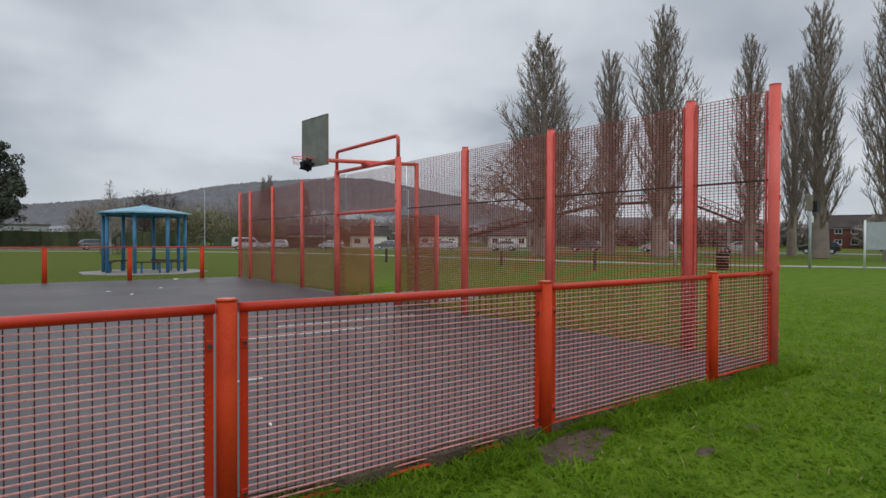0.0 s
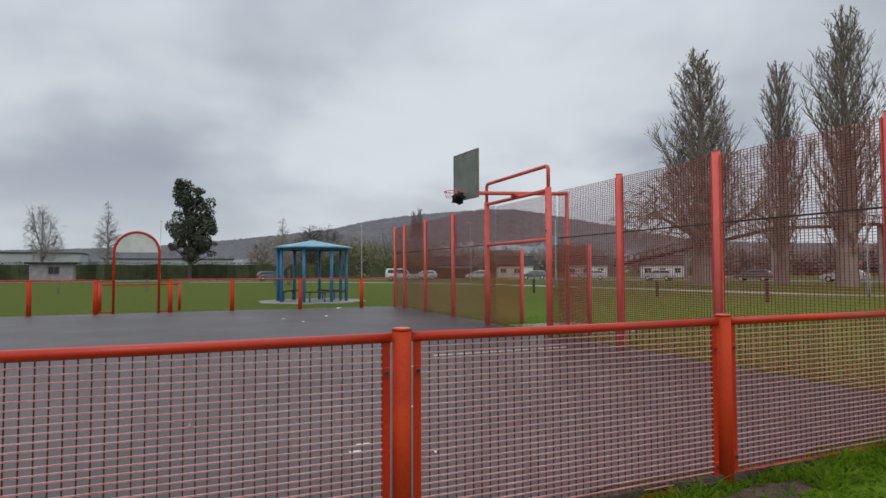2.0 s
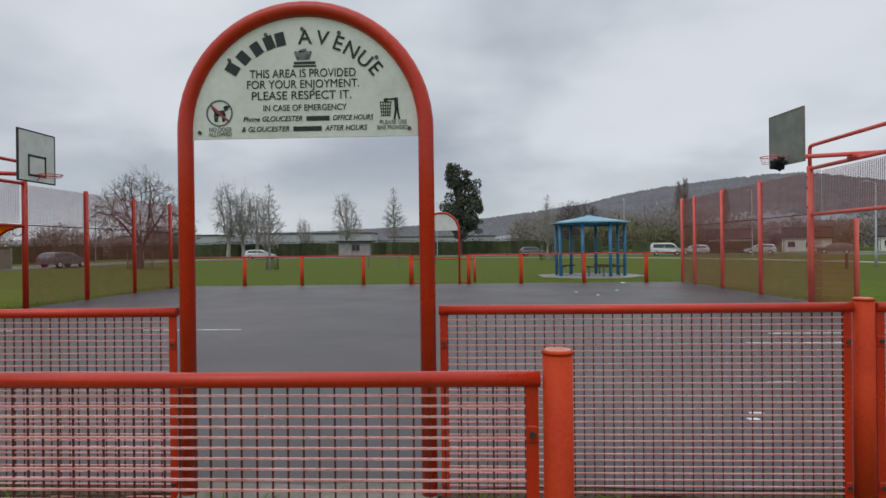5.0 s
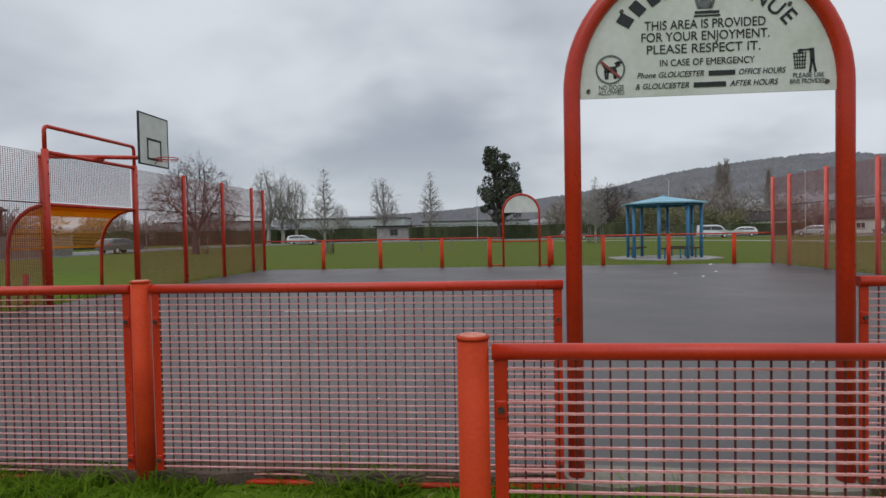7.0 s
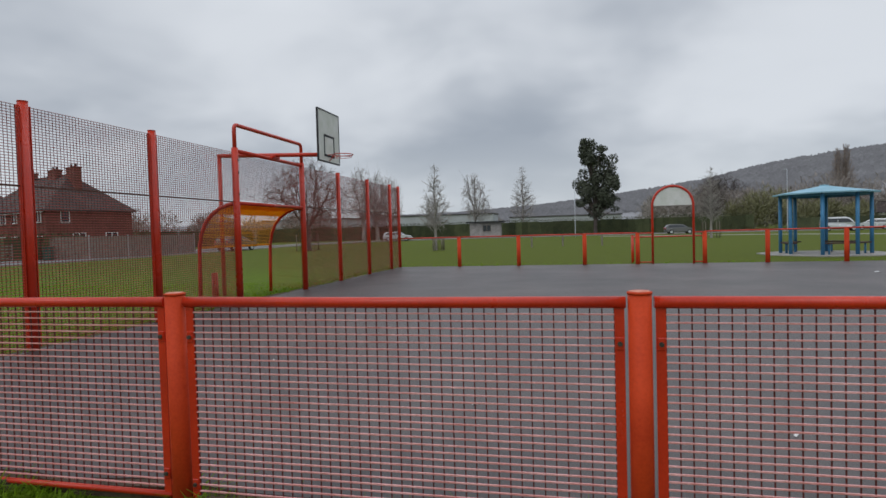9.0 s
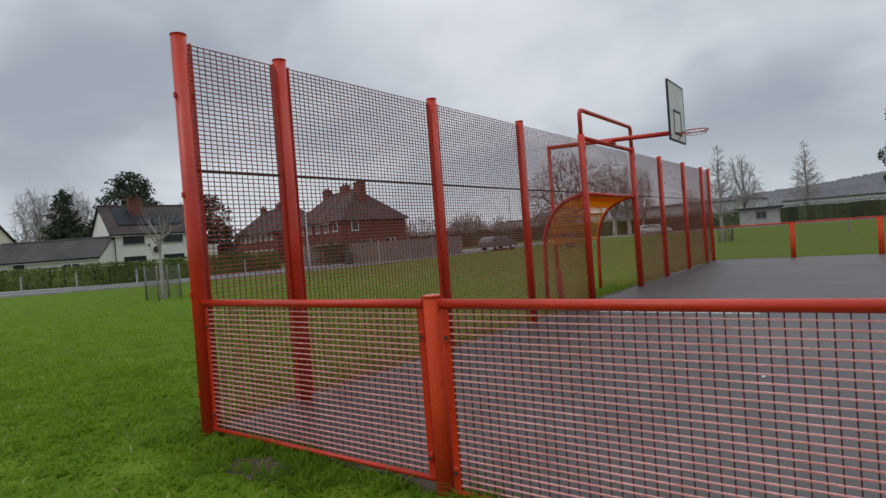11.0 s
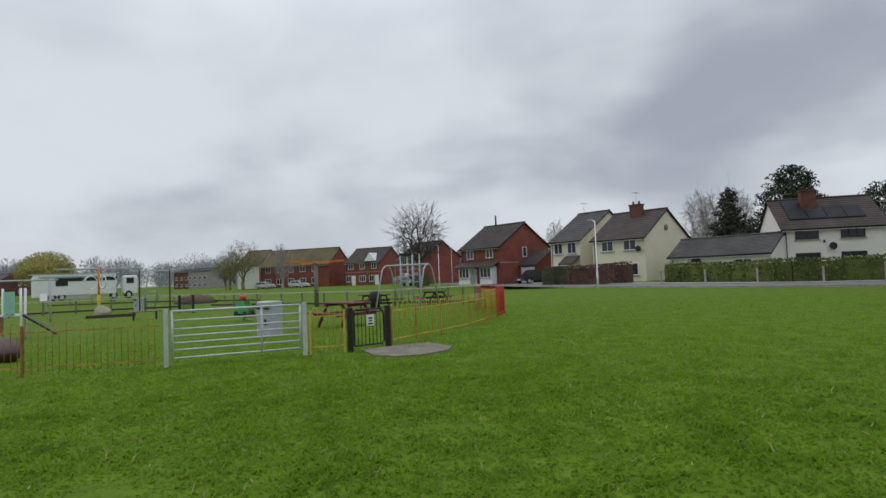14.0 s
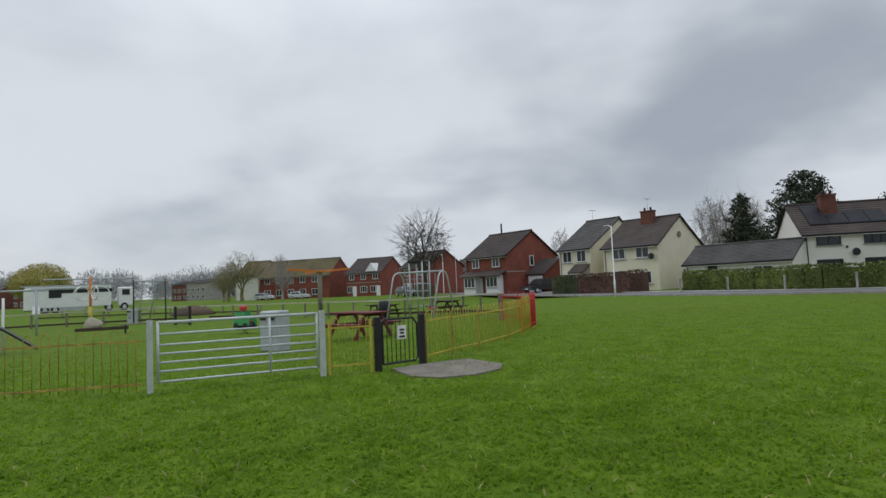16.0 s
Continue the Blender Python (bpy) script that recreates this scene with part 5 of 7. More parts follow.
# ---- hill and far woods ----
def hill():
    g = Geo()
    az = [-60, -40, -25, -12, -4, 2, 7, 11.5, 15, 18, 21, 24, 27, 29.5, 32, 35, 38, 41, 45, 50, 58, 70, 90, 120]
    el = [0.9, 1.1, 1.3, 1.6, 2.1, 2.7, 3.3, 3.9, 4.7, 5.15, 5.45, 5.7, 5.85, 5.85, 5.4, 4.8, 4.2, 3.5, 2.7, 2.2, 1.9, 1.5, 1.2, 0.9]
    A = np.arange(-60, 120.01, 0.6)
    E = np.interp(A, az, el)
    rows = 10
    vs = []
    for a, e0 in zip(A, E):
        wob = 0.10 * noise.noise(Vector((a * 0.6, 0, 0))) + 0.07 * noise.noise(Vector((a * 2.3, 5, 0)))
        for k in range(rows):
            f = k / (rows - 1)
            d = 520 + 780 * f
            top = 1300 * math.tan(radians(e0 + wob)) * (f ** 0.8)
            top += 5 * noise.noise(Vector((a * 0.9, f * 7, 2))) * (f > 0) * f
            vs.append((d * math.sin(radians(a)), d * math.cos(radians(a)), top - 1))
    n = len(A)
    fs = [(i * rows + k, (i + 1) * rows + k, (i + 1) * rows + k + 1, i * rows + k + 1) for i in range(n - 1) for k in range(rows - 1)]
    g.add(vs, fs, True)
    # distance haze is painted in: a pale grey-blue base colour, low contrast
    m = mat("haze_tinted_hill_woods", (0.30, 0.30, 0.315), 1.0, vary=0.16, scale=0.012, fine=0.09, bump=0, tint=(0.23, 0.228, 0.232), spec=0.0)
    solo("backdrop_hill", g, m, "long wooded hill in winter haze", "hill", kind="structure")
    # rough tree tops over the ridge and slope
    rs = np.random.RandomState(3)
    cnt = 42000
    a = rs.uniform(-20, 60, cnt)
    f = rs.uniform(0.1, 1.0, cnt) ** 0.8
    e0 = np.interp(a, az, el)
    d = 520 + 780 * f
    top = 1300 * np.tan(np.radians(e0)) * f ** 0.8
    p = np.stack([d * np.sin(np.radians(a)), d * np.cos(np.radians(a)), top + rs.uniform(-2, 5, cnt)], 1)
    s = rs.uniform(1.6, 3.8, (cnt, 1))
    right = np.stack([np.cos(np.radians(a)), -np.sin(np.radians(a)), np.zeros(cnt)], 1)
    upv = np.array([[0, 0, 1.0]])
    tilt = rs.uniform(-0.4, 0.4, (cnt, 1))
    q = np.stack([p - right * s, p + upv * s * 0.9 + right * tilt * s, p + right * s, p - upv * s], 1).reshape(-1, 3)
    # tree tops carry the same painted-in haze as the slope
    m2 = mat("haze_tinted_tree_tops", (0.30, 0.298, 0.31), 1.0, vary=0.2, scale=0.02, fine=0.2, bump=0, island=0.09, spec=0.0)
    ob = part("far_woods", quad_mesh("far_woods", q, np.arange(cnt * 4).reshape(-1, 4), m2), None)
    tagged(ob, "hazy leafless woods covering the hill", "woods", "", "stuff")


hill()


def scrub(name, a0, a1, d0, d1, h0, h1, count, size, material, label, seed, cx=0, cy=0):
    """A belt of leafless scrub between two bearings and two distances."""
    rs = np.random.RandomState(seed)
    count = count * 2
    crowns = max(12, count // 420)
    ca, cd = rs.uniform(a0, a1, crowns), rs.uniform(d0, d1, crowns)
    ch = np.array([h0 + (h1 - h0) * np.clip(0.5 + 0.8 * noise.noise(Vector((x * 0.35, y * 0.02, seed))) + rs.uniform(-0.2, 0.2), 0, 1.1) for x, y in zip(ca, cd)])
    pick = rs.randint(0, crowns, count)
    c0 = np.stack([cx + cd * np.sin(np.radians(ca)), cy + cd * np.cos(np.radians(ca)), ch * 0.52], 1)[pick]
    e_ = rs.normal(size=(count, 3))
    e_ /= np.linalg.norm(e_, axis=1, keepdims=True)
    hh = ch[pick][:, None]
    p = c0 + e_ * rs.uniform(0, 1, (count, 1)) ** 0.45 * hh * np.array([[0.42, 0.42, 0.5]])
    u = e_ * np.array([[0.8, 0.8, 0.8]]) + rs.normal(size=(count, 3)) * 0.5 + np.array([[0, 0, 0.5]])
    u /= np.linalg.norm(u, axis=1, keepdims=True)
    v = rs.normal(size=(count, 3))
    v -= u * (u * v).sum(1, keepdims=True)
    v /= np.linalg.norm(v, axis=1, keepdims=True)
    s = size * 0.55 * rs.uniform(0.5, 1.5, (count, 1))
    q = np.stack([p - u * s, p + v * s * 0.12, p + u * s, p - v * s * 0.12], 1).reshape(-1, 3)
    ob = part(name, quad_mesh(name, q, np.arange(count * 4).reshape(-1, 4), material), None)
    tagged(ob, label, "scrub", "", "stuff")


# scrub and far trees: haze of distance is put into these lightened colours
SCRUB = leafy("haze_tinted_scrub_twigs", (0.29, 0.255, 0.225), (0.21, 0.185, 0.165), island=0.2)
SCRUBG = leafy("haze_tinted_scrub_green", (0.22, 0.21, 0.11), (0.16, 0.16, 0.09), island=0.25)
FARW = leafy("haze_tinted_far_trees", (0.33, 0.335, 0.35), (0.27, 0.275, 0.29), island=0.14)
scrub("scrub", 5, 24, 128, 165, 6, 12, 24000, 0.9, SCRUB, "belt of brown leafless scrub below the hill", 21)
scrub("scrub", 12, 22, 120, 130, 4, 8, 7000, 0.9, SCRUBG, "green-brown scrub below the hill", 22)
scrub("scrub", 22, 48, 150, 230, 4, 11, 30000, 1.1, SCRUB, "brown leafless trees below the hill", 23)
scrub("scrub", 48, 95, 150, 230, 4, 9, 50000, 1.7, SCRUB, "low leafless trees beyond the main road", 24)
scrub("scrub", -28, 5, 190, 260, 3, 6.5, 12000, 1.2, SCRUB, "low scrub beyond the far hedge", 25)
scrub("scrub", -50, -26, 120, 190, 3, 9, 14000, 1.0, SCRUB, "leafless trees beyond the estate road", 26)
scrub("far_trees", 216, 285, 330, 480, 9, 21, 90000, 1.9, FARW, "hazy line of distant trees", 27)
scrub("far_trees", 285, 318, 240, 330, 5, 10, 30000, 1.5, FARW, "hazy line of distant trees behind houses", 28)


# ---- houses ----
TABLE, BIN, CAB2, RIDER, BENCH = (-28.3, -8.3), (-26.0, -9.95), (-50.6, -28.7), (-36.0, -14.8), (-40.1, -22.0)
BOULDER, LORRY, ROTOR, SWING, TOWER = (-44.9, -27.6), (-81.5, -55.2), (-48.3, -14.9), (-38.5, -7.5), (-47.4, -8.4)
ROPE, NET, MB, SLIDE, DGATE = (-48.7, -30.4), (-50.5, -27.4), (-39.3, -29.5), (-30.3, -21.3), (-45.9, -22.7)
def window(parent, x, z, w, h, y=0.0, bars_=1, frame_mat=None, name="window", side=None):
    """A window in the front wall (y = 0), or in the end wall at x = side."""
    fm = frame_mat or WHITE2
    fr, gl = Geo(), Geo()
    sgn = 1 if side is None or side > 0 else -1

    def put(g, cx, cz, sx, sz, out, dep):
        if side is None:
            g.box((cx, y - out, cz), (sx, dep, sz))
        else:
            g.box((side + sgn * out, cx, cz), (dep, sx, sz))

    # one welded lattice: solid strips between the panes
    cuts = [-w / 2, -w / 2 + 0.08]
    for i in range(bars_):
        m = -w / 2 + w * (i + 1) / (bars_ + 1)
        cuts += [m - 0.03, m + 0.03]
    cuts += [w / 2 - 0.08, w / 2]
    rows = [-h / 2, -h / 2 + 0.08, h / 2 - 0.08, h / 2]
    nx = len(cuts)
    at_ = lambda lx, lz, o: (x + lx, y - o, z + lz) if side is None else (side + sgn * o, x + lx, z + lz)
    vs = [at_(lx, lz, o) for o in (0.07, -0.03) for lz in rows for lx in cuts]
    solid = lambda i, j: 0 <= i < nx - 1 and 0 <= j < 3 and not (j == 1 and i % 2 == 1)
    k_ = 4 * nx
    fs = []
    for j in range(3):
        for i in range(nx - 1):
            if not solid(i, j):
                continue
            a, b, c, d = j * nx + i, j * nx + i + 1, (j + 1) * nx + i + 1, (j + 1) * nx + i
            fs += [(a, b, c, d), (d + k_, c + k_, b + k_, a + k_)]
            for (p, q), (ni, nj) in (((a, b), (i, j - 1)), ((b, c), (i + 1, j)), ((c, d), (i, j + 1)), ((d, a), (i - 1, j))):
                if not solid(ni, nj):
                    fs.append((q, p, p + k_, q + k_))
    fr.add(vs, fs)
    put(gl, x, z, w - 0.1, h - 0.1, 0.005, 0.05)
    win = part(name, fr, fm, parent)
    part("pane", gl, GLASS, win)
    sill = Geo()
    put(sill, x, z - h / 2 - 0.05, w + 0.16, 0.08, 0.05, 0.16)
    part("sill", sill, CONCRETE, win)
    return win


def house(at, w, d, eaves, ridge, wall_mat, roof_mat, label, hip=0.0, name="house", chimneys=(), over=0.35, group=""):
    """Front along x at y = 0, facing -y. Gables at the ends unless hipped."""
    h = thing(name, label, "house", group, at)
    g = Geo()
    apex = ridge - 0.12
    if hip == 0:
        vs = [(x, y, z) for x in (0, w) for y, z in ((0, -0.3), (d, -0.3), (d, eaves), (d / 2, apex), (0, eaves))]
        g.add(vs, [(0, 4, 3, 2, 1), (5, 6, 7, 8, 9), (0, 5, 9, 4), (1, 2, 7, 6), (2, 3, 8, 7), (3, 4, 9, 8), (0, 1, 6, 5)])
    else:
        g.box((w / 2, d / 2, eaves / 2 - 0.15), (w, d, eaves + 0.3))
    part("wall", g, wall_mat, h)
    slope = (ridge - eaves) / (d / 2)
    e = eaves - slope * over
    t = 0.14
    for s in (0, 1):
        r = Geo()
        y0, y1 = (-over, d / 2) if s == 0 else (d + over, d / 2)
        xa, xb = -0.2 if hip == 0 else -over, w + (0.2 if hip == 0 else over)
        n = 14
        # courses of tiles, each lapping the one below
        prof = []
        for i in range(n):
            prof += [(i / n, 0.035), ((i + 1) / n - 1e-4, 0.0)]
        vs = []
        for f, up in prof:
            z, y = e + (ridge - e) * f + up, y0 + (y1 - y0) * f
            vs += [(xa + hip * f, y, z), (xb - hip * f, y, z)]
        m_ = len(prof)
        for f in (1.0, 0.0):
            vs += [(xa + hip * f, y0 + (y1 - y0) * f, e + (ridge - e) * f - t), (xb - hip * f, y0 + (y1 - y0) * f, e + (ridge - e) * f - t)]
        m_ = m_ + 2
        fs = [(2 * i, 2 * i + 1, (2 * i + 3) % (2 * m_), (2 * i + 2) % (2 * m_)) for i in range(m_)]
        if s == 1:
            fs = [tuple(reversed(q_)) for q_ in fs]
        r.add(vs, fs)
        part("roof", r, roof_mat, h)
    if hip:
        for sgn, x0, x1 in ((-1, -over, -over + hip), (1, w + over, w + over - hip)):
            r = Geo()
            r.add([(x0, -over, e), (x0, d + over, e), (x1, d / 2, ridge), (x0, -over, e - t), (x0, d + over, e - t), (x1, d / 2, ridge - t)], [(0, 2, 1), (3, 4, 5), (0, 1, 4, 3), (1, 2, 5, 4), (2, 0, 3, 5)])
            part("roof", r, roof_mat, h)
    part("ridge_tiles", Geo().tube([(hip - 0.2 if hip else -0.2, d / 2, ridge + 0.02), (w - hip + 0.2 if hip else w + 0.2, d / 2, ridge + 0.02)], 0.12, 8), roof_mat, h)
    part("gutter", Geo().tube([(-0.2, -over - 0.03, e + 0.0), (w + 0.2, -over - 0.03, e + 0.0)], 0.06, 6), BLACK, h)
    part("fascia", Geo().box((w / 2, -over + 0.03, e - 0.10), (w + 0.3, 0.03, 0.18)), WHITE2, h)
    part("downpipe", Geo().tube([(0.25, -0.06, 0), (0.25, -0.06, e)], 0.04, 6), BLACK, h)
    for cx, cy, cw in chimneys:
        c = Geo()
        top = ridge + 0.75
        c.box((cx, cy, (top + eaves) / 2), (cw, 0.7, top - eaves))
        c.box((cx, cy, top - 0.08), (cw + 0.12, 0.82, 0.14))
        st = part("chimney", c, BRICK2, h)
        for k in (-0.25, 0.25):
            part("chimney_pot", Geo().tube([(cx + k * cw, cy, top), (cx + k * cw, cy, top + 0.35)], [0.12, 0.10], 8), ROOFTILE, st)
    return h


def aerial(h, x, y, z, height=1.4):
    g = Geo().tube([(x, y, z), (x, y, z + height)], 0.025, 4)
    for k in range(4):
        g.tube([(x - 0.3, y - 0.5 + k * 0.3, z + height - 0.1), (x + 0.3, y - 0.5 + k * 0.3, z + height - 0.1)], 0.015, 4)
    g.tube([(x, y - 0.6, z + height - 0.1), (x, y + 0.6, z + height - 0.1)], 0.02, 4)
    part("aerial", g, GALV, h)


def dish(h, x, y, z):
    g = Geo()
    g.tube([(x, y - 0.05, z), (x, y - 0.25, z), (x, y - 0.30, z)], [0.10, 0.30, 0.33], 12)
    part("satellite_dish", g, BLACK, h)


# white pair with solar panels
wh = house(pose(-64.1, 23.7, 0, 0, 0, 80), 8.3, 7.0, 4.6, 7.35, RENDER, ROOFTILE, "white rendered house with solar panels and dark windows", chimneys=((3.0, 2.5, 1.25),))
for x, z, w, h in ((1.95, 3.95, 1.9, 1.15), (5.6, 3.95, 1.9, 1.15), (1.95, 1.5, 2.0, 1.3), (5.6, 1.5, 2.0, 1.3)):
    window(wh, x, z, w, h, bars_=2 if x > 3 else 1, frame_mat=BLACK)
part("wall_lamp", Geo().box((3.3, -0.08, 3.15), (0.16, 0.16, 0.22), bevel=0.03), BLACK, wh)
sl = (7.35 - 4.6) / 3.5
for px, pw, f0, f1 in ((0.9, 1.55, 0.20, 0.92), (2.5, 1.5, 0.20, 0.52), (4.05, 1.5, 0.20, 0.60), (5.6, 1.4, 0.20, 0.60)):
    y0, y1 = 3.5 * f0, 3.5 * f1
    g = Geo()
    g.add([(px, y0, 4.6 + sl * y0 + 0.16), (px + pw, y0, 4.6 + sl * y0 + 0.16), (px + pw, y1, 4.6 + sl * y1 + 0.16), (px, y1, 4.6 + sl * y1 + 0.16),
           (px, y0, 4.6 + sl * y0 + 0.06), (px + pw, y0, 4.6 + sl * y0 + 0.06), (px + pw, y1, 4.6 + sl * y1 + 0.06), (px, y1, 4.6 + sl * y1 + 0.06)],
          [(0, 1, 2, 3), (4, 7, 6, 5), (0, 4, 5, 1), (3, 2, 6, 7), (0, 3, 7, 4), (1, 5, 6, 2)])
    part("solar_panel", g, SOLAR, wh)
part("side_extension", Geo().box((9.6, 4.2, 1.3), (2.6, 4.6, 3.0)), RENDER, wh)
part("extension_roof", Geo().box((9.6, 4.2, 2.88), (2.9, 4.9, 0.16)), WHITE2, wh)
dish(wh, 3.9, 0, 2.7)
# low garage between the white and cream houses
gar = house(pose(-69.6, 15.4, 0, 0, 0, 41), 9.6, 5.0, 2.5, 4.1, RENDER, ROOFGREY, "low white garage block with a grey tiled roof", name="garage")
window(gar, 7.2, 1.5, 1.6, 0.8)
part("door", Geo().box((1.4, -0.03, 1.05), (0.9, 0.06, 2.1)), WHITE2, gar)
part("door", Geo().box((2.7, -0.03, 1.05), (0.9, 0.06, 2.1)), BLACK, gar)
# cream pair
cr = house(pose(-75.6, 8.9, 0, 0, 0, 45), 6.3, 9.8, 4.75, 7.8, CREAM, ROOFTILE, "cream rendered house with a brown tiled gable roof", chimneys=((3.3, 4.0, 1.4),))
for x, z, w, h in ((1.9, 3.9, 1.5, 1.2), (4.6, 3.9, 1.5, 1.2), (1.9, 1.4, 1.8, 1.4), (4.8, 1.3, 1.4, 1.3)):
    window(cr, x, z, w, h, bars_=1)
window(cr, 5.6, 1.5, 0.9, 0.9, side=6.3, bars_=0, frame_mat=BLACK)
g = Geo().tube([(6.32, 4.6, 5.7), (6.42, 4.6, 5.7)], 0.32, 12)
part("wall_vent", g, GREYWOOD, cr)
dish(cr, 5.7, 0, 3.4)
aerial(cr, 3.3, 4.0, 8.55)
cr2 = house(pose(-80.5, 4.85, 0, 0, 0, 42), 4.4, 11.5, 5.0, 8.5, CREAM, ROOFGREY, "cream house with a lean-to porch and grey roof", chimneys=())
for x, z in ((1.2, 4.0), (3.2, 4.0)):
    window(cr2, x, z, 1.3, 1.3, bars_=1)
window(cr2, 1.2, 1.4, 1.6, 1.3, bars_=1)
g = Geo()
g.add([(2.2, -1.4, 2.2), (4.3, -1.4, 2.2), (4.3, 0, 3.1), (2.2, 0, 3.1), (2.2, -1.4, 2.05), (4.3, -1.4, 2.05), (4.3, 0, 2.95), (2.2, 0, 2.95)], [(0, 1, 2, 3), (4, 7, 6, 5), (0, 4, 5, 1), (3, 2, 6, 7), (0, 3, 7, 4), (1, 5, 6, 2)])
part("porch_roof", g, ROOFTILE, cr2)
for x in (2.35, 4.15):
    part("porch_post", Geo().tube([(x, -1.3, 0), (x, -1.3, 2.1)], 0.06, 6), DARKWOOD, cr2)
aerial(cr2, 0.8, 5.7, 8.45)


def brick_house(at, w, d, label, garage=False, gablets=(), hip=0.0, group="", eaves=4.95, ridge=8.0):
    b = house(at, w, d, eaves, ridge, BRICK, ROOFTILE, label, hip=hip, group=group)
    n = max(2, round(w / 3.2))
    for i in range(n):
        x = w * (i + 0.5) / n
        window(b, x, 4.0, 1.3, 1.2, bars_=1)
        if i % 2:
            window(b, x, 1.4, 1.7, 1.3, bars_=2)
        else:
            part("door", Geo().box((x + 0.7, -0.03, 1.03), (0.95, 0.07, 2.06)), WHITE2, b)
            window(b, x - 0.6, 1.4, 1.3, 1.3, bars_=1)
    part("band_course", Geo().box((w / 2, -0.012, 2.75), (w + 0.03, 0.03, 0.12)), CONCRETE, b)
    for gx in gablets:
        g = Geo()
        g.add([(gx - 1.4, -0.3, 5.0), (gx + 1.4, -0.3, 5.0), (gx, -0.3, 6.7), (gx, 2.6, 6.7), (gx - 1.4, 0.2, 5.0), (gx + 1.4, 0.2, 5.0)], [(0, 1, 2), (0, 2, 3, 4), (1, 5, 3, 2)])
        part("gablet", g, WHITE2, b)
    if garage:
        part("garage_wall", Geo().box((w + 1.5, 6.4, 1.1), (3.0, 5.8, 2.6)), BRICK, b)
        for ya, yb in ((3.2, 6.4), (9.6, 6.4)):
            r = Geo()
            r.add([(w, ya, 2.35), (w + 3.2, ya, 2.35), (w + 3.2, yb, 4.3), (w, yb, 4.3), (w, ya, 2.2), (w + 3.2, ya, 2.2), (w + 3.2, yb, 4.15), (w, yb, 4.15)], [(0, 1, 2, 3), (4, 7, 6, 5), (0, 4, 5, 1), (3, 2, 6, 7), (0, 3, 7, 4), (1, 5, 6, 2)])
            part("garage_roof", r, ROOFTILE, b)
        gb_ = Geo()
        gb_.add([(w + 2.98, 3.5, 2.3), (w + 2.98, 9.3, 2.3), (w + 2.98, 6.4, 4.1), (w + 2.8, 3.5, 2.3), (w + 2.8, 9.3, 2.3), (w + 2.8, 6.4, 4.1)], [(0, 1, 2), (3, 5, 4), (0, 3, 4, 1), (1, 4, 5, 2), (2, 5, 3, 0)])
        part("garage_gable", gb_, BRICK, b)
        part("garage_door", Geo().box((w + 1.5, 3.47, 1.05), (2.3, 0.06, 2.05)), WHITE2, b)
    return b


bh = brick_house(pose(-88.95, -6.25, 0, 0, 0, 43), 7.4, 9.45, "red brick house with a bay porch and white garage door", True)
window(bh, 4.6, 4.1, 0.8, 1.3, side=7.4, bars_=0)
part("side_band", Geo().box((7.412, 1.7, 2.75), (0.03, 3.4, 0.12)), CONCRETE, bh)
g = Geo()
g.add([(-0.2, -1.3, 2.35), (7.3, -1.3, 2.35), (7.3, 0, 3.0), (-0.2, 0, 3.0), (-0.2, -1.3, 2.2), (7.3, -1.3, 2.2), (7.3, 0, 2.85), (-0.2, 0, 2.85)], [(0, 1, 2, 3), (4, 7, 6, 5), (0, 4, 5, 1), (3, 2, 6, 7), (0, 3, 7, 4), (1, 5, 6, 2)])
part("porch_roof", g, ROOFTILE, bh)
bay = Geo()
bay.box((1.5, -0.45, 1.2), (2.2, 0.9, 2.3))
part("bay", bay, WHITE2, bh)
window(bh, 1.5, 1.55, 2.0, 1.3, y=-0.9, bars_=2)
part("bay", Geo().box((5.6, -0.45, 1.2), (2.2, 0.9, 2.3)), WHITE2, bh)
window(bh, 5.6, 1.55, 2.0, 1.3, y=-0.9, bars_=2)
part("flue", Geo().tube([(2.2, 4.7, 7.8), (2.2, 4.7, 9.4)], 0.13, 6), BLACK, bh)
brick_house(pose(-132.4, -32.35, 0, 0, 0, 64), 9.0, 8.5, "red brick semi-detached house with white gablets", gablets=(6.6,), group="brick houses", ridge=7.9)
brick_house(pose(-116.6, -18.75, 0, 0, 0, 45), 7.6, 8.5, "red brick house behind the bushy bare tree", group="brick houses", ridge=7.7)
brick_house(pose(-159.5, -11.5, 0, 0, 0, 55), 8.0, 8.5, "red brick house with a brown roof beyond the bare tree", group="brick houses", ridge=7.9)
mo = house(pose(-139.2, -53.4, 0, 0, 0, 72), 18, 9, 5.0, 8.6, BRICK, ROOFMOSS, "long brick terrace with a mossy roof")
for i in range(5):
    window(mo, 2 + i * 3.1, 4.0, 1.4, 1.2)
    window(mo, 2 + i * 3.1, 1.4, 1.6, 1.3)
house(pose(-142.5, -60.5, 0, 0, 0, 72), 6.5, 9, 5.6, 9.0, RENDER, ROOFMOSS, "tall white-rendered gable house end")
for i, (x, y, w) in enumerate([(-223, -113.5, 14), (-236, -126, 12), (-228, -96, 16), (-195, -158, 16), (-198, -182, 18)]):
    f = house(pose(x, y, 0, 0, 0, 60 + 5 * i), w, 9, 6.6 if i < 2 else 5.2, 7.6 if i < 2 else 7.8, CONCRETE if i == 0 else BRICK2, ROOFGREY, "distant block of flats beyond the field" if i < 2 else "distant house beyond the field", group="distant houses")
    for k in range(int(w / 3)):
        window(f, 1.5 + 3 * k, 4.0, 1.5, 1.2), window(f, 1.5 + 3 * k, 1.4, 1.5, 1.2)
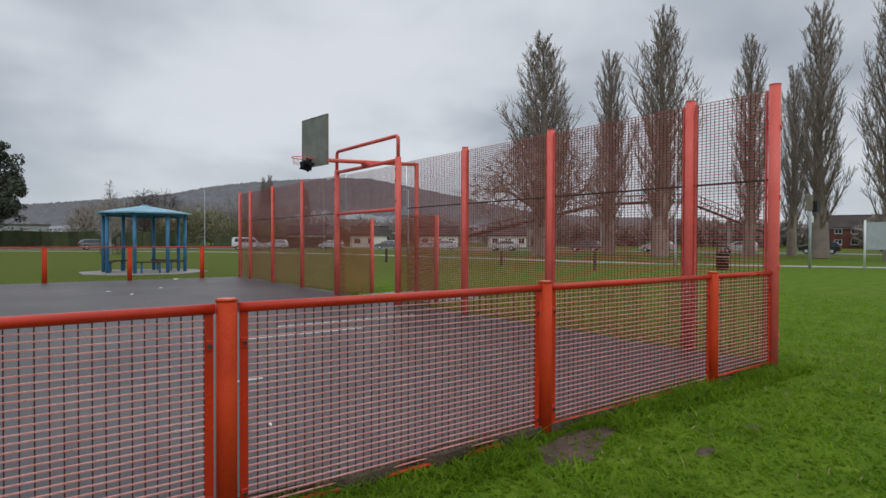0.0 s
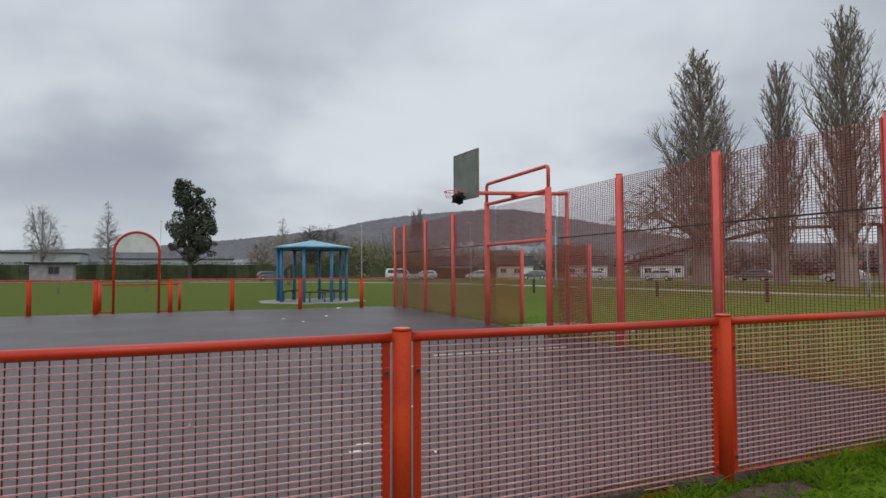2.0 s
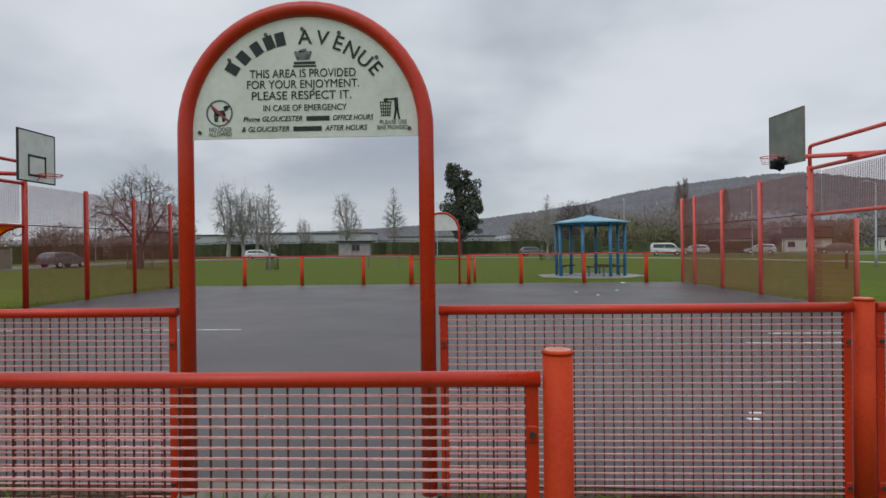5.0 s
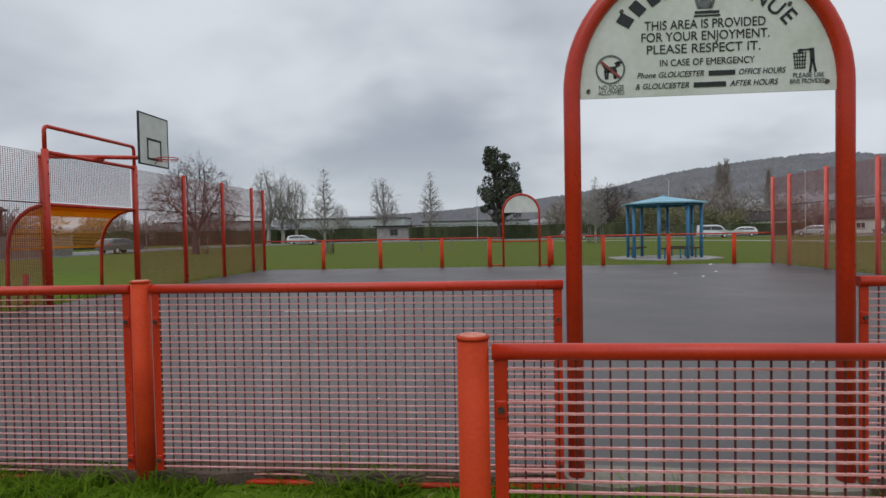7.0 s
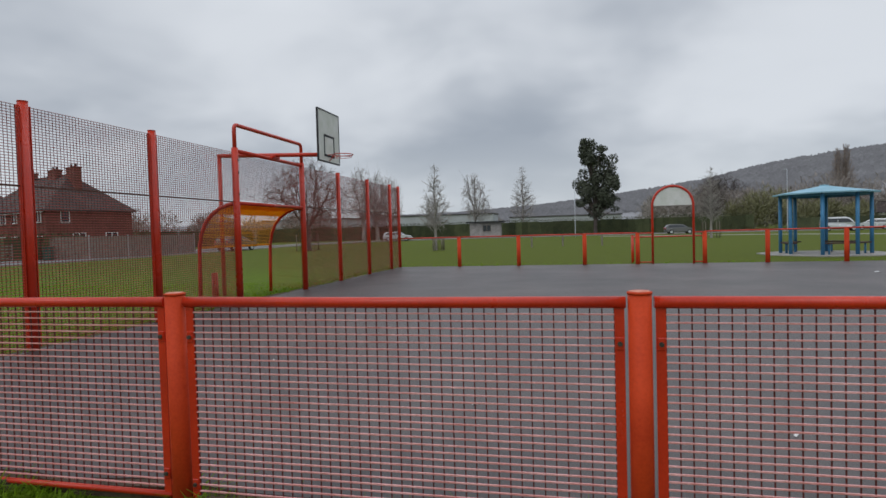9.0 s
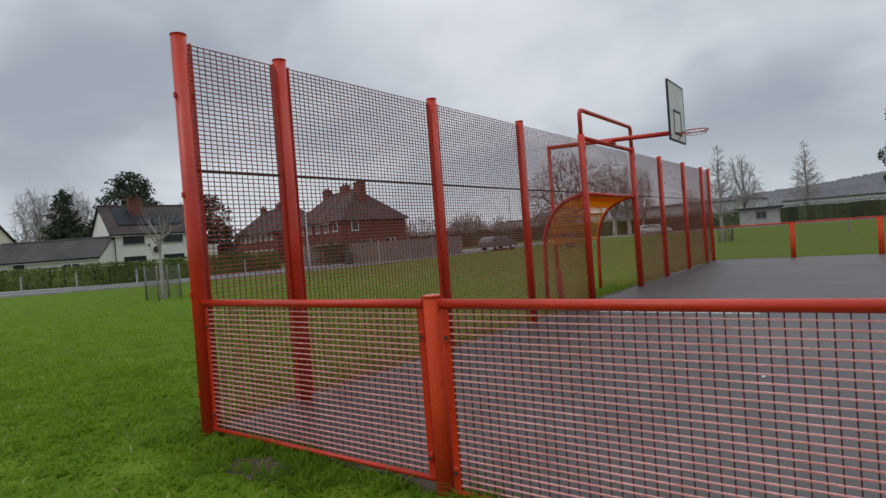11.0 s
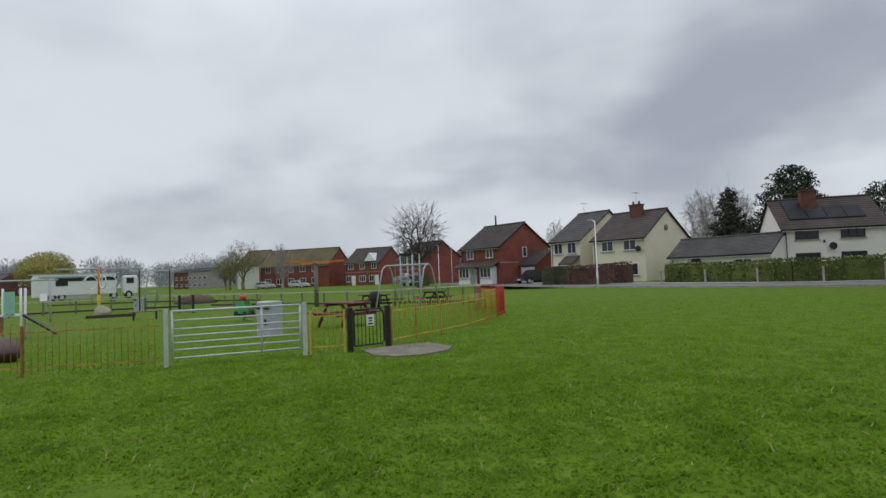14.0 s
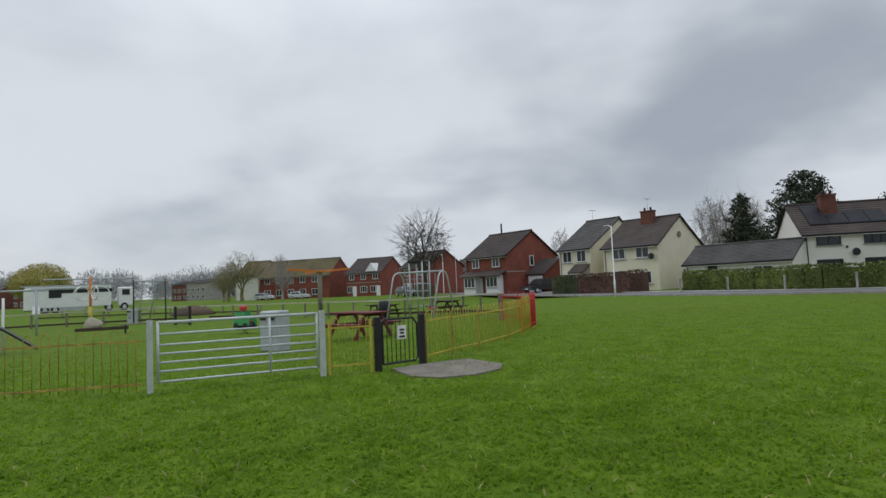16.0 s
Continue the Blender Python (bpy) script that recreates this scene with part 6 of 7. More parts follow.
# brown brick terrace on the corner
for x, y, w, ch in ((-69.5, 49.6, 16.0, ((3.5, 4.2, 1.6), (9.0, 4.2, 1.6), (13.0, 4.2, 1.8))), (-95.5, 58.5, 22.0, ((4, 4.2, 1.6), (12.0, 4.2, 1.6), (18.5, 4.2, 1.6)))):
    tb = house(pose(x, y, 0, 0, 0, -19), w, 8.6, 4.9, 8.6, BRICK2, ROOFTILE, "brown brick terrace with hipped roof and stout chimneys", hip=4.3, chimneys=ch, group="brown terraces")
    for i in range(int(w / 2.6)):
        window(tb, 1.4 + 2.6 * i, 4.0, 1.2, 1.2)
        window(tb, 1.4 + 2.6 * i, 1.4, 1.4, 1.3)
    window(tb, 1.7, 4.0, 0.9, 1.3, side=w, bars_=0)
    window(tb, 3.0, 1.9, 1.3, 0.8, side=w)
    window(tb, 6.3, 1.9, 1.3, 0.8, side=w)
# houses past the main road and under the hill
for i, (x, y, a, w, m_) in enumerate([(148, 49.5, -66, 16, BRICK2), (157, 27, -70, 16, BRICK2), (62, 112, -30, 8, RENDER), (50, 118, -25, 8, RENDER), (76, 106, -35, 9, RENDER), (90, 98, -40, 9, RENDER)]):
    hs = house(pose(x, y, 0, 0, 0, a), w, 8, 4.8 if i < 2 else 2.8, 7.4 if i < 2 else 4.6, m_, ROOFTILE, "brown brick house past the main road" if i < 2 else "small white house below the wooded hill", group="far houses")
    for k in range(int(w / 3)):
        window(hs, 1.5 + 3 * k, 1.4, 1.4, 1.1)
        if i < 2:
            window(hs, 1.5 + 3 * k, 3.8, 1.4, 1.1)
# long sheds far behind the hedge
for x, y, w, h, m_, lab in ((-62, 172, 34, 6.2, GREYCLAD, "long pale glasshouse-like shed behind the hedge"), (-24, 182, 34, 5.0, GREYCLAD, "long grey warehouse behind the hedge"), (-92, 150, 26, 5.5, GREYCLAD, "pale low warehouse behind trees")):
    sh = thing("warehouse", lab, "warehouse", "far sheds", pose(x, y, 0))
    part("wall", Geo().box((w / 2, 6, h / 2), (w, 12, h)), m_, sh)
    part("roof", Geo().box((w / 2, 6, h + 0.15), (w + 0.6, 12.6, 0.3)), ROOFGREY, sh)
    for k in range(int(w / 4)):
        part("panel_joint", Geo().box((2 + k * 4, -0.03, h / 2), (0.18, 0.06, h)), GREYCLAD, sh)
kiosk = thing("kiosk", "small white park kiosk with a flat dark roof", "kiosk", at=pose(-22.6, 101.4, 0, 0, 0, 4))
part("wall", Geo().box((3, 1.8, 1.35), (5.6, 3.6, 2.7)), CONCRETE, kiosk)
part("roof", Geo().box((3, 1.8, 2.82), (6.8, 4.6, 0.25), bevel=0.03), BLACK, kiosk)
window(kiosk, 3.3, 1.7, 1.5, 1.2, frame_mat=GREYWOOD, y=0)
part("plinth", Geo().box((3, 1.8, 0.12), (5.9, 3.9, 0.25)), CONCRETE, kiosk)


# ---- shelter ----
SC = (6.8, 25.2)
solo("shelter_slab", Geo().slab([(SC[0] + 2.6 * math.cos(radians(22.5 + 45 * k)), SC[1] + 2.6 * math.sin(radians(22.5 + 45 * k))) for k in range(8)], -0.05, 0.03), CONCRETE, "pale octagonal concrete slab under the shelter", "slab", kind="structure")
sh = thing("park_shelter", "open octagonal blue park shelter with pale blue roof", "shelter", at=pose(SC[0], SC[1], 0.03))
for k in range(8):
    a = radians(22.5 + 45 * k)
    x, y = 1.64 * math.cos(a), 1.64 * math.sin(a)
    part("column", Geo().tube([(x, y, 0), (x, y, 2.52)], 0.075, 10), BLUE, sh)
    part("roof_beam", Geo().bar((x, y, 2.50), (0, 0, 2.84), 0.07, 0.10), BLUE, sh)
    b = radians(22.5 + 45 * (k + 1))
    R = 1.95
    p, q, top = (R * math.cos(a), R * math.sin(a), 2.56), (R * math.cos(b), R * math.sin(b), 2.56), (0, 0, 2.90)
    lo = lambda v, dz: (v[0], v[1], v[2] - dz)
    part("roof_panel", Geo().add([p, q, top, lo(p, 0.06), lo(q, 0.06), lo(top, 0.06)], [(0, 1, 2), (3, 5, 4), (0, 3, 4, 1), (1, 4, 5, 2), (2, 5, 3, 0)]), ROOFBLUE, sh)
    part("eaves_beam", Geo().bar((x, y, 2.47), (1.64 * math.cos(b), 1.64 * math.sin(b), 2.47), 0.06, 0.12), BLUE, sh)
part("roof_cap", Geo().tube([(0, 0, 2.86), (0, 0, 2.91), (0, 0, 2.93)], [0.2, 0.16, 0.02], 8), ROOFBLUE, sh)
for k in (0, 2, 3, 5, 6):
    a, b = radians(22.5 + 45 * k), radians(22.5 + 45 * (k + 1))
    p, q = (1.5 * math.cos(a), 1.5 * math.sin(a), 0.46), (1.5 * math.cos(b), 1.5 * math.sin(b), 0.46)
    bn = thing("shelter_bench", "dark plank bench between shelter columns", "bench", "shelter benches", pose(SC[0], SC[1], 0.03))
    part("seat", Geo().bar(p, q, 0.30, 0.06), DARKWOOD, bn)
    for f in (0.2, 0.8):
        m_ = [p[i] + (q[i] - p[i]) * f for i in range(3)]
        part("leg", Geo().tube([(m_[0], m_[1], 0), (m_[0], m_[1], 0.44)], 0.04, 6), BLUE, bn)


# ---- vehicles ----
def car(at, body_mat, label, kind="hatch", name="car", group="parked cars"):
    """Length along x (front at +x), 1.8 m wide."""
    c = thing(name, label, kind if kind in ("van",) else "car", group, at)
    L = {"hatch": 4.2, "estate": 4.6, "van": 4.4, "suv": 4.5}[kind]
    H = {"hatch": 1.48, "estate": 1.50, "van": 1.82, "suv": 1.70}[kind]
    if kind == "van":
        prof = [(-L / 2, 0.35), (-L / 2, 0.95), (-L / 2 + 0.08, H - 0.12), (-L / 2 + 0.3, H), (0.55, H), (0.95, H - 0.15), (1.45, 1.08), (2.0, 0.95), (L / 2, 0.75), (L / 2, 0.35)]
        glass = [(-L / 2 + 0.35, 1.12), (-L / 2 + 0.40, H - 0.2), (0.55, H - 0.2), (0.85, H - 0.28), (1.28, 1.12)]
    else:
        prof = [(-L / 2, 0.35), (-L / 2, 0.8), (-L / 2 + 0.05, 1.0), (-L / 2 + (0.35 if kind != "estate" else 0.2), H - 0.12), (-L / 2 + 0.8, H - 0.02), (-0.2, H), (0.35, H - 0.08), (1.05, 0.98), (1.75, 0.86), (L / 2 - 0.05, 0.72), (L / 2, 0.35)]
        glass = [(-L / 2 + 0.35, 1.0), (-L / 2 + 0.55, H - 0.16), (-0.2, H - 0.09), (0.28, H - 0.16), (0.92, 1.0)]
    n = len(prof)
    g = Geo()
    tuck = lambda z: 0.90 if z < 1.02 else 0.90 - 0.22 * (z - 1.02) / (H - 1.0)
    vs = [(x, -tuck(z), z) for x, z in prof] + [(x, tuck(z), z) for x, z in prof]
    g.add(vs, [tuple(range(n)), tuple(range(2 * n - 1, n - 1, -1))] + [(i, i + n, (i + 1) % n + n, (i + 1) % n) for i in range(n)])
    body = part("body", g, body_mat, c)
    m = len(glass)
    for s in (-1, 1):
        w = Geo()
        w.add([(x, s * (tuck(z) + 0.008), z) for x, z in glass] + [(x, s * (tuck(z) - 0.03), z) for x, z in glass], [tuple(range(m)) if s < 0 else tuple(range(m - 1, -1, -1))] + [(i, (i + 1) % m, (i + 1) % m + m, i + m) for i in range(m)])
        part("side_window", w, GLASS, body)
        part("pillar", Geo().box((-0.35, s * (tuck(1.2) + 0.0), 1.2), (0.07, 0.06, 0.42)), body_mat, body)
    a, b = (prof[6], prof[5]) if kind == "van" else (prof[7], prof[6])
    ws = Geo().add([(a[0] - 0.04, -0.74, a[1] + 0.05), (a[0] - 0.04, 0.74, a[1] + 0.05), (b[0] + 0.06, 0.62, b[1] - 0.03), (b[0] + 0.06, -0.62, b[1] - 0.03), (a[0] + 0.02, -0.74, a[1] + 0.07), (a[0] + 0.02, 0.74, a[1] + 0.07), (b[0] + 0.10, 0.62, b[1] - 0.0), (b[0] + 0.10, -0.62, b[1] - 0.0)], [(4, 5, 6, 7), (0, 3, 2, 1), (0, 1, 5, 4), (1, 2, 6, 5), (2, 3, 7, 6), (3, 0, 4, 7)])
    part("windscreen", ws, GLASS, body)
    for x in (-L / 2 + 0.8, L / 2 - 0.85):
        for s in (-1, 1):
            w = part("wheel", Geo().tube([(x, s * 0.72, 0.32), (x, s * 0.93, 0.32)], 0.32, 16), RUBBER, c)
            part("rim", Geo().tube([(x, s * 0.90, 0.32), (x, s * 0.945, 0.32)], 0.20, 10), GALV, w)
    for s in (-1, 1):
        part("headlight", Geo().box((L / 2 - 0.04, s * 0.66, 0.70), (0.12, 0.36, 0.14), bevel=0.02), GLASS, c)
        part("tail_light", Geo().box((-L / 2 + 0.02, s * 0.76, 0.88), (0.08, 0.16, 0.28)), REDP, c)
    part("number_plate", Geo().box((L / 2 + 0.005, 0, 0.5), (0.02, 0.5, 0.11)), WHITE2, c)
    return c


car(pose(-31.6, 87.1, 0.01, 0, 0, 10), SILVER, "silver estate car parked by the far road", "estate")
car(pose(29.7, 82.0, 0.01, 0, 0, -14), SILVER, "white van with side windows on the far road", "van", "van")
car(pose(-37.5, 50.5, 0.01, 0, 0, 80), GREYCAR, "grey hatchback on the estate road", "hatch")
car(pose(11.5, 90.0, 0.01, 0, 0, 2), GREYCAR, "dark grey car beyond the shelter", "hatch")
car(pose(-82.3, 2.6, 0.01, 0, 0, -50), DARKCAR, "black off-road car in a driveway", "suv")
car(pose(-98, -15.6, 0.01, 0, 0, 30), GREYCAR, "grey car parked before brick houses", "hatch")
car(pose(-128, -41, 0.01, 0, 0, 70), SILVER, "silver car parked before distant houses", "hatch")
car(pose(-130, -49, 0.01, 0, 0, 70), SILVER, "white car parked before distant houses", "hatch")
for x, y, a, m_, lab in ((70.0, 41.5, 112, SILVER, "white car on the main road"), (74.7, 33.0, 110, SILVER, "white hatchback on the main road"), (79.8, 26.0, 105, DARKCAR, "dark blue car on the main road"), (66, 50, 118, GREYCAR, "dark car on the main road"), (60, 60, 122, SILVER, "silver car on the main road"), (84, 19, 104, DARKCAR, "dark car on the main road"),
                         (44, 84, 150, SILVER, "silver car near the junction"), (51, 78, 148, GREYCAR, "grey car near the junction"), (36, 88, 160, SILVER, "white car near the junction"), (57, 71, 140, SILVER, "pale car near the junction")):
    car(pose(x, y, 0.01, 0, 0, a), m_, lab)

# articulated exhibition lorry beyond the play area
lo = thing("lorry", "long white exhibition lorry with dark side windows", "lorry", at=on_ground(LORRY[0], LORRY[1], -54) @ Matrix.Diagonal((0.86, 0.92, 1.02, 1)))
part("trailer", Geo().box((0.5, 0, 2.0), (10.4, 2.5, 2.6), bevel=0.05), WHITE2, lo)
for s_ in (-1, 1):
    part("side_window", Geo().box((-1.0, s_ * 1.26, 2.62), (7.6, 0.06, 0.42)), GLASS, lo)
    part("side_window", Geo().box((2.2, s_ * 1.265, 2.35), (1.5, 0.06, 0.95)), GLASS, lo)
    part("awning_rail", Geo().box((0.3, s_ * 1.30, 2.98), (9.4, 0.14, 0.20), bevel=0.03), PALEMETAL, lo)
part("tail_pod", Geo().box((5.3, 0, 1.75), (1.1, 2.7, 2.5), bevel=0.05), WHITE2, lo)
part("tail_step", Geo().bar((4.4, 1.7, 0.1), (4.4, 1.3, 1.0), 0.9, 0.06), WHITE2, lo)
part("roof_rim", Geo().box((0.5, 0, 3.32), (11.4, 2.6, 0.12)), PALEMETAL, lo)
cab = part("cab", Geo().box((-6.6, 0, 1.75), (2.0, 2.4, 2.4), bevel=0.12), WHITE2, lo)
part("cab_window", Geo().box((-6.6, 1.21, 2.3), (1.0, 0.05, 0.7)), GLASS, cab)
part("cab_window", Geo().box((-6.6, -1.21, 2.3), (1.0, 0.05, 0.7)), GLASS, cab)
part("skirt", Geo().box((1.4, 0, 0.55), (5.5, 2.4, 0.55)), PALEMETAL, lo)
for x in (-6.4, -4.4, 2.2, 3.4):
    for s in (-1, 1):
        w = part("wheel", Geo().tube([(x, s * 0.9, 0.5), (x, s * 1.24, 0.5)], 0.5, 14), RUBBER, lo)
        part("rim", Geo().tube([(x, s * 1.2, 0.5), (x, s * 1.26, 0.5)], 0.26, 8), GALV, w)


# ---- street furniture ----
def lamp_post(x, y, h, turn, material, label, head=True):
    l = thing("street_lamp", label, "street lamp", "street lamps", pose(x, y, 0, 0, 0, turn))
    part("pole", Geo().tube([(0, 0, -0.1), (0, 0, 1.2), (0, 0, 1.25), (0, 0, h)], [0.075, 0.075, 0.045, 0.035], 8), material, l)
    part("bracket", Geo().tube([(0, 0, h - 0.1), (0.15, 0, h), (0.5, 0, h + 0.08)], 0.03, 6), material, l)
    part("lantern", Geo().box((0.62, 0, h + 0.08), (0.5, 0.2, 0.11), bevel=0.03), PALEMETAL, l)
    return l


lamp_post(-54.3, 5.0, 5.1, 200, WHITE2, "white concrete street lamp by the kerb")
lamp_post(-39.4, 26.25, 5.1, 200, PALEMETAL, "pale street lamp beside the corner")
lamp_post(34.4, 16.8, 7.6, 30, PALEMETAL, "pale steel street lamp beside the path")
lamp_post(-3.7, 86.5, 8.4, 90, PALEMETAL, "tall street lamp on the far road")
lamp_post(24.5, 85, 8.5, 90, PALEMETAL, "tall street lamp near the junction")
lamp_post(38, 74, 8.5, 120, PALEMETAL, "tall street lamp near the junction")
lamp_post(26.0, 33.5, 5.2, 120, PALEMETAL, "pale lamp pole beside the path")
lamp_post(-98, -8, 5.6, 200, PALEMETAL, "street lamp before brick houses")
lamp_post(-91, -9.5, 5.6, 200, WHITE2, "street lamp before brick houses")
lamp_post(-44.5, 66, 6.5, 250, GREYWOOD, "dark pole beside the estate road")
bin_ = thing("litter_bin", "black round litter bin with lettered bands by the path", "litter bin", at=pose(31.4, 12.3, 0))
part("drum", Geo().tube([(0, 0, 0), (0, 0, 0.85), (0, 0, 0.88)], [0.30, 0.31, 0.33], 16), BLACK, bin_)
part("canopy", Geo().tube([(0, 0, 1.12), (0, 0, 1.2), (0, 0, 1.24)], [0.34, 0.33, 0.15], 16), BLACK, bin_)
for k in range(4):
    a = radians(45 + 90 * k)
    part("canopy_post", Geo().tube([(0.28 * math.cos(a), 0.28 * math.sin(a), 0.86), (0.28 * math.cos(a), 0.28 * math.sin(a), 1.13)], 0.025, 6), BLACK, bin_)
part("gold_band", Geo().tube([(0, 0, 0.62), (0, 0, 0.66)], 0.315, 16), PALEMETAL, bin_)
sp = thing("crossing_signal", "grey pole with a dark signal box, seen from behind", "signal pole", at=pose(36.7, 10.3, 0))
part("pole", Geo().tube([(0, 0, 0), (0, 0, 3.6)], 0.07, 10), PALEMETAL, sp)
part("signal_box", Geo().box((0.0, 0.05, 3.55), (0.30, 0.28, 0.85), bevel=0.03), GREYWOOD, sp)
part("signal_hood", Geo().box((0.24, -0.14, 3.35), (0.28, 0.3, 0.6), bevel=0.03), BLACK, sp)
part("plate", Geo().box((0.0, -0.1, 2.65), (0.26, 0.03, 0.35)), WHITE2, sp)
nb = thing("notice_board", "white-framed metal notice panel beside the path", "notice board", at=pose(37.6, 7.1, 0, 0, 0, -60))
for x in (-0.95, 0.95):
    part("post", Geo().tube([(x, 0, 0), (x, 0, 2.55)], 0.05, 8), WHITE2, nb)
part("panel", Geo().box((0, 0, 1.75), (1.85, 0.04, 1.4)), PALEMETAL, nb)
for x, y, lab in ((-6.9, 42, 1), (-4.6, 43, 1), (-1.7, 42.5, 1), (24.5, 21.5, 2), (22.0, 30.0, 2), (25.4, 15.6, 2)):
    solo("bollard", Geo().box((x, y, 0.42), (0.13, 0.13, 0.95), bevel=0.02), GREYWOOD if lab == 1 else DARKWOOD, "short timber bollard set in the grass", "bollard", "bollards")


def tree_guard(x, y, r, h, material, label):
    t = thing("tree_guard", label, "tree guard", "tree guards", pose(x, y, 0))
    for k in range(4):
        a = radians(45 + 90 * k)
        part("stake", Geo().tube([(r * math.cos(a), r * math.sin(a), -0.1), (r * math.cos(a), r * math.sin(a), h + 0.05)], 0.035, 6), GREYWOOD, t)
    g = Geo()
    for i in range(14):
        z = 0.08 + (h - 0.1) * i / 13
        g.tube([(r * math.cos(a), r * math.sin(a), z) for a in [2 * math.pi * k / 16 for k in range(17)]], 0.004, 3, caps=False)
    for k in range(40):
        a = 2 * math.pi * k / 40
        g.tube([(r * math.cos(a), r * math.sin(a), 0.05), (r * math.cos(a), r * math.sin(a), h)], 0.004, 3)
    part("wire_sleeve", g, material, t)["kind"] = "stuff"


tree_guard(-27.9, 9.0, 0.62, 1.25, mat("dull_green_wire", (0.15, 0.17, 0.14), 0.6, vary=0.3, scale=6, bump=0), "galvanised mesh tree guard on timber stakes")
tree_guard(-13.5, 39.0, 0.45, 0.95, DARKWOOD, "dark mesh tree guard round a young tree")
tree_guard(-27.0, 45.2, 1.0, 1.4, DARKWOOD, "dark mesh tree guard round the spreading tree")
tree_guard(9.6, 60.0, 0.9, 1.6, DARKWOOD, "dark mesh tree guard round a thin tree")

# grey panel fence and gate on the corner
gf = thing("garden_fence", "grey timber panel garden fence with concrete posts", "fence")
cfp = [(-46.0, 31.5), (-43.2, 33.4), (-40.9, 35.6), (-39.6, 38.2), (-39.2, 41.2), (-39.4, 44.2), (-40.0, 47.2)]
for (ax, ay), (bx, by) in zip(cfp, cfp[1:]):
    a = math.atan2(by - ay, bx - ax)
    L = math.hypot(bx - ax, by - ay)
    n = int(L / 0.16)
    for i in range(n):
        f = (i + 0.5) / n
        part("board", Geo().box((ax + (bx - ax) * f, ay + (by - ay) * f, 0.88 + 0.01 * (i % 2)), (L / n * 0.94, 0.03 + 0.012 * (i % 2), 1.75), a), GREYWOOD, gf)
for x, y in cfp:
    part("post", Geo().box((x, y, 0.92), (0.12, 0.12, 1.9)), CONCRETE, gf)
wg = thing("farm_gate", "small brown timber five-bar garden gate", "gate", at=pose(-43.9, 30.2, 0.05, 0, 0, 65))
for i in range(5):
    part("bar", Geo().box((0, 0, 0.25 + 0.22 * i), (2.4, 0.04, 0.08)), GREYWOOD, wg)
for x in (-1.2, 1.2):
    part("stile", Geo().box((x, 0, 0.65), (0.09, 0.06, 1.3)), GREYWOOD, wg)
hedge_posts = [(-57.2, 10.6), (-54.2, 12.9), (-51.0, 15.2), (-48.2, 18.0), (-46.0, 21.0), (-44.6, 24.4)]
for x, y in hedge_posts:
    solo("fence_post", Geo().box((x, y, 0.5), (0.10, 0.10, 1.15), 0.6), CONCRETE, "pale concrete post before the garden hedge", "post", "hedge posts")
solo("wheelie_bin", Geo().box((-42.3, 33.2, 0.55), (0.55, 0.6, 1.05), 0.5, 0.04), mat("dark_green_plastic", (0.02, 0.07, 0.05), 0.5, vary=0.2, bump=0), "dark green wheeled bin beside the grey fence", "bin")

# footbridge ramp beyond the poplars
fbg = thing("footbridge", "dark steel footbridge with long sloping ramps", "footbridge")
ramp = [((70.5, 82, 2.2), (80.8, 58.7, 7.6)), ((80.8, 58.7, 7.6), (84.6, 46.0, 7.4)), ((84.6, 46.0, 7.4), (88.5, 36.0, 2.6))]
for a, b in ramp:
    part("deck", Geo().bar(a, b, 1.8, 0.35), RUST, fbg)
    for s in (-0.9, 0.9):
        up = lambda p, z: (p[0], p[1] + s, p[2] + z)
        part("handrail", Geo().bar(up(a, 1.2), up(b, 1.2), 0.08, 0.10), RUST, fbg)
        n = 22
        for i in range(n):
            p = [a[k] + (b[k] - a[k]) * (i + 0.5) / n for k in range(3)]
            part("baluster", Geo().bar(up(p, 0.1), up(p, 1.2), 0.06, 0.06), RUST, fbg)
for x, y, z in ((75.5, 70.5, 4.7), (80.8, 58.7, 7.4), (84.6, 46.0, 7.2), (86.8, 40.5, 4.6)):
    part("pier", Geo().box((x, y, z / 2), (0.5, 0.5, z)), CONCRETE, fbg)


# ---- play area ----
def bow_fence(pts, label, mats, h=0.86, end_post=True):
    f = thing("bow_top_fence", label, "fence", "play area fences")
    for (ax, ay), (bx, by) in zip(pts, pts[1:]):
        a, b = Vector((ax, ay, 0)), Vector((bx, by, 0))
        L = (b - a).length
        n = max(2, round(L / 0.105))
        n += n % 2
        for z in (0.12, h - 0.16):
            part("rail", Geo().bar((ax, ay, z), (bx, by, z), 0.010, 0.026), mats[0], f)
        for i in range(n // 2):
            p, q = a.lerp(b, (2 * i + 0.3) / n), a.lerp(b, (2 * i + 1.3) / n)
            m = (p + q) / 2
            g = Geo().tube([(p.x, p.y, 0.04), (p.x, p.y, h - 0.05), (p.x * 0.75 + q.x * 0.25, p.y * 0.75 + q.y * 0.25, h - 0.012), (m.x, m.y, h), (p.x * 0.25 + q.x * 0.75, p.y * 0.25 + q.y * 0.75, h - 0.012), (q.x, q.y, h - 0.05), (q.x, q.y, 0.04)], 0.0062, 5)
            part("hoop", g, mats[1], f)
        part("post", Geo().box((ax, ay, h / 2 - 0.05), (0.034, 0.034, h)), mats[2], f)
    x, y = pts[-1]
    if end_post:
        part("post", Geo().box((x, y, h / 2 - 0.05), (0.036, 0.036, h)), mats[2], f)


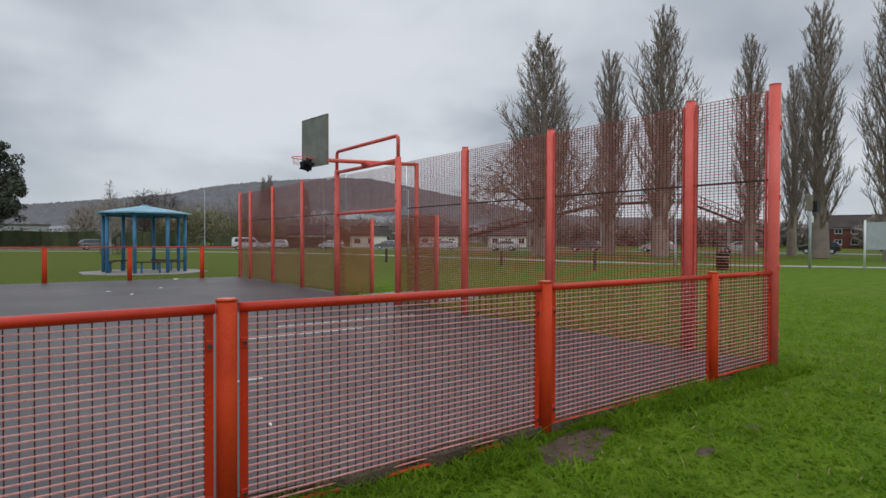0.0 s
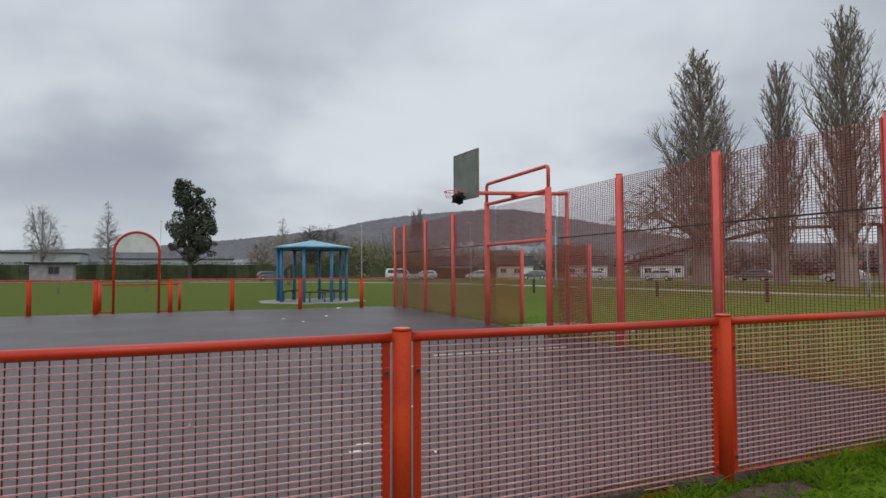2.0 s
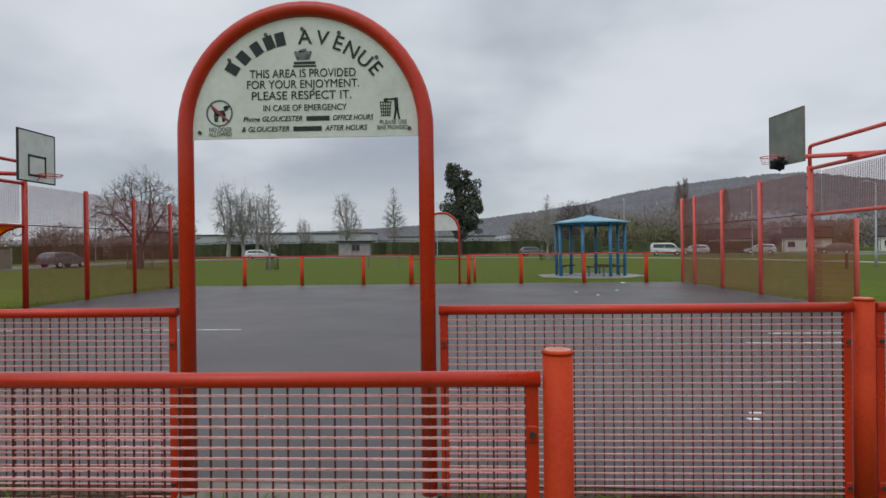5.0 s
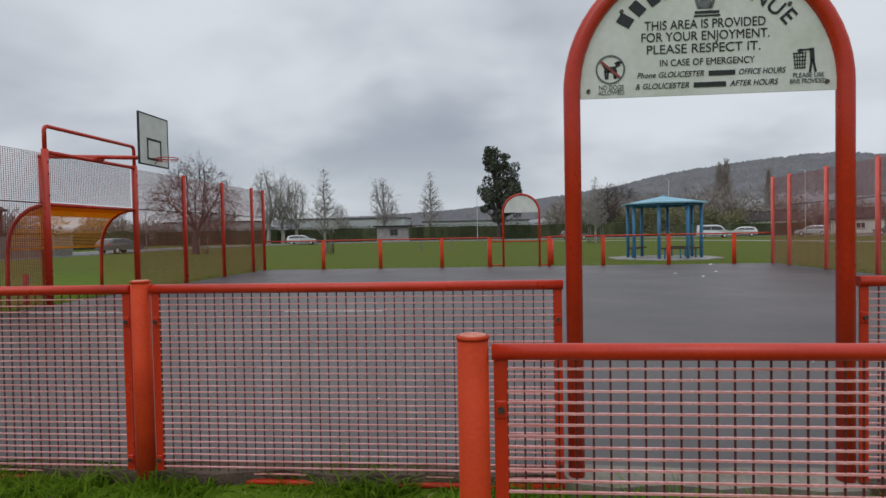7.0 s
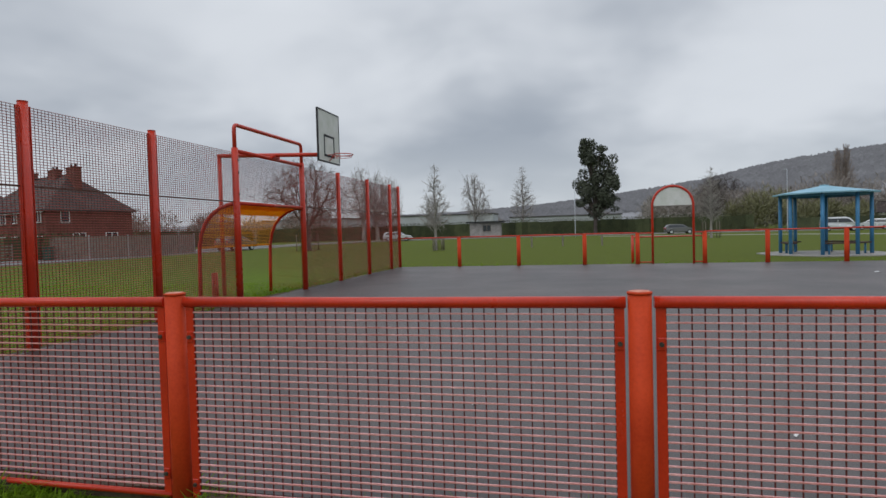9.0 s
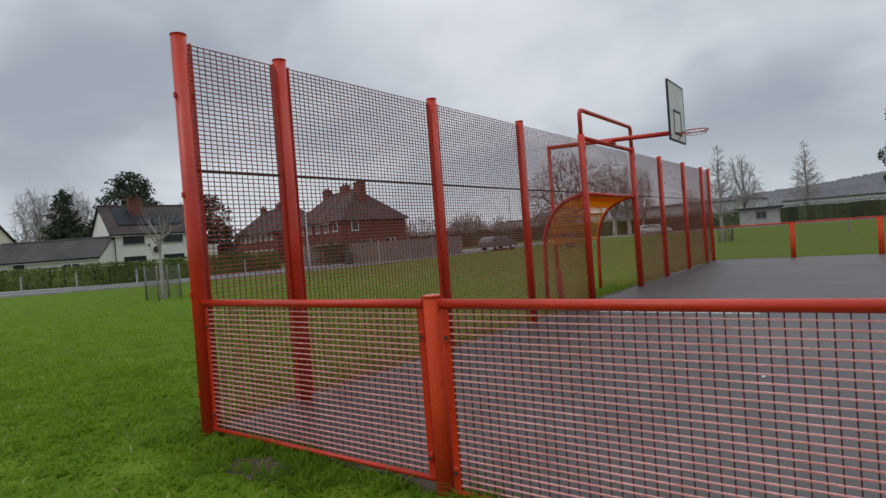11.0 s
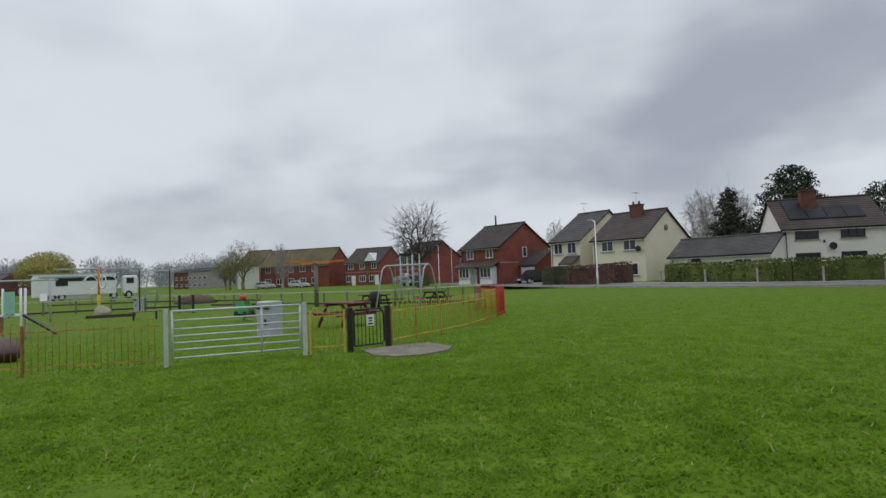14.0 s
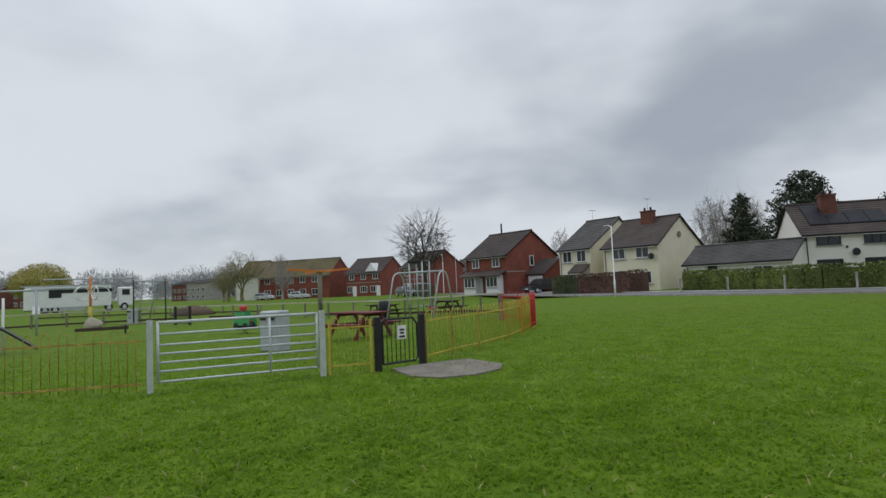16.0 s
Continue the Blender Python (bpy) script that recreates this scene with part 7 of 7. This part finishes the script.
RUSTY = mat("rusted_yellow_paint", (0.46, 0.35, 0.075), 0.6, vary=0.4, scale=6, fine=50, bump=0.1, dist=0.002, tint=(0.24, 0.12, 0.04))
bow_fence([(-18.3, -15.4), (-18.5, -13.5), (-18.85, -11.5), (-19.37, -9.45)], "yellow and rust bow-top play area fence", (RUSTY, RUSTY, mat("rust_orange_paint", (0.30, 0.15, 0.04), 0.6, vary=0.3, scale=6, bump=0)), end_post=False)
bow_fence([(-20.52, -7.15), (-20.75, -6.55)], "short yellow bow-top fence panel between two gates", (YELLOW, YELLOW, YELLOW))
bow_fence([(-21.45, -5.75), (-22.4, -5.35), (-23.3, -4.86), (-24.8, -4.22), (-26.3, -3.78)], "yellow bow-top play area fence", (YELLOW, YELLOW, RUSTY), end_post=False)
bow_fence([(-26.3, -3.78), (-27.9, -3.42)], "orange bow-top play area fence panel", (ORANGE, YELLOW, ORANGE), 0.92, False)
bow_fence([(-27.9, -3.42), (-29.0, -3.2), (-29.9, -3.1), (-30.7, -3.2), (-31.5, -3.5), (-32.2, -4.0)], "red bow-top play area fence at the curve", (REDP, REDP, REDP), 0.97)
fg = thing("field_gate", "wide galvanised seven-bar field gate", "gate")
ga, gb = Vector((-19.38, -9.34, 0)), Vector((-20.49, -7.25, 0))
gd = (gb - ga).normalized()
for p, h in ((ga, 0.98), (gb, 0.98)):
    part("post", Geo().box((p.x, p.y, h / 2 - 0.05), (0.075, 0.075, h + 0.1), math.atan2(gd.y, gd.x)), GALV, fg)
pa, pb = ga + gd * 0.10, gb - gd * 0.08
for z in (0.13, 0.27, 0.39, 0.51, 0.63, 0.78, 0.94):
    part("bar", Geo().tube([(pa.x, pa.y, z), (pb.x, pb.y, z)], 0.017 if z < 0.9 else 0.022, 8), GALV, fg)
for p in (pa, pb, pa.lerp(pb, 0.68)):
    part("stile", Geo().tube([(p.x, p.y, 0.11), (p.x, p.y, 0.95)], 0.02, 8), GALV, fg)
bg_ = thing("pedestrian_gate", "black round-cornered steel play area gate with a notice", "gate")
a, b = Vector((-20.78, -6.45, 0)), Vector((-21.35, -5.81, 0))
d = (b - a).normalized()
for p in (a, b):
    part("post", Geo().box((p.x, p.y, 0.40), (0.09, 0.09, 0.86), math.atan2(d.y, d.x), 0.006), BLACK, bg_)
p0, p1 = a + d * 0.09, b - d * 0.09
q = lambda f, z: (p0.x + (p1.x - p0.x) * f, p0.y + (p1.y - p0.y) * f, z)
part("gate_frame", Geo().tube([q(0, 0.08), q(0, 0.74), q(0.05, 0.78), q(0.88, 0.78), q(1, 0.68), q(1, 0.14), q(0.94, 0.08), q(0, 0.08)], 0.018, 8, caps=False), BLACK, bg_)
for i in range(1, 8):
    part("bar", Geo().tube([q(i / 8, 0.08), q(i / 8, 0.77)], 0.008, 6), BLACK, bg_)
n_ = Vector((d.y, -d.x, 0)) * 0.03
if n_.x < 0:
    n_ = -n_
c_ = p0.lerp(p1, 0.52)
part("notice", Geo().box((c_.x + n_.x, c_.y + n_.y, 0.56), (0.17, 0.008, 0.22), math.atan2(d.y, d.x)), WHITE2, bg_)
for z, w in ((0.60, 0.09), (0.55, 0.07), (0.49, 0.11)):
    part("notice_mark", Geo().box((c_.x + n_.x * 1.25, c_.y + n_.y * 1.25, z), (w, 0.004, 0.03), math.atan2(d.y, d.x)), INK, bg_)
solo("gate_pad", Geo().slab([(-20.85, -6.25), (-20.0, -5.85), (-19.8, -5.4), (-19.95, -4.95), (-20.45, -4.55), (-20.95, -4.5), (-21.75, -5.05), (-21.45, -5.6)], -0.05, 0.012), mat("muddy_concrete", (0.22, 0.195, 0.16), 0.9, vary=0.45, scale=3, fine=40, bump=0.4, dist=0.008), "muddy grey concrete pad before the gate", "pad", kind="structure")


def rail_fence(pts, h, label):
    f = thing("timber_rail_fence", label, "fence", "timber rail fences")
    for (ax, ay), (bx, by) in zip(pts, pts[1:]):
        L = math.hypot(bx - ax, by - ay)
        n = max(1, round(L / 2.2))
        for i in range(n):
            x, y = ax + (bx - ax) * i / n, ay + (by - ay) * i / n
            part("post", Geo().box((x, y, ground_z(x, y) + h / 2 - 0.05), (0.10, 0.10, h + 0.1)), GREYWOOD, f)
        za, zb = ground_z(ax, ay), ground_z(bx, by)
        part("top_rail", Geo().bar((ax, ay, za + h), (bx, by, zb + h), 0.14, 0.07), mat("bleached_rail_wood", (0.50, 0.47, 0.40), 0.8, vary=0.2, scale=3, fine=40, bump=0.2, dist=0.004), f)
        part("lower_rail", Geo().bar((ax, ay, za + h * 0.2), (bx, by, zb + h * 0.2), 0.05, 0.12), DARKWOOD, f)


rail_fence([(-32.4, -4.1), (-36.0, -3.9), (-40.5, -5.6), (-45.6, -10.6), (-50.3, -18), (-52.6, -24.2)], 0.95, "weathered timber rail fence round the play area")
rail_fence([(-52.0, -26.4), (-50, -33), (-45, -39)], 0.95, "weathered timber rail fence round the play area")
rail_fence([(-62, -24), (-66, -36), (-64, -46)], 0.75, "low weathered timber rail fence")


def picnic_table(at, wood, label):
    t = thing("picnic_table", label, "picnic table", "picnic tables", at)
    for i in range(5):
        part("top_plank", Geo().box((0, -0.30 + 0.15 * i, 0.75), (1.8, 0.14, 0.045), bevel=0.008), wood, t)
    for s in (-1, 1):
        for k in (0, 1):
            part("seat_plank", Geo().box((0, s * (0.68 + 0.13 * k), 0.45), (1.8, 0.12, 0.045), bevel=0.008), wood, t)
    for x in (-0.6, 0.6):
        part("cross_beam", Geo().box((x, 0, 0.40), (0.05, 1.55, 0.09)), wood, t)
        part("top_beam", Geo().box((x, 0, 0.69), (0.05, 0.70, 0.08)), wood, t)
        for s in (-1, 1):
            part("leg", Geo().bar((x + 0.04, s * 0.28, 0.72), (x + 0.04, s * 0.66, 0.0), 0.05, 0.09), wood, t)
    return t


picnic_table(on_ground(TABLE[0], TABLE[1], 50), REDWOOD, "dark red timber picnic table behind the gate")
picnic_table(on_ground(-43.6, -6.6, 30), DARKWOOD, "dark timber picnic table beside the rail fence")
picnic_table(on_ground(-44.0, -10.2, 70), DARKWOOD, "dark timber picnic table near the swings")


def grey_bin(at, label, w=0.62):
    b = thing("recycling_bin", label, "bin", "grey bins", at)
    part("cabinet", Geo().box((0, 0, 0.50), (w, 0.45, 1.0), bevel=0.03), PALEMETAL, b)
    for x in (-0.15, 0.15):
        part("slot", Geo().box((x, -0.255, 0.84), (0.2, 0.02, 0.12), bevel=0.008), BLACK, b)
    part("mark", Geo().box((0.1, -0.255, 0.42), (0.08, 0.012, 0.16)), INK, b)
    return b


grey_bin(on_ground(BIN[0], BIN[1], 62), "grey metal litter cabinet with two slots", 0.62)
grey_bin(on_ground(CAB2[0], CAB2[1], 55), "grey metal litter cabinet on the play area")
bd = thing("litter_bin", "black round litter bin beside the swings", "litter bin", at=on_ground(-42.6, -9.9))
part("drum", Geo().tube([(0, 0, 0), (0, 0, 0.9), (0, 0, 1.0)], [0.28, 0.30, 0.22], 12), BLACK, bd)

cs = thing("spring_rider", "bright green car-shaped spring rider with red top", "spring rider", at=on_ground(RIDER[0], RIDER[1], 60))
part("spring", Geo().tube([(0.1 * math.cos(k * 0.8), 0.1 * math.sin(k * 0.8), 0.02 * k) for k in range(18)], 0.015, 5), BLACK, cs)
part("side_panel", Geo().plate([(-0.5, 0.35), (0.5, 0.35), (0.5, 0.62), (0.25, 0.66), (0.12, 0.92), (-0.32, 0.92), (-0.42, 0.66), (-0.5, 0.62)], -0.22, -0.18), GREENP, cs)
part("side_panel", Geo().plate([(-0.5, 0.35), (0.5, 0.35), (0.5, 0.62), (0.25, 0.66), (0.12, 0.92), (-0.32, 0.92), (-0.42, 0.66), (-0.5, 0.62)], 0.18, 0.22), GREENP, cs)
part("seat", Geo().box((0, 0, 0.5), (0.5, 0.36, 0.05)), REDP, cs)
for x in (-0.3, 0.3):
    part("wheel_disc", Geo().tube([(x, -0.26, 0.32), (x, 0.26, 0.32)], 0.15, 10), BLACK, cs)
part("headrest", Geo().box((-0.1, 0, 1.08), (0.24, 0.3, 0.22), bevel=0.05), REDP, cs)


def frame_swing(at, w, h, label, mat_, seats):
    s = thing("swing", label, "swing", "swings", at)
    part("top_bar", Geo().tube([(-w / 2, 0, h), (w / 2, 0, h)], 0.045, 8), mat_, s)
    for x in (-w / 2, w / 2):
        for k in (-1, 1):
            pts = [(x, 0, h)] + [(x, k * 0.5 * math.sin(a), h - 0.5 + 0.5 * math.cos(a)) for a in (0.5, 1.0, 1.4)] + [(x, k * 1.1, 0)]
            part("leg", Geo().tube(pts, 0.035, 8), mat_, s)
    for x in seats:
        for k in (-0.2, 0.2):
            part("chain", Geo().tube([(x + k, 0, h), (x + k, 0, 0.55)], 0.008, 4), GALV, s)
        part("seat", Geo().box((x, 0, 0.52), (0.45, 0.2, 0.05), bevel=0.01), REDP if x > 0 else BLACK, s)
    return s


frame_swing(on_ground(SWING[0], SWING[1], 66), 2.4, 2.2, "grey tube arch swing with a red seat", PALEMETAL, (-0.5, 0.6))
tw = thing("climbing_tower", "grey tube climbing tower with a black top", "climbing frame", at=on_ground(TOWER[0], TOWER[1], 66))
for x in (-0.45, 0.45):
    for y in (-0.45, 0.45):
        part("post", Geo().tube([(x, y, 0), (x, y, 3.2)], 0.05, 8), PALEMETAL, tw)
for z in (0.5, 0.95, 1.4, 1.85):
    part("rung", Geo().tube([(-0.45, -0.45, z), (0.45, -0.45, z)], 0.022, 6), PALEMETAL, tw)
    part("rung", Geo().tube([(-0.45, 0.45, z), (0.45, 0.45, z)], 0.022, 6), PALEMETAL, tw)
for x in (-0.4, -0.15, 0.1, 0.35):
    part("roof_tube", Geo().tube([(x, -0.55, 3.2), (x, 0.55, 3.2)], 0.09, 8), BLACK, tw)
ro = thing("rotor_climber", "orange four-armed rotor on a brown post", "climbing frame", at=on_ground(ROTOR[0], ROTOR[1], 20))
part("post", Geo().tube([(0, 0, 0), (0, 0, 3.0)], 0.15, 10), GREYWOOD, ro)
for k in range(4):
    a = radians(20 + 90 * k)
    part("arm", Geo().bar((0, 0, 2.94), (2.1 * math.cos(a), 2.1 * math.sin(a), 2.92 + 0.16 * (k % 2)), 0.20, 0.13), ORANGE, ro)
part("hub", Geo().tube([(0, 0, 2.82), (0, 0, 3.06)], 0.2, 10), GREYWOOD, ro)
rp = thing("rope_climber", "tall post climber with white looped tubes and yellow foot", "climbing frame", at=on_ground(ROPE[0], ROPE[1], 130))
part("mast", Geo().tube([(0, 0, 0), (0, 0, 3.3)], 0.08, 8), ORANGE, rp)
part("crossbar", Geo().tube([(-2.6, 0, 3.15), (2.6, 0, 3.15)], 0.05, 8), PALEMETAL, rp)
for k in range(5):
    a = 2 * math.pi * k / 5
    part("loop", Geo().tube([(0.6 * math.cos(a) + 0.5 * math.cos(t) * math.cos(a), 0.6 * math.sin(a) + 0.5 * math.cos(t) * math.sin(a), 2.2 + 0.45 * math.sin(t)) for t in [2 * math.pi * i / 16 for i in range(17)]], 0.03, 6, caps=False), WHITE2, rp)
part("foot", Geo().tube([(0, 0, 0), (0, 0, 1.3)], 0.12, 8), YELLOW, rp)
zf = thing("net_climber", "grey tube climbing frame with a sloping ladder", "climbing frame", at=on_ground(NET[0], NET[1], 130))
for x in (-1.0, 1.0):
    part("post", Geo().tube([(x, 0, 0), (x, 0, 3.0)], 0.05, 8), DARKWOOD, zf)
    part("slope_rail", Geo().tube([(x * 0.4, 0, 2.7), (x * 0.4, 2.6, 0)], 0.04, 8), PALEMETAL, zf)
part("top_bar", Geo().tube([(-1.6, 0, 2.9), (1.6, 0, 2.9)], 0.05, 8), PALEMETAL, zf)
for i in range(7):
    part("rung", Geo().tube([(-0.4, 0.35 * i + 0.2, 2.5 - 0.36 * i), (0.4, 0.35 * i + 0.2, 2.5 - 0.36 * i)], 0.02, 6), PALEMETAL, zf)
mb = thing("monkey_bars", "long grey overhead bar frame on tall posts", "climbing frame", at=on_ground(MB[0], MB[1], 130))
for x in (-3.0, 2.2):
    part("post", Geo().tube([(x, 0, 0), (x, 0, 2.35)], 0.06, 8), PALEMETAL, mb)
part("top_bar", Geo().tube([(-3.4, 0, 2.35), (2.6, 0, 2.35)], 0.05, 8), PALEMETAL, mb)
sl = thing("play_slide", "small play tower with mint panels and a dark slide", "slide", at=on_ground(SLIDE[0], SLIDE[1], 118) @ Matrix.Diagonal((0.7, 0.7, 1.0, 1)))
for x in (-0.5, 0.5):
    for y in (-0.5, 0.5):
        part("post", Geo().tube([(x, y, 0), (x, y, 1.9)], 0.06, 8), WHITE2, sl)
part("panel", Geo().box((0, -0.55, 1.35), (0.5, 0.05, 0.85), bevel=0.02), TEAL, sl)
part("panel", Geo().box((-0.55, 0, 0.5), (0.05, 0.9, 0.7), bevel=0.02), ORANGE, sl)
part("deck", Geo().box((0, 0, 0.9), (1.0, 1.0, 0.06)), WHITE2, sl)
part("chute", Geo().bar((0.5, 0, 0.9), (2.0, 0, 0.12), 0.5, 0.07), BLACK, sl)


def simple_bench(at, label):
    b = thing("bench", label, "bench", "play area benches", at)
    part("seat", Geo().box((0, 0, 0.45), (1.5, 0.36, 0.06), bevel=0.01), GREYWOOD, b)
    for x in (-0.55, 0.55):
        part("leg", Geo().box((x, 0, 0.21), (0.08, 0.3, 0.42)), BLACK, b)


simple_bench(on_ground(BENCH[0], BENCH[1], 125), "weathered plank bench on black legs")
me = bmesh.new()
bmesh.ops.create_icosphere(me, subdivisions=3, radius=0.42)
for v in me.verts:
    v.co = Vector((v.co.x * 1.2, v.co.y * 0.8, max(-0.05, v.co.z * 1.1 + 0.25 + 0.25 * noise.noise(v.co * 2.0))))
bo = bpy.data.meshes.new("boulder")
me.to_mesh(bo), me.free()
bo.materials.append(mat("pale_stone", (0.42, 0.38, 0.30), 0.9, vary=0.3, scale=2, fine=15, bump=0.6, dist=0.03))
solo("boulder", bo, None, "pale carved stone on the play area grass", "boulder", at=on_ground(BOULDER[0], BOULDER[1], 120))
solo("balance_beam", Geo().box((0, 0, 0.06), (2.6, 0.14, 0.24)), DARKWOOD, "low dark timber balance beam", "balance beam", at=on_ground(BOULDER[0] + 1.6, BOULDER[1] + 1.6, 125))
dg = thing("pedestrian_gate", "dark steel gate on the far side of the play area", "gate", at=on_ground(DGATE[0], DGATE[1], 62))
for x in (-0.7, 0.7):
    part("post", Geo().box((x, 0, 0.55), (0.12, 0.12, 1.15)), BLACK, dg)
for i in range(9):
    part("bar", Geo().tube([(-0.56 + 0.14 * i, 0, 0.1), (-0.56 + 0.14 * i, 0, 0.95)], 0.015, 5), BLACK, dg)
for z in (0.1, 0.95):
    part("rail", Geo().tube([(-0.6, 0, z), (0.6, 0, z)], 0.02, 5), BLACK, dg)
solo("spoil_heap", Geo().tube([(0, 0, -0.2), (0, 0, 0.5), (0, 0, 0.85)], [2.2, 1.5, 0.4], 12), DIRT, "low brown earth mound on the field", "mound", at=on_ground(-63.3, -30.8))

me = bmesh.new()
bmesh.ops.create_icosphere(me, subdivisions=3, radius=0.34)
for v in me.verts:
    v.co = Vector((v.co.x * 1.35, v.co.y * 0.9, max(-0.04, v.co.z * 0.85 + 0.2 + 0.12 * noise.noise(v.co * 3.0))))
rk = bpy.data.meshes.new("boulder")
me.to_mesh(rk), me.free()
rk.polygons.foreach_set("use_smooth", [True] * len(rk.polygons))
rk.materials.append(mat("maroon_stone", (0.085, 0.045, 0.048), 0.6, vary=0.4, scale=4, fine=25, bump=0.5, dist=0.02))
solo("boulder", rk, None, "dark maroon rounded boulder just behind the fence", "boulder", at=on_ground(-21.3, -13.9, 60))
# litter on the court
rl = random.Random(9)
for x, y in ((4.2, 14.8), (5.6, 15.4), (4.6, 13.6), (6.8, 19.2), (-2.2, 1.4), (1.9, 2.8), (-4.4, 1.8), (3.7, 1.2), (-6.9, 3.1)):
    g = Geo()
    w = rl.uniform(0.012, 0.024) if y < 5 else rl.uniform(0.05, 0.11)
    g.add([(-w, -w * 0.6, 0.002), (w, -w * 0.5, 0.012), (w * 0.9, w * 0.6, 0.003), (-w * 0.8, w * 0.5, 0.02), (0, 0, 0.03)], [(0, 1, 4), (1, 2, 4), (2, 3, 4), (3, 0, 4), (3, 2, 1, 0)])
    solo("litter", g, WHITE2, "scrap of white litter lying on the tarmac", "litter", "litter scraps", at=pose(x, y, 0.016, 0, 0, rl.uniform(0, 360)))


SOIL = ((5.28, -0.34, 0.36, 0.21), (6.05, -0.95, 0.13, 0.07), (6.75, -0.95, 0.12, 0.08), (-9.5, -0.25, 0.45, 0.16), (-3.7, -0.38, 0.3, 0.14), (5.6, -0.22, 0.5, 0.14))
for x, y, w, d in SOIL:
    g = Geo()
    rings, segs = 7, 28
    vs = []
    for k in range(rings + 1):
        for j in range(segs):
            a = 2 * math.pi * j / segs
            q = (k / rings) * (1 + 0.4 * noise.noise(Vector((x + 1.5 * math.cos(a), y + 1.5 * math.sin(a), 4))))
            px, py = x + w * q * math.cos(a), y + d * q * math.sin(a)
            edge = 0.016 * (1 - (k / rings) ** 2) - 0.004
            vs.append((px, py, ground_z(px, py) + edge + 0.010 * noise.noise(Vector((px * 14, py * 14, 2)))))
    g.add(vs, [(k * segs + j, k * segs + (j + 1) % segs, (k + 1) * segs + (j + 1) % segs, (k + 1) * segs + j) for k in range(rings) for j in range(segs)], True)
    solo("soil_patch", g, DIRT, "worn patch of bare muddy soil in the grass", "soil", "soil patches", "structure")


# ---- grass blades where the camera passes ----
def blades(name, x0, x1, y0, y1, per_m2, h0, h1, material, seed, label, keep=None, width=0.006):
    rs = np.random.RandomState(seed)
    n = int((x1 - x0) * (y1 - y0) * per_m2)
    p = np.stack([rs.uniform(x0, x1, n), rs.uniform(y0, y1, n)], 1)
    if keep is not None:
        p = p[keep(p, rs)]
    n = len(p)
    clump = np.array([noise.noise(Vector((x * 1.3, y * 1.3, seed))) + 0.6 * noise.noise(Vector((x * 5, y * 5, seed))) for x, y in p])
    z = np.array([ground_z(x, y) for x, y in p])
    h = (h0 + (h1 - h0) * rs.uniform(0, 1, n) ** 2) * (1 + 0.9 * clump)
    a = rs.uniform(0, 2 * math.pi, n)
    lean = rs.uniform(0.8, 2.6, n) * h
    dirn = np.stack([np.cos(a), np.sin(a)], 1)
    side = np.stack([-np.sin(a), np.cos(a)], 1) * (width * rs.uniform(0.6, 1.5, n))[:, None]
    b0 = np.concatenate([p - side, z[:, None] - 0.01], 1)
    b1 = np.concatenate([p + side, z[:, None] - 0.01], 1)
    mid = p + dirn * (lean * 0.35)[:, None]
    m0 = np.concatenate([mid - side * 0.7, (z + h * 0.6)[:, None]], 1)
    m1 = np.concatenate([mid + side * 0.7, (z + h * 0.6)[:, None]], 1)
    tip = np.concatenate([p + dirn * lean[:, None], (z + h * 0.95)[:, None]], 1)
    vs = np.stack([b0, b1, m1, m0, tip], 1).reshape(-1, 3)
    i = np.arange(n) * 5
    tris = np.concatenate([np.stack([i + 2, i + 1, i], 1), np.stack([i + 3, i + 2, i], 1), np.stack([i + 4, i + 2, i + 3], 1)])
    me = quad_mesh(name, vs, tris, material)
    ob = part(name, me, None)
    tagged(ob, label, "grass", "", "stuff")


def outside(p, rs):
    bald = np.zeros(len(p), bool)
    for x, y, w, d in SOIL:
        q = ((p[:, 0] - x) / w) ** 2 + ((p[:, 1] - y) / d) ** 2
        bald |= (q < 0.9) & (rs.uniform(size=len(p)) < 0.6)
    return ~bald & ~((p[:, 0] > X0 - 0.1) & (p[:, 0] < X1 + 0.1) & (p[:, 1] > -0.04) & (p[:, 1] < YF + 0.3))


def thinning(p, rs):
    """Dense along the strip of lawn before the court, thinner away from it."""
    t = np.clip((p[:, 0] + 12.0) / 14.0, 0, 1)
    d = np.hypot(p[:, 0] - (-12.0 + 14.0 * t), p[:, 1] - (-4.6 + 1.4 * t))
    return (rs.uniform(size=len(p)) < np.clip((5.2 / np.maximum(d, 0.1)) ** 1.8, 0, 1)) & outside(p, rs)


blades("grass", -36, 20, -19, 13, 950, 0.016, 0.050, BLADE, 1, "short mown green grass blades", thinning, 0.0100)
blades("fence_grass", -10.9, 9.5, -0.40, 0.07, 2300, 0.03, 0.115, BLADE, 5, "longer uncut grass under the fence", lambda p, rs: np.array([noise.noise(Vector((x * 0.9, y * 2, 9))) + 0.5 * noise.noise(Vector((x * 4, y * 4, 2))) > -0.30 + 1.6 * max(0.0, y + 0.06) and not (-0.9 < x < 0.7 and y > -0.16) and not any(((x - a) / w) ** 2 + ((y - b) / d) ** 2 < 0.4 for a, b, w, d in SOIL) for x, y in p]))
blades("dry_grass", -24, 14, -9.5, 0.05, 18, 0.02, 0.05, STRAW, 6, "scattered dry grass stalks", outside)
blades("edge_grass", -10.6, 9.3, YF + 0.05, YF + 0.6, 260, 0.04, 0.16, BLADE, 7, "longer grass along the far court edge", None, 0.010)
for xa, sd in ((-11.0, 8), (9.2, 9)):
    blades("edge_grass", xa, xa + 0.5, 0.0, YF, 260, 0.04, 0.14, BLADE, sd, "longer grass along the court side", None, 0.010)
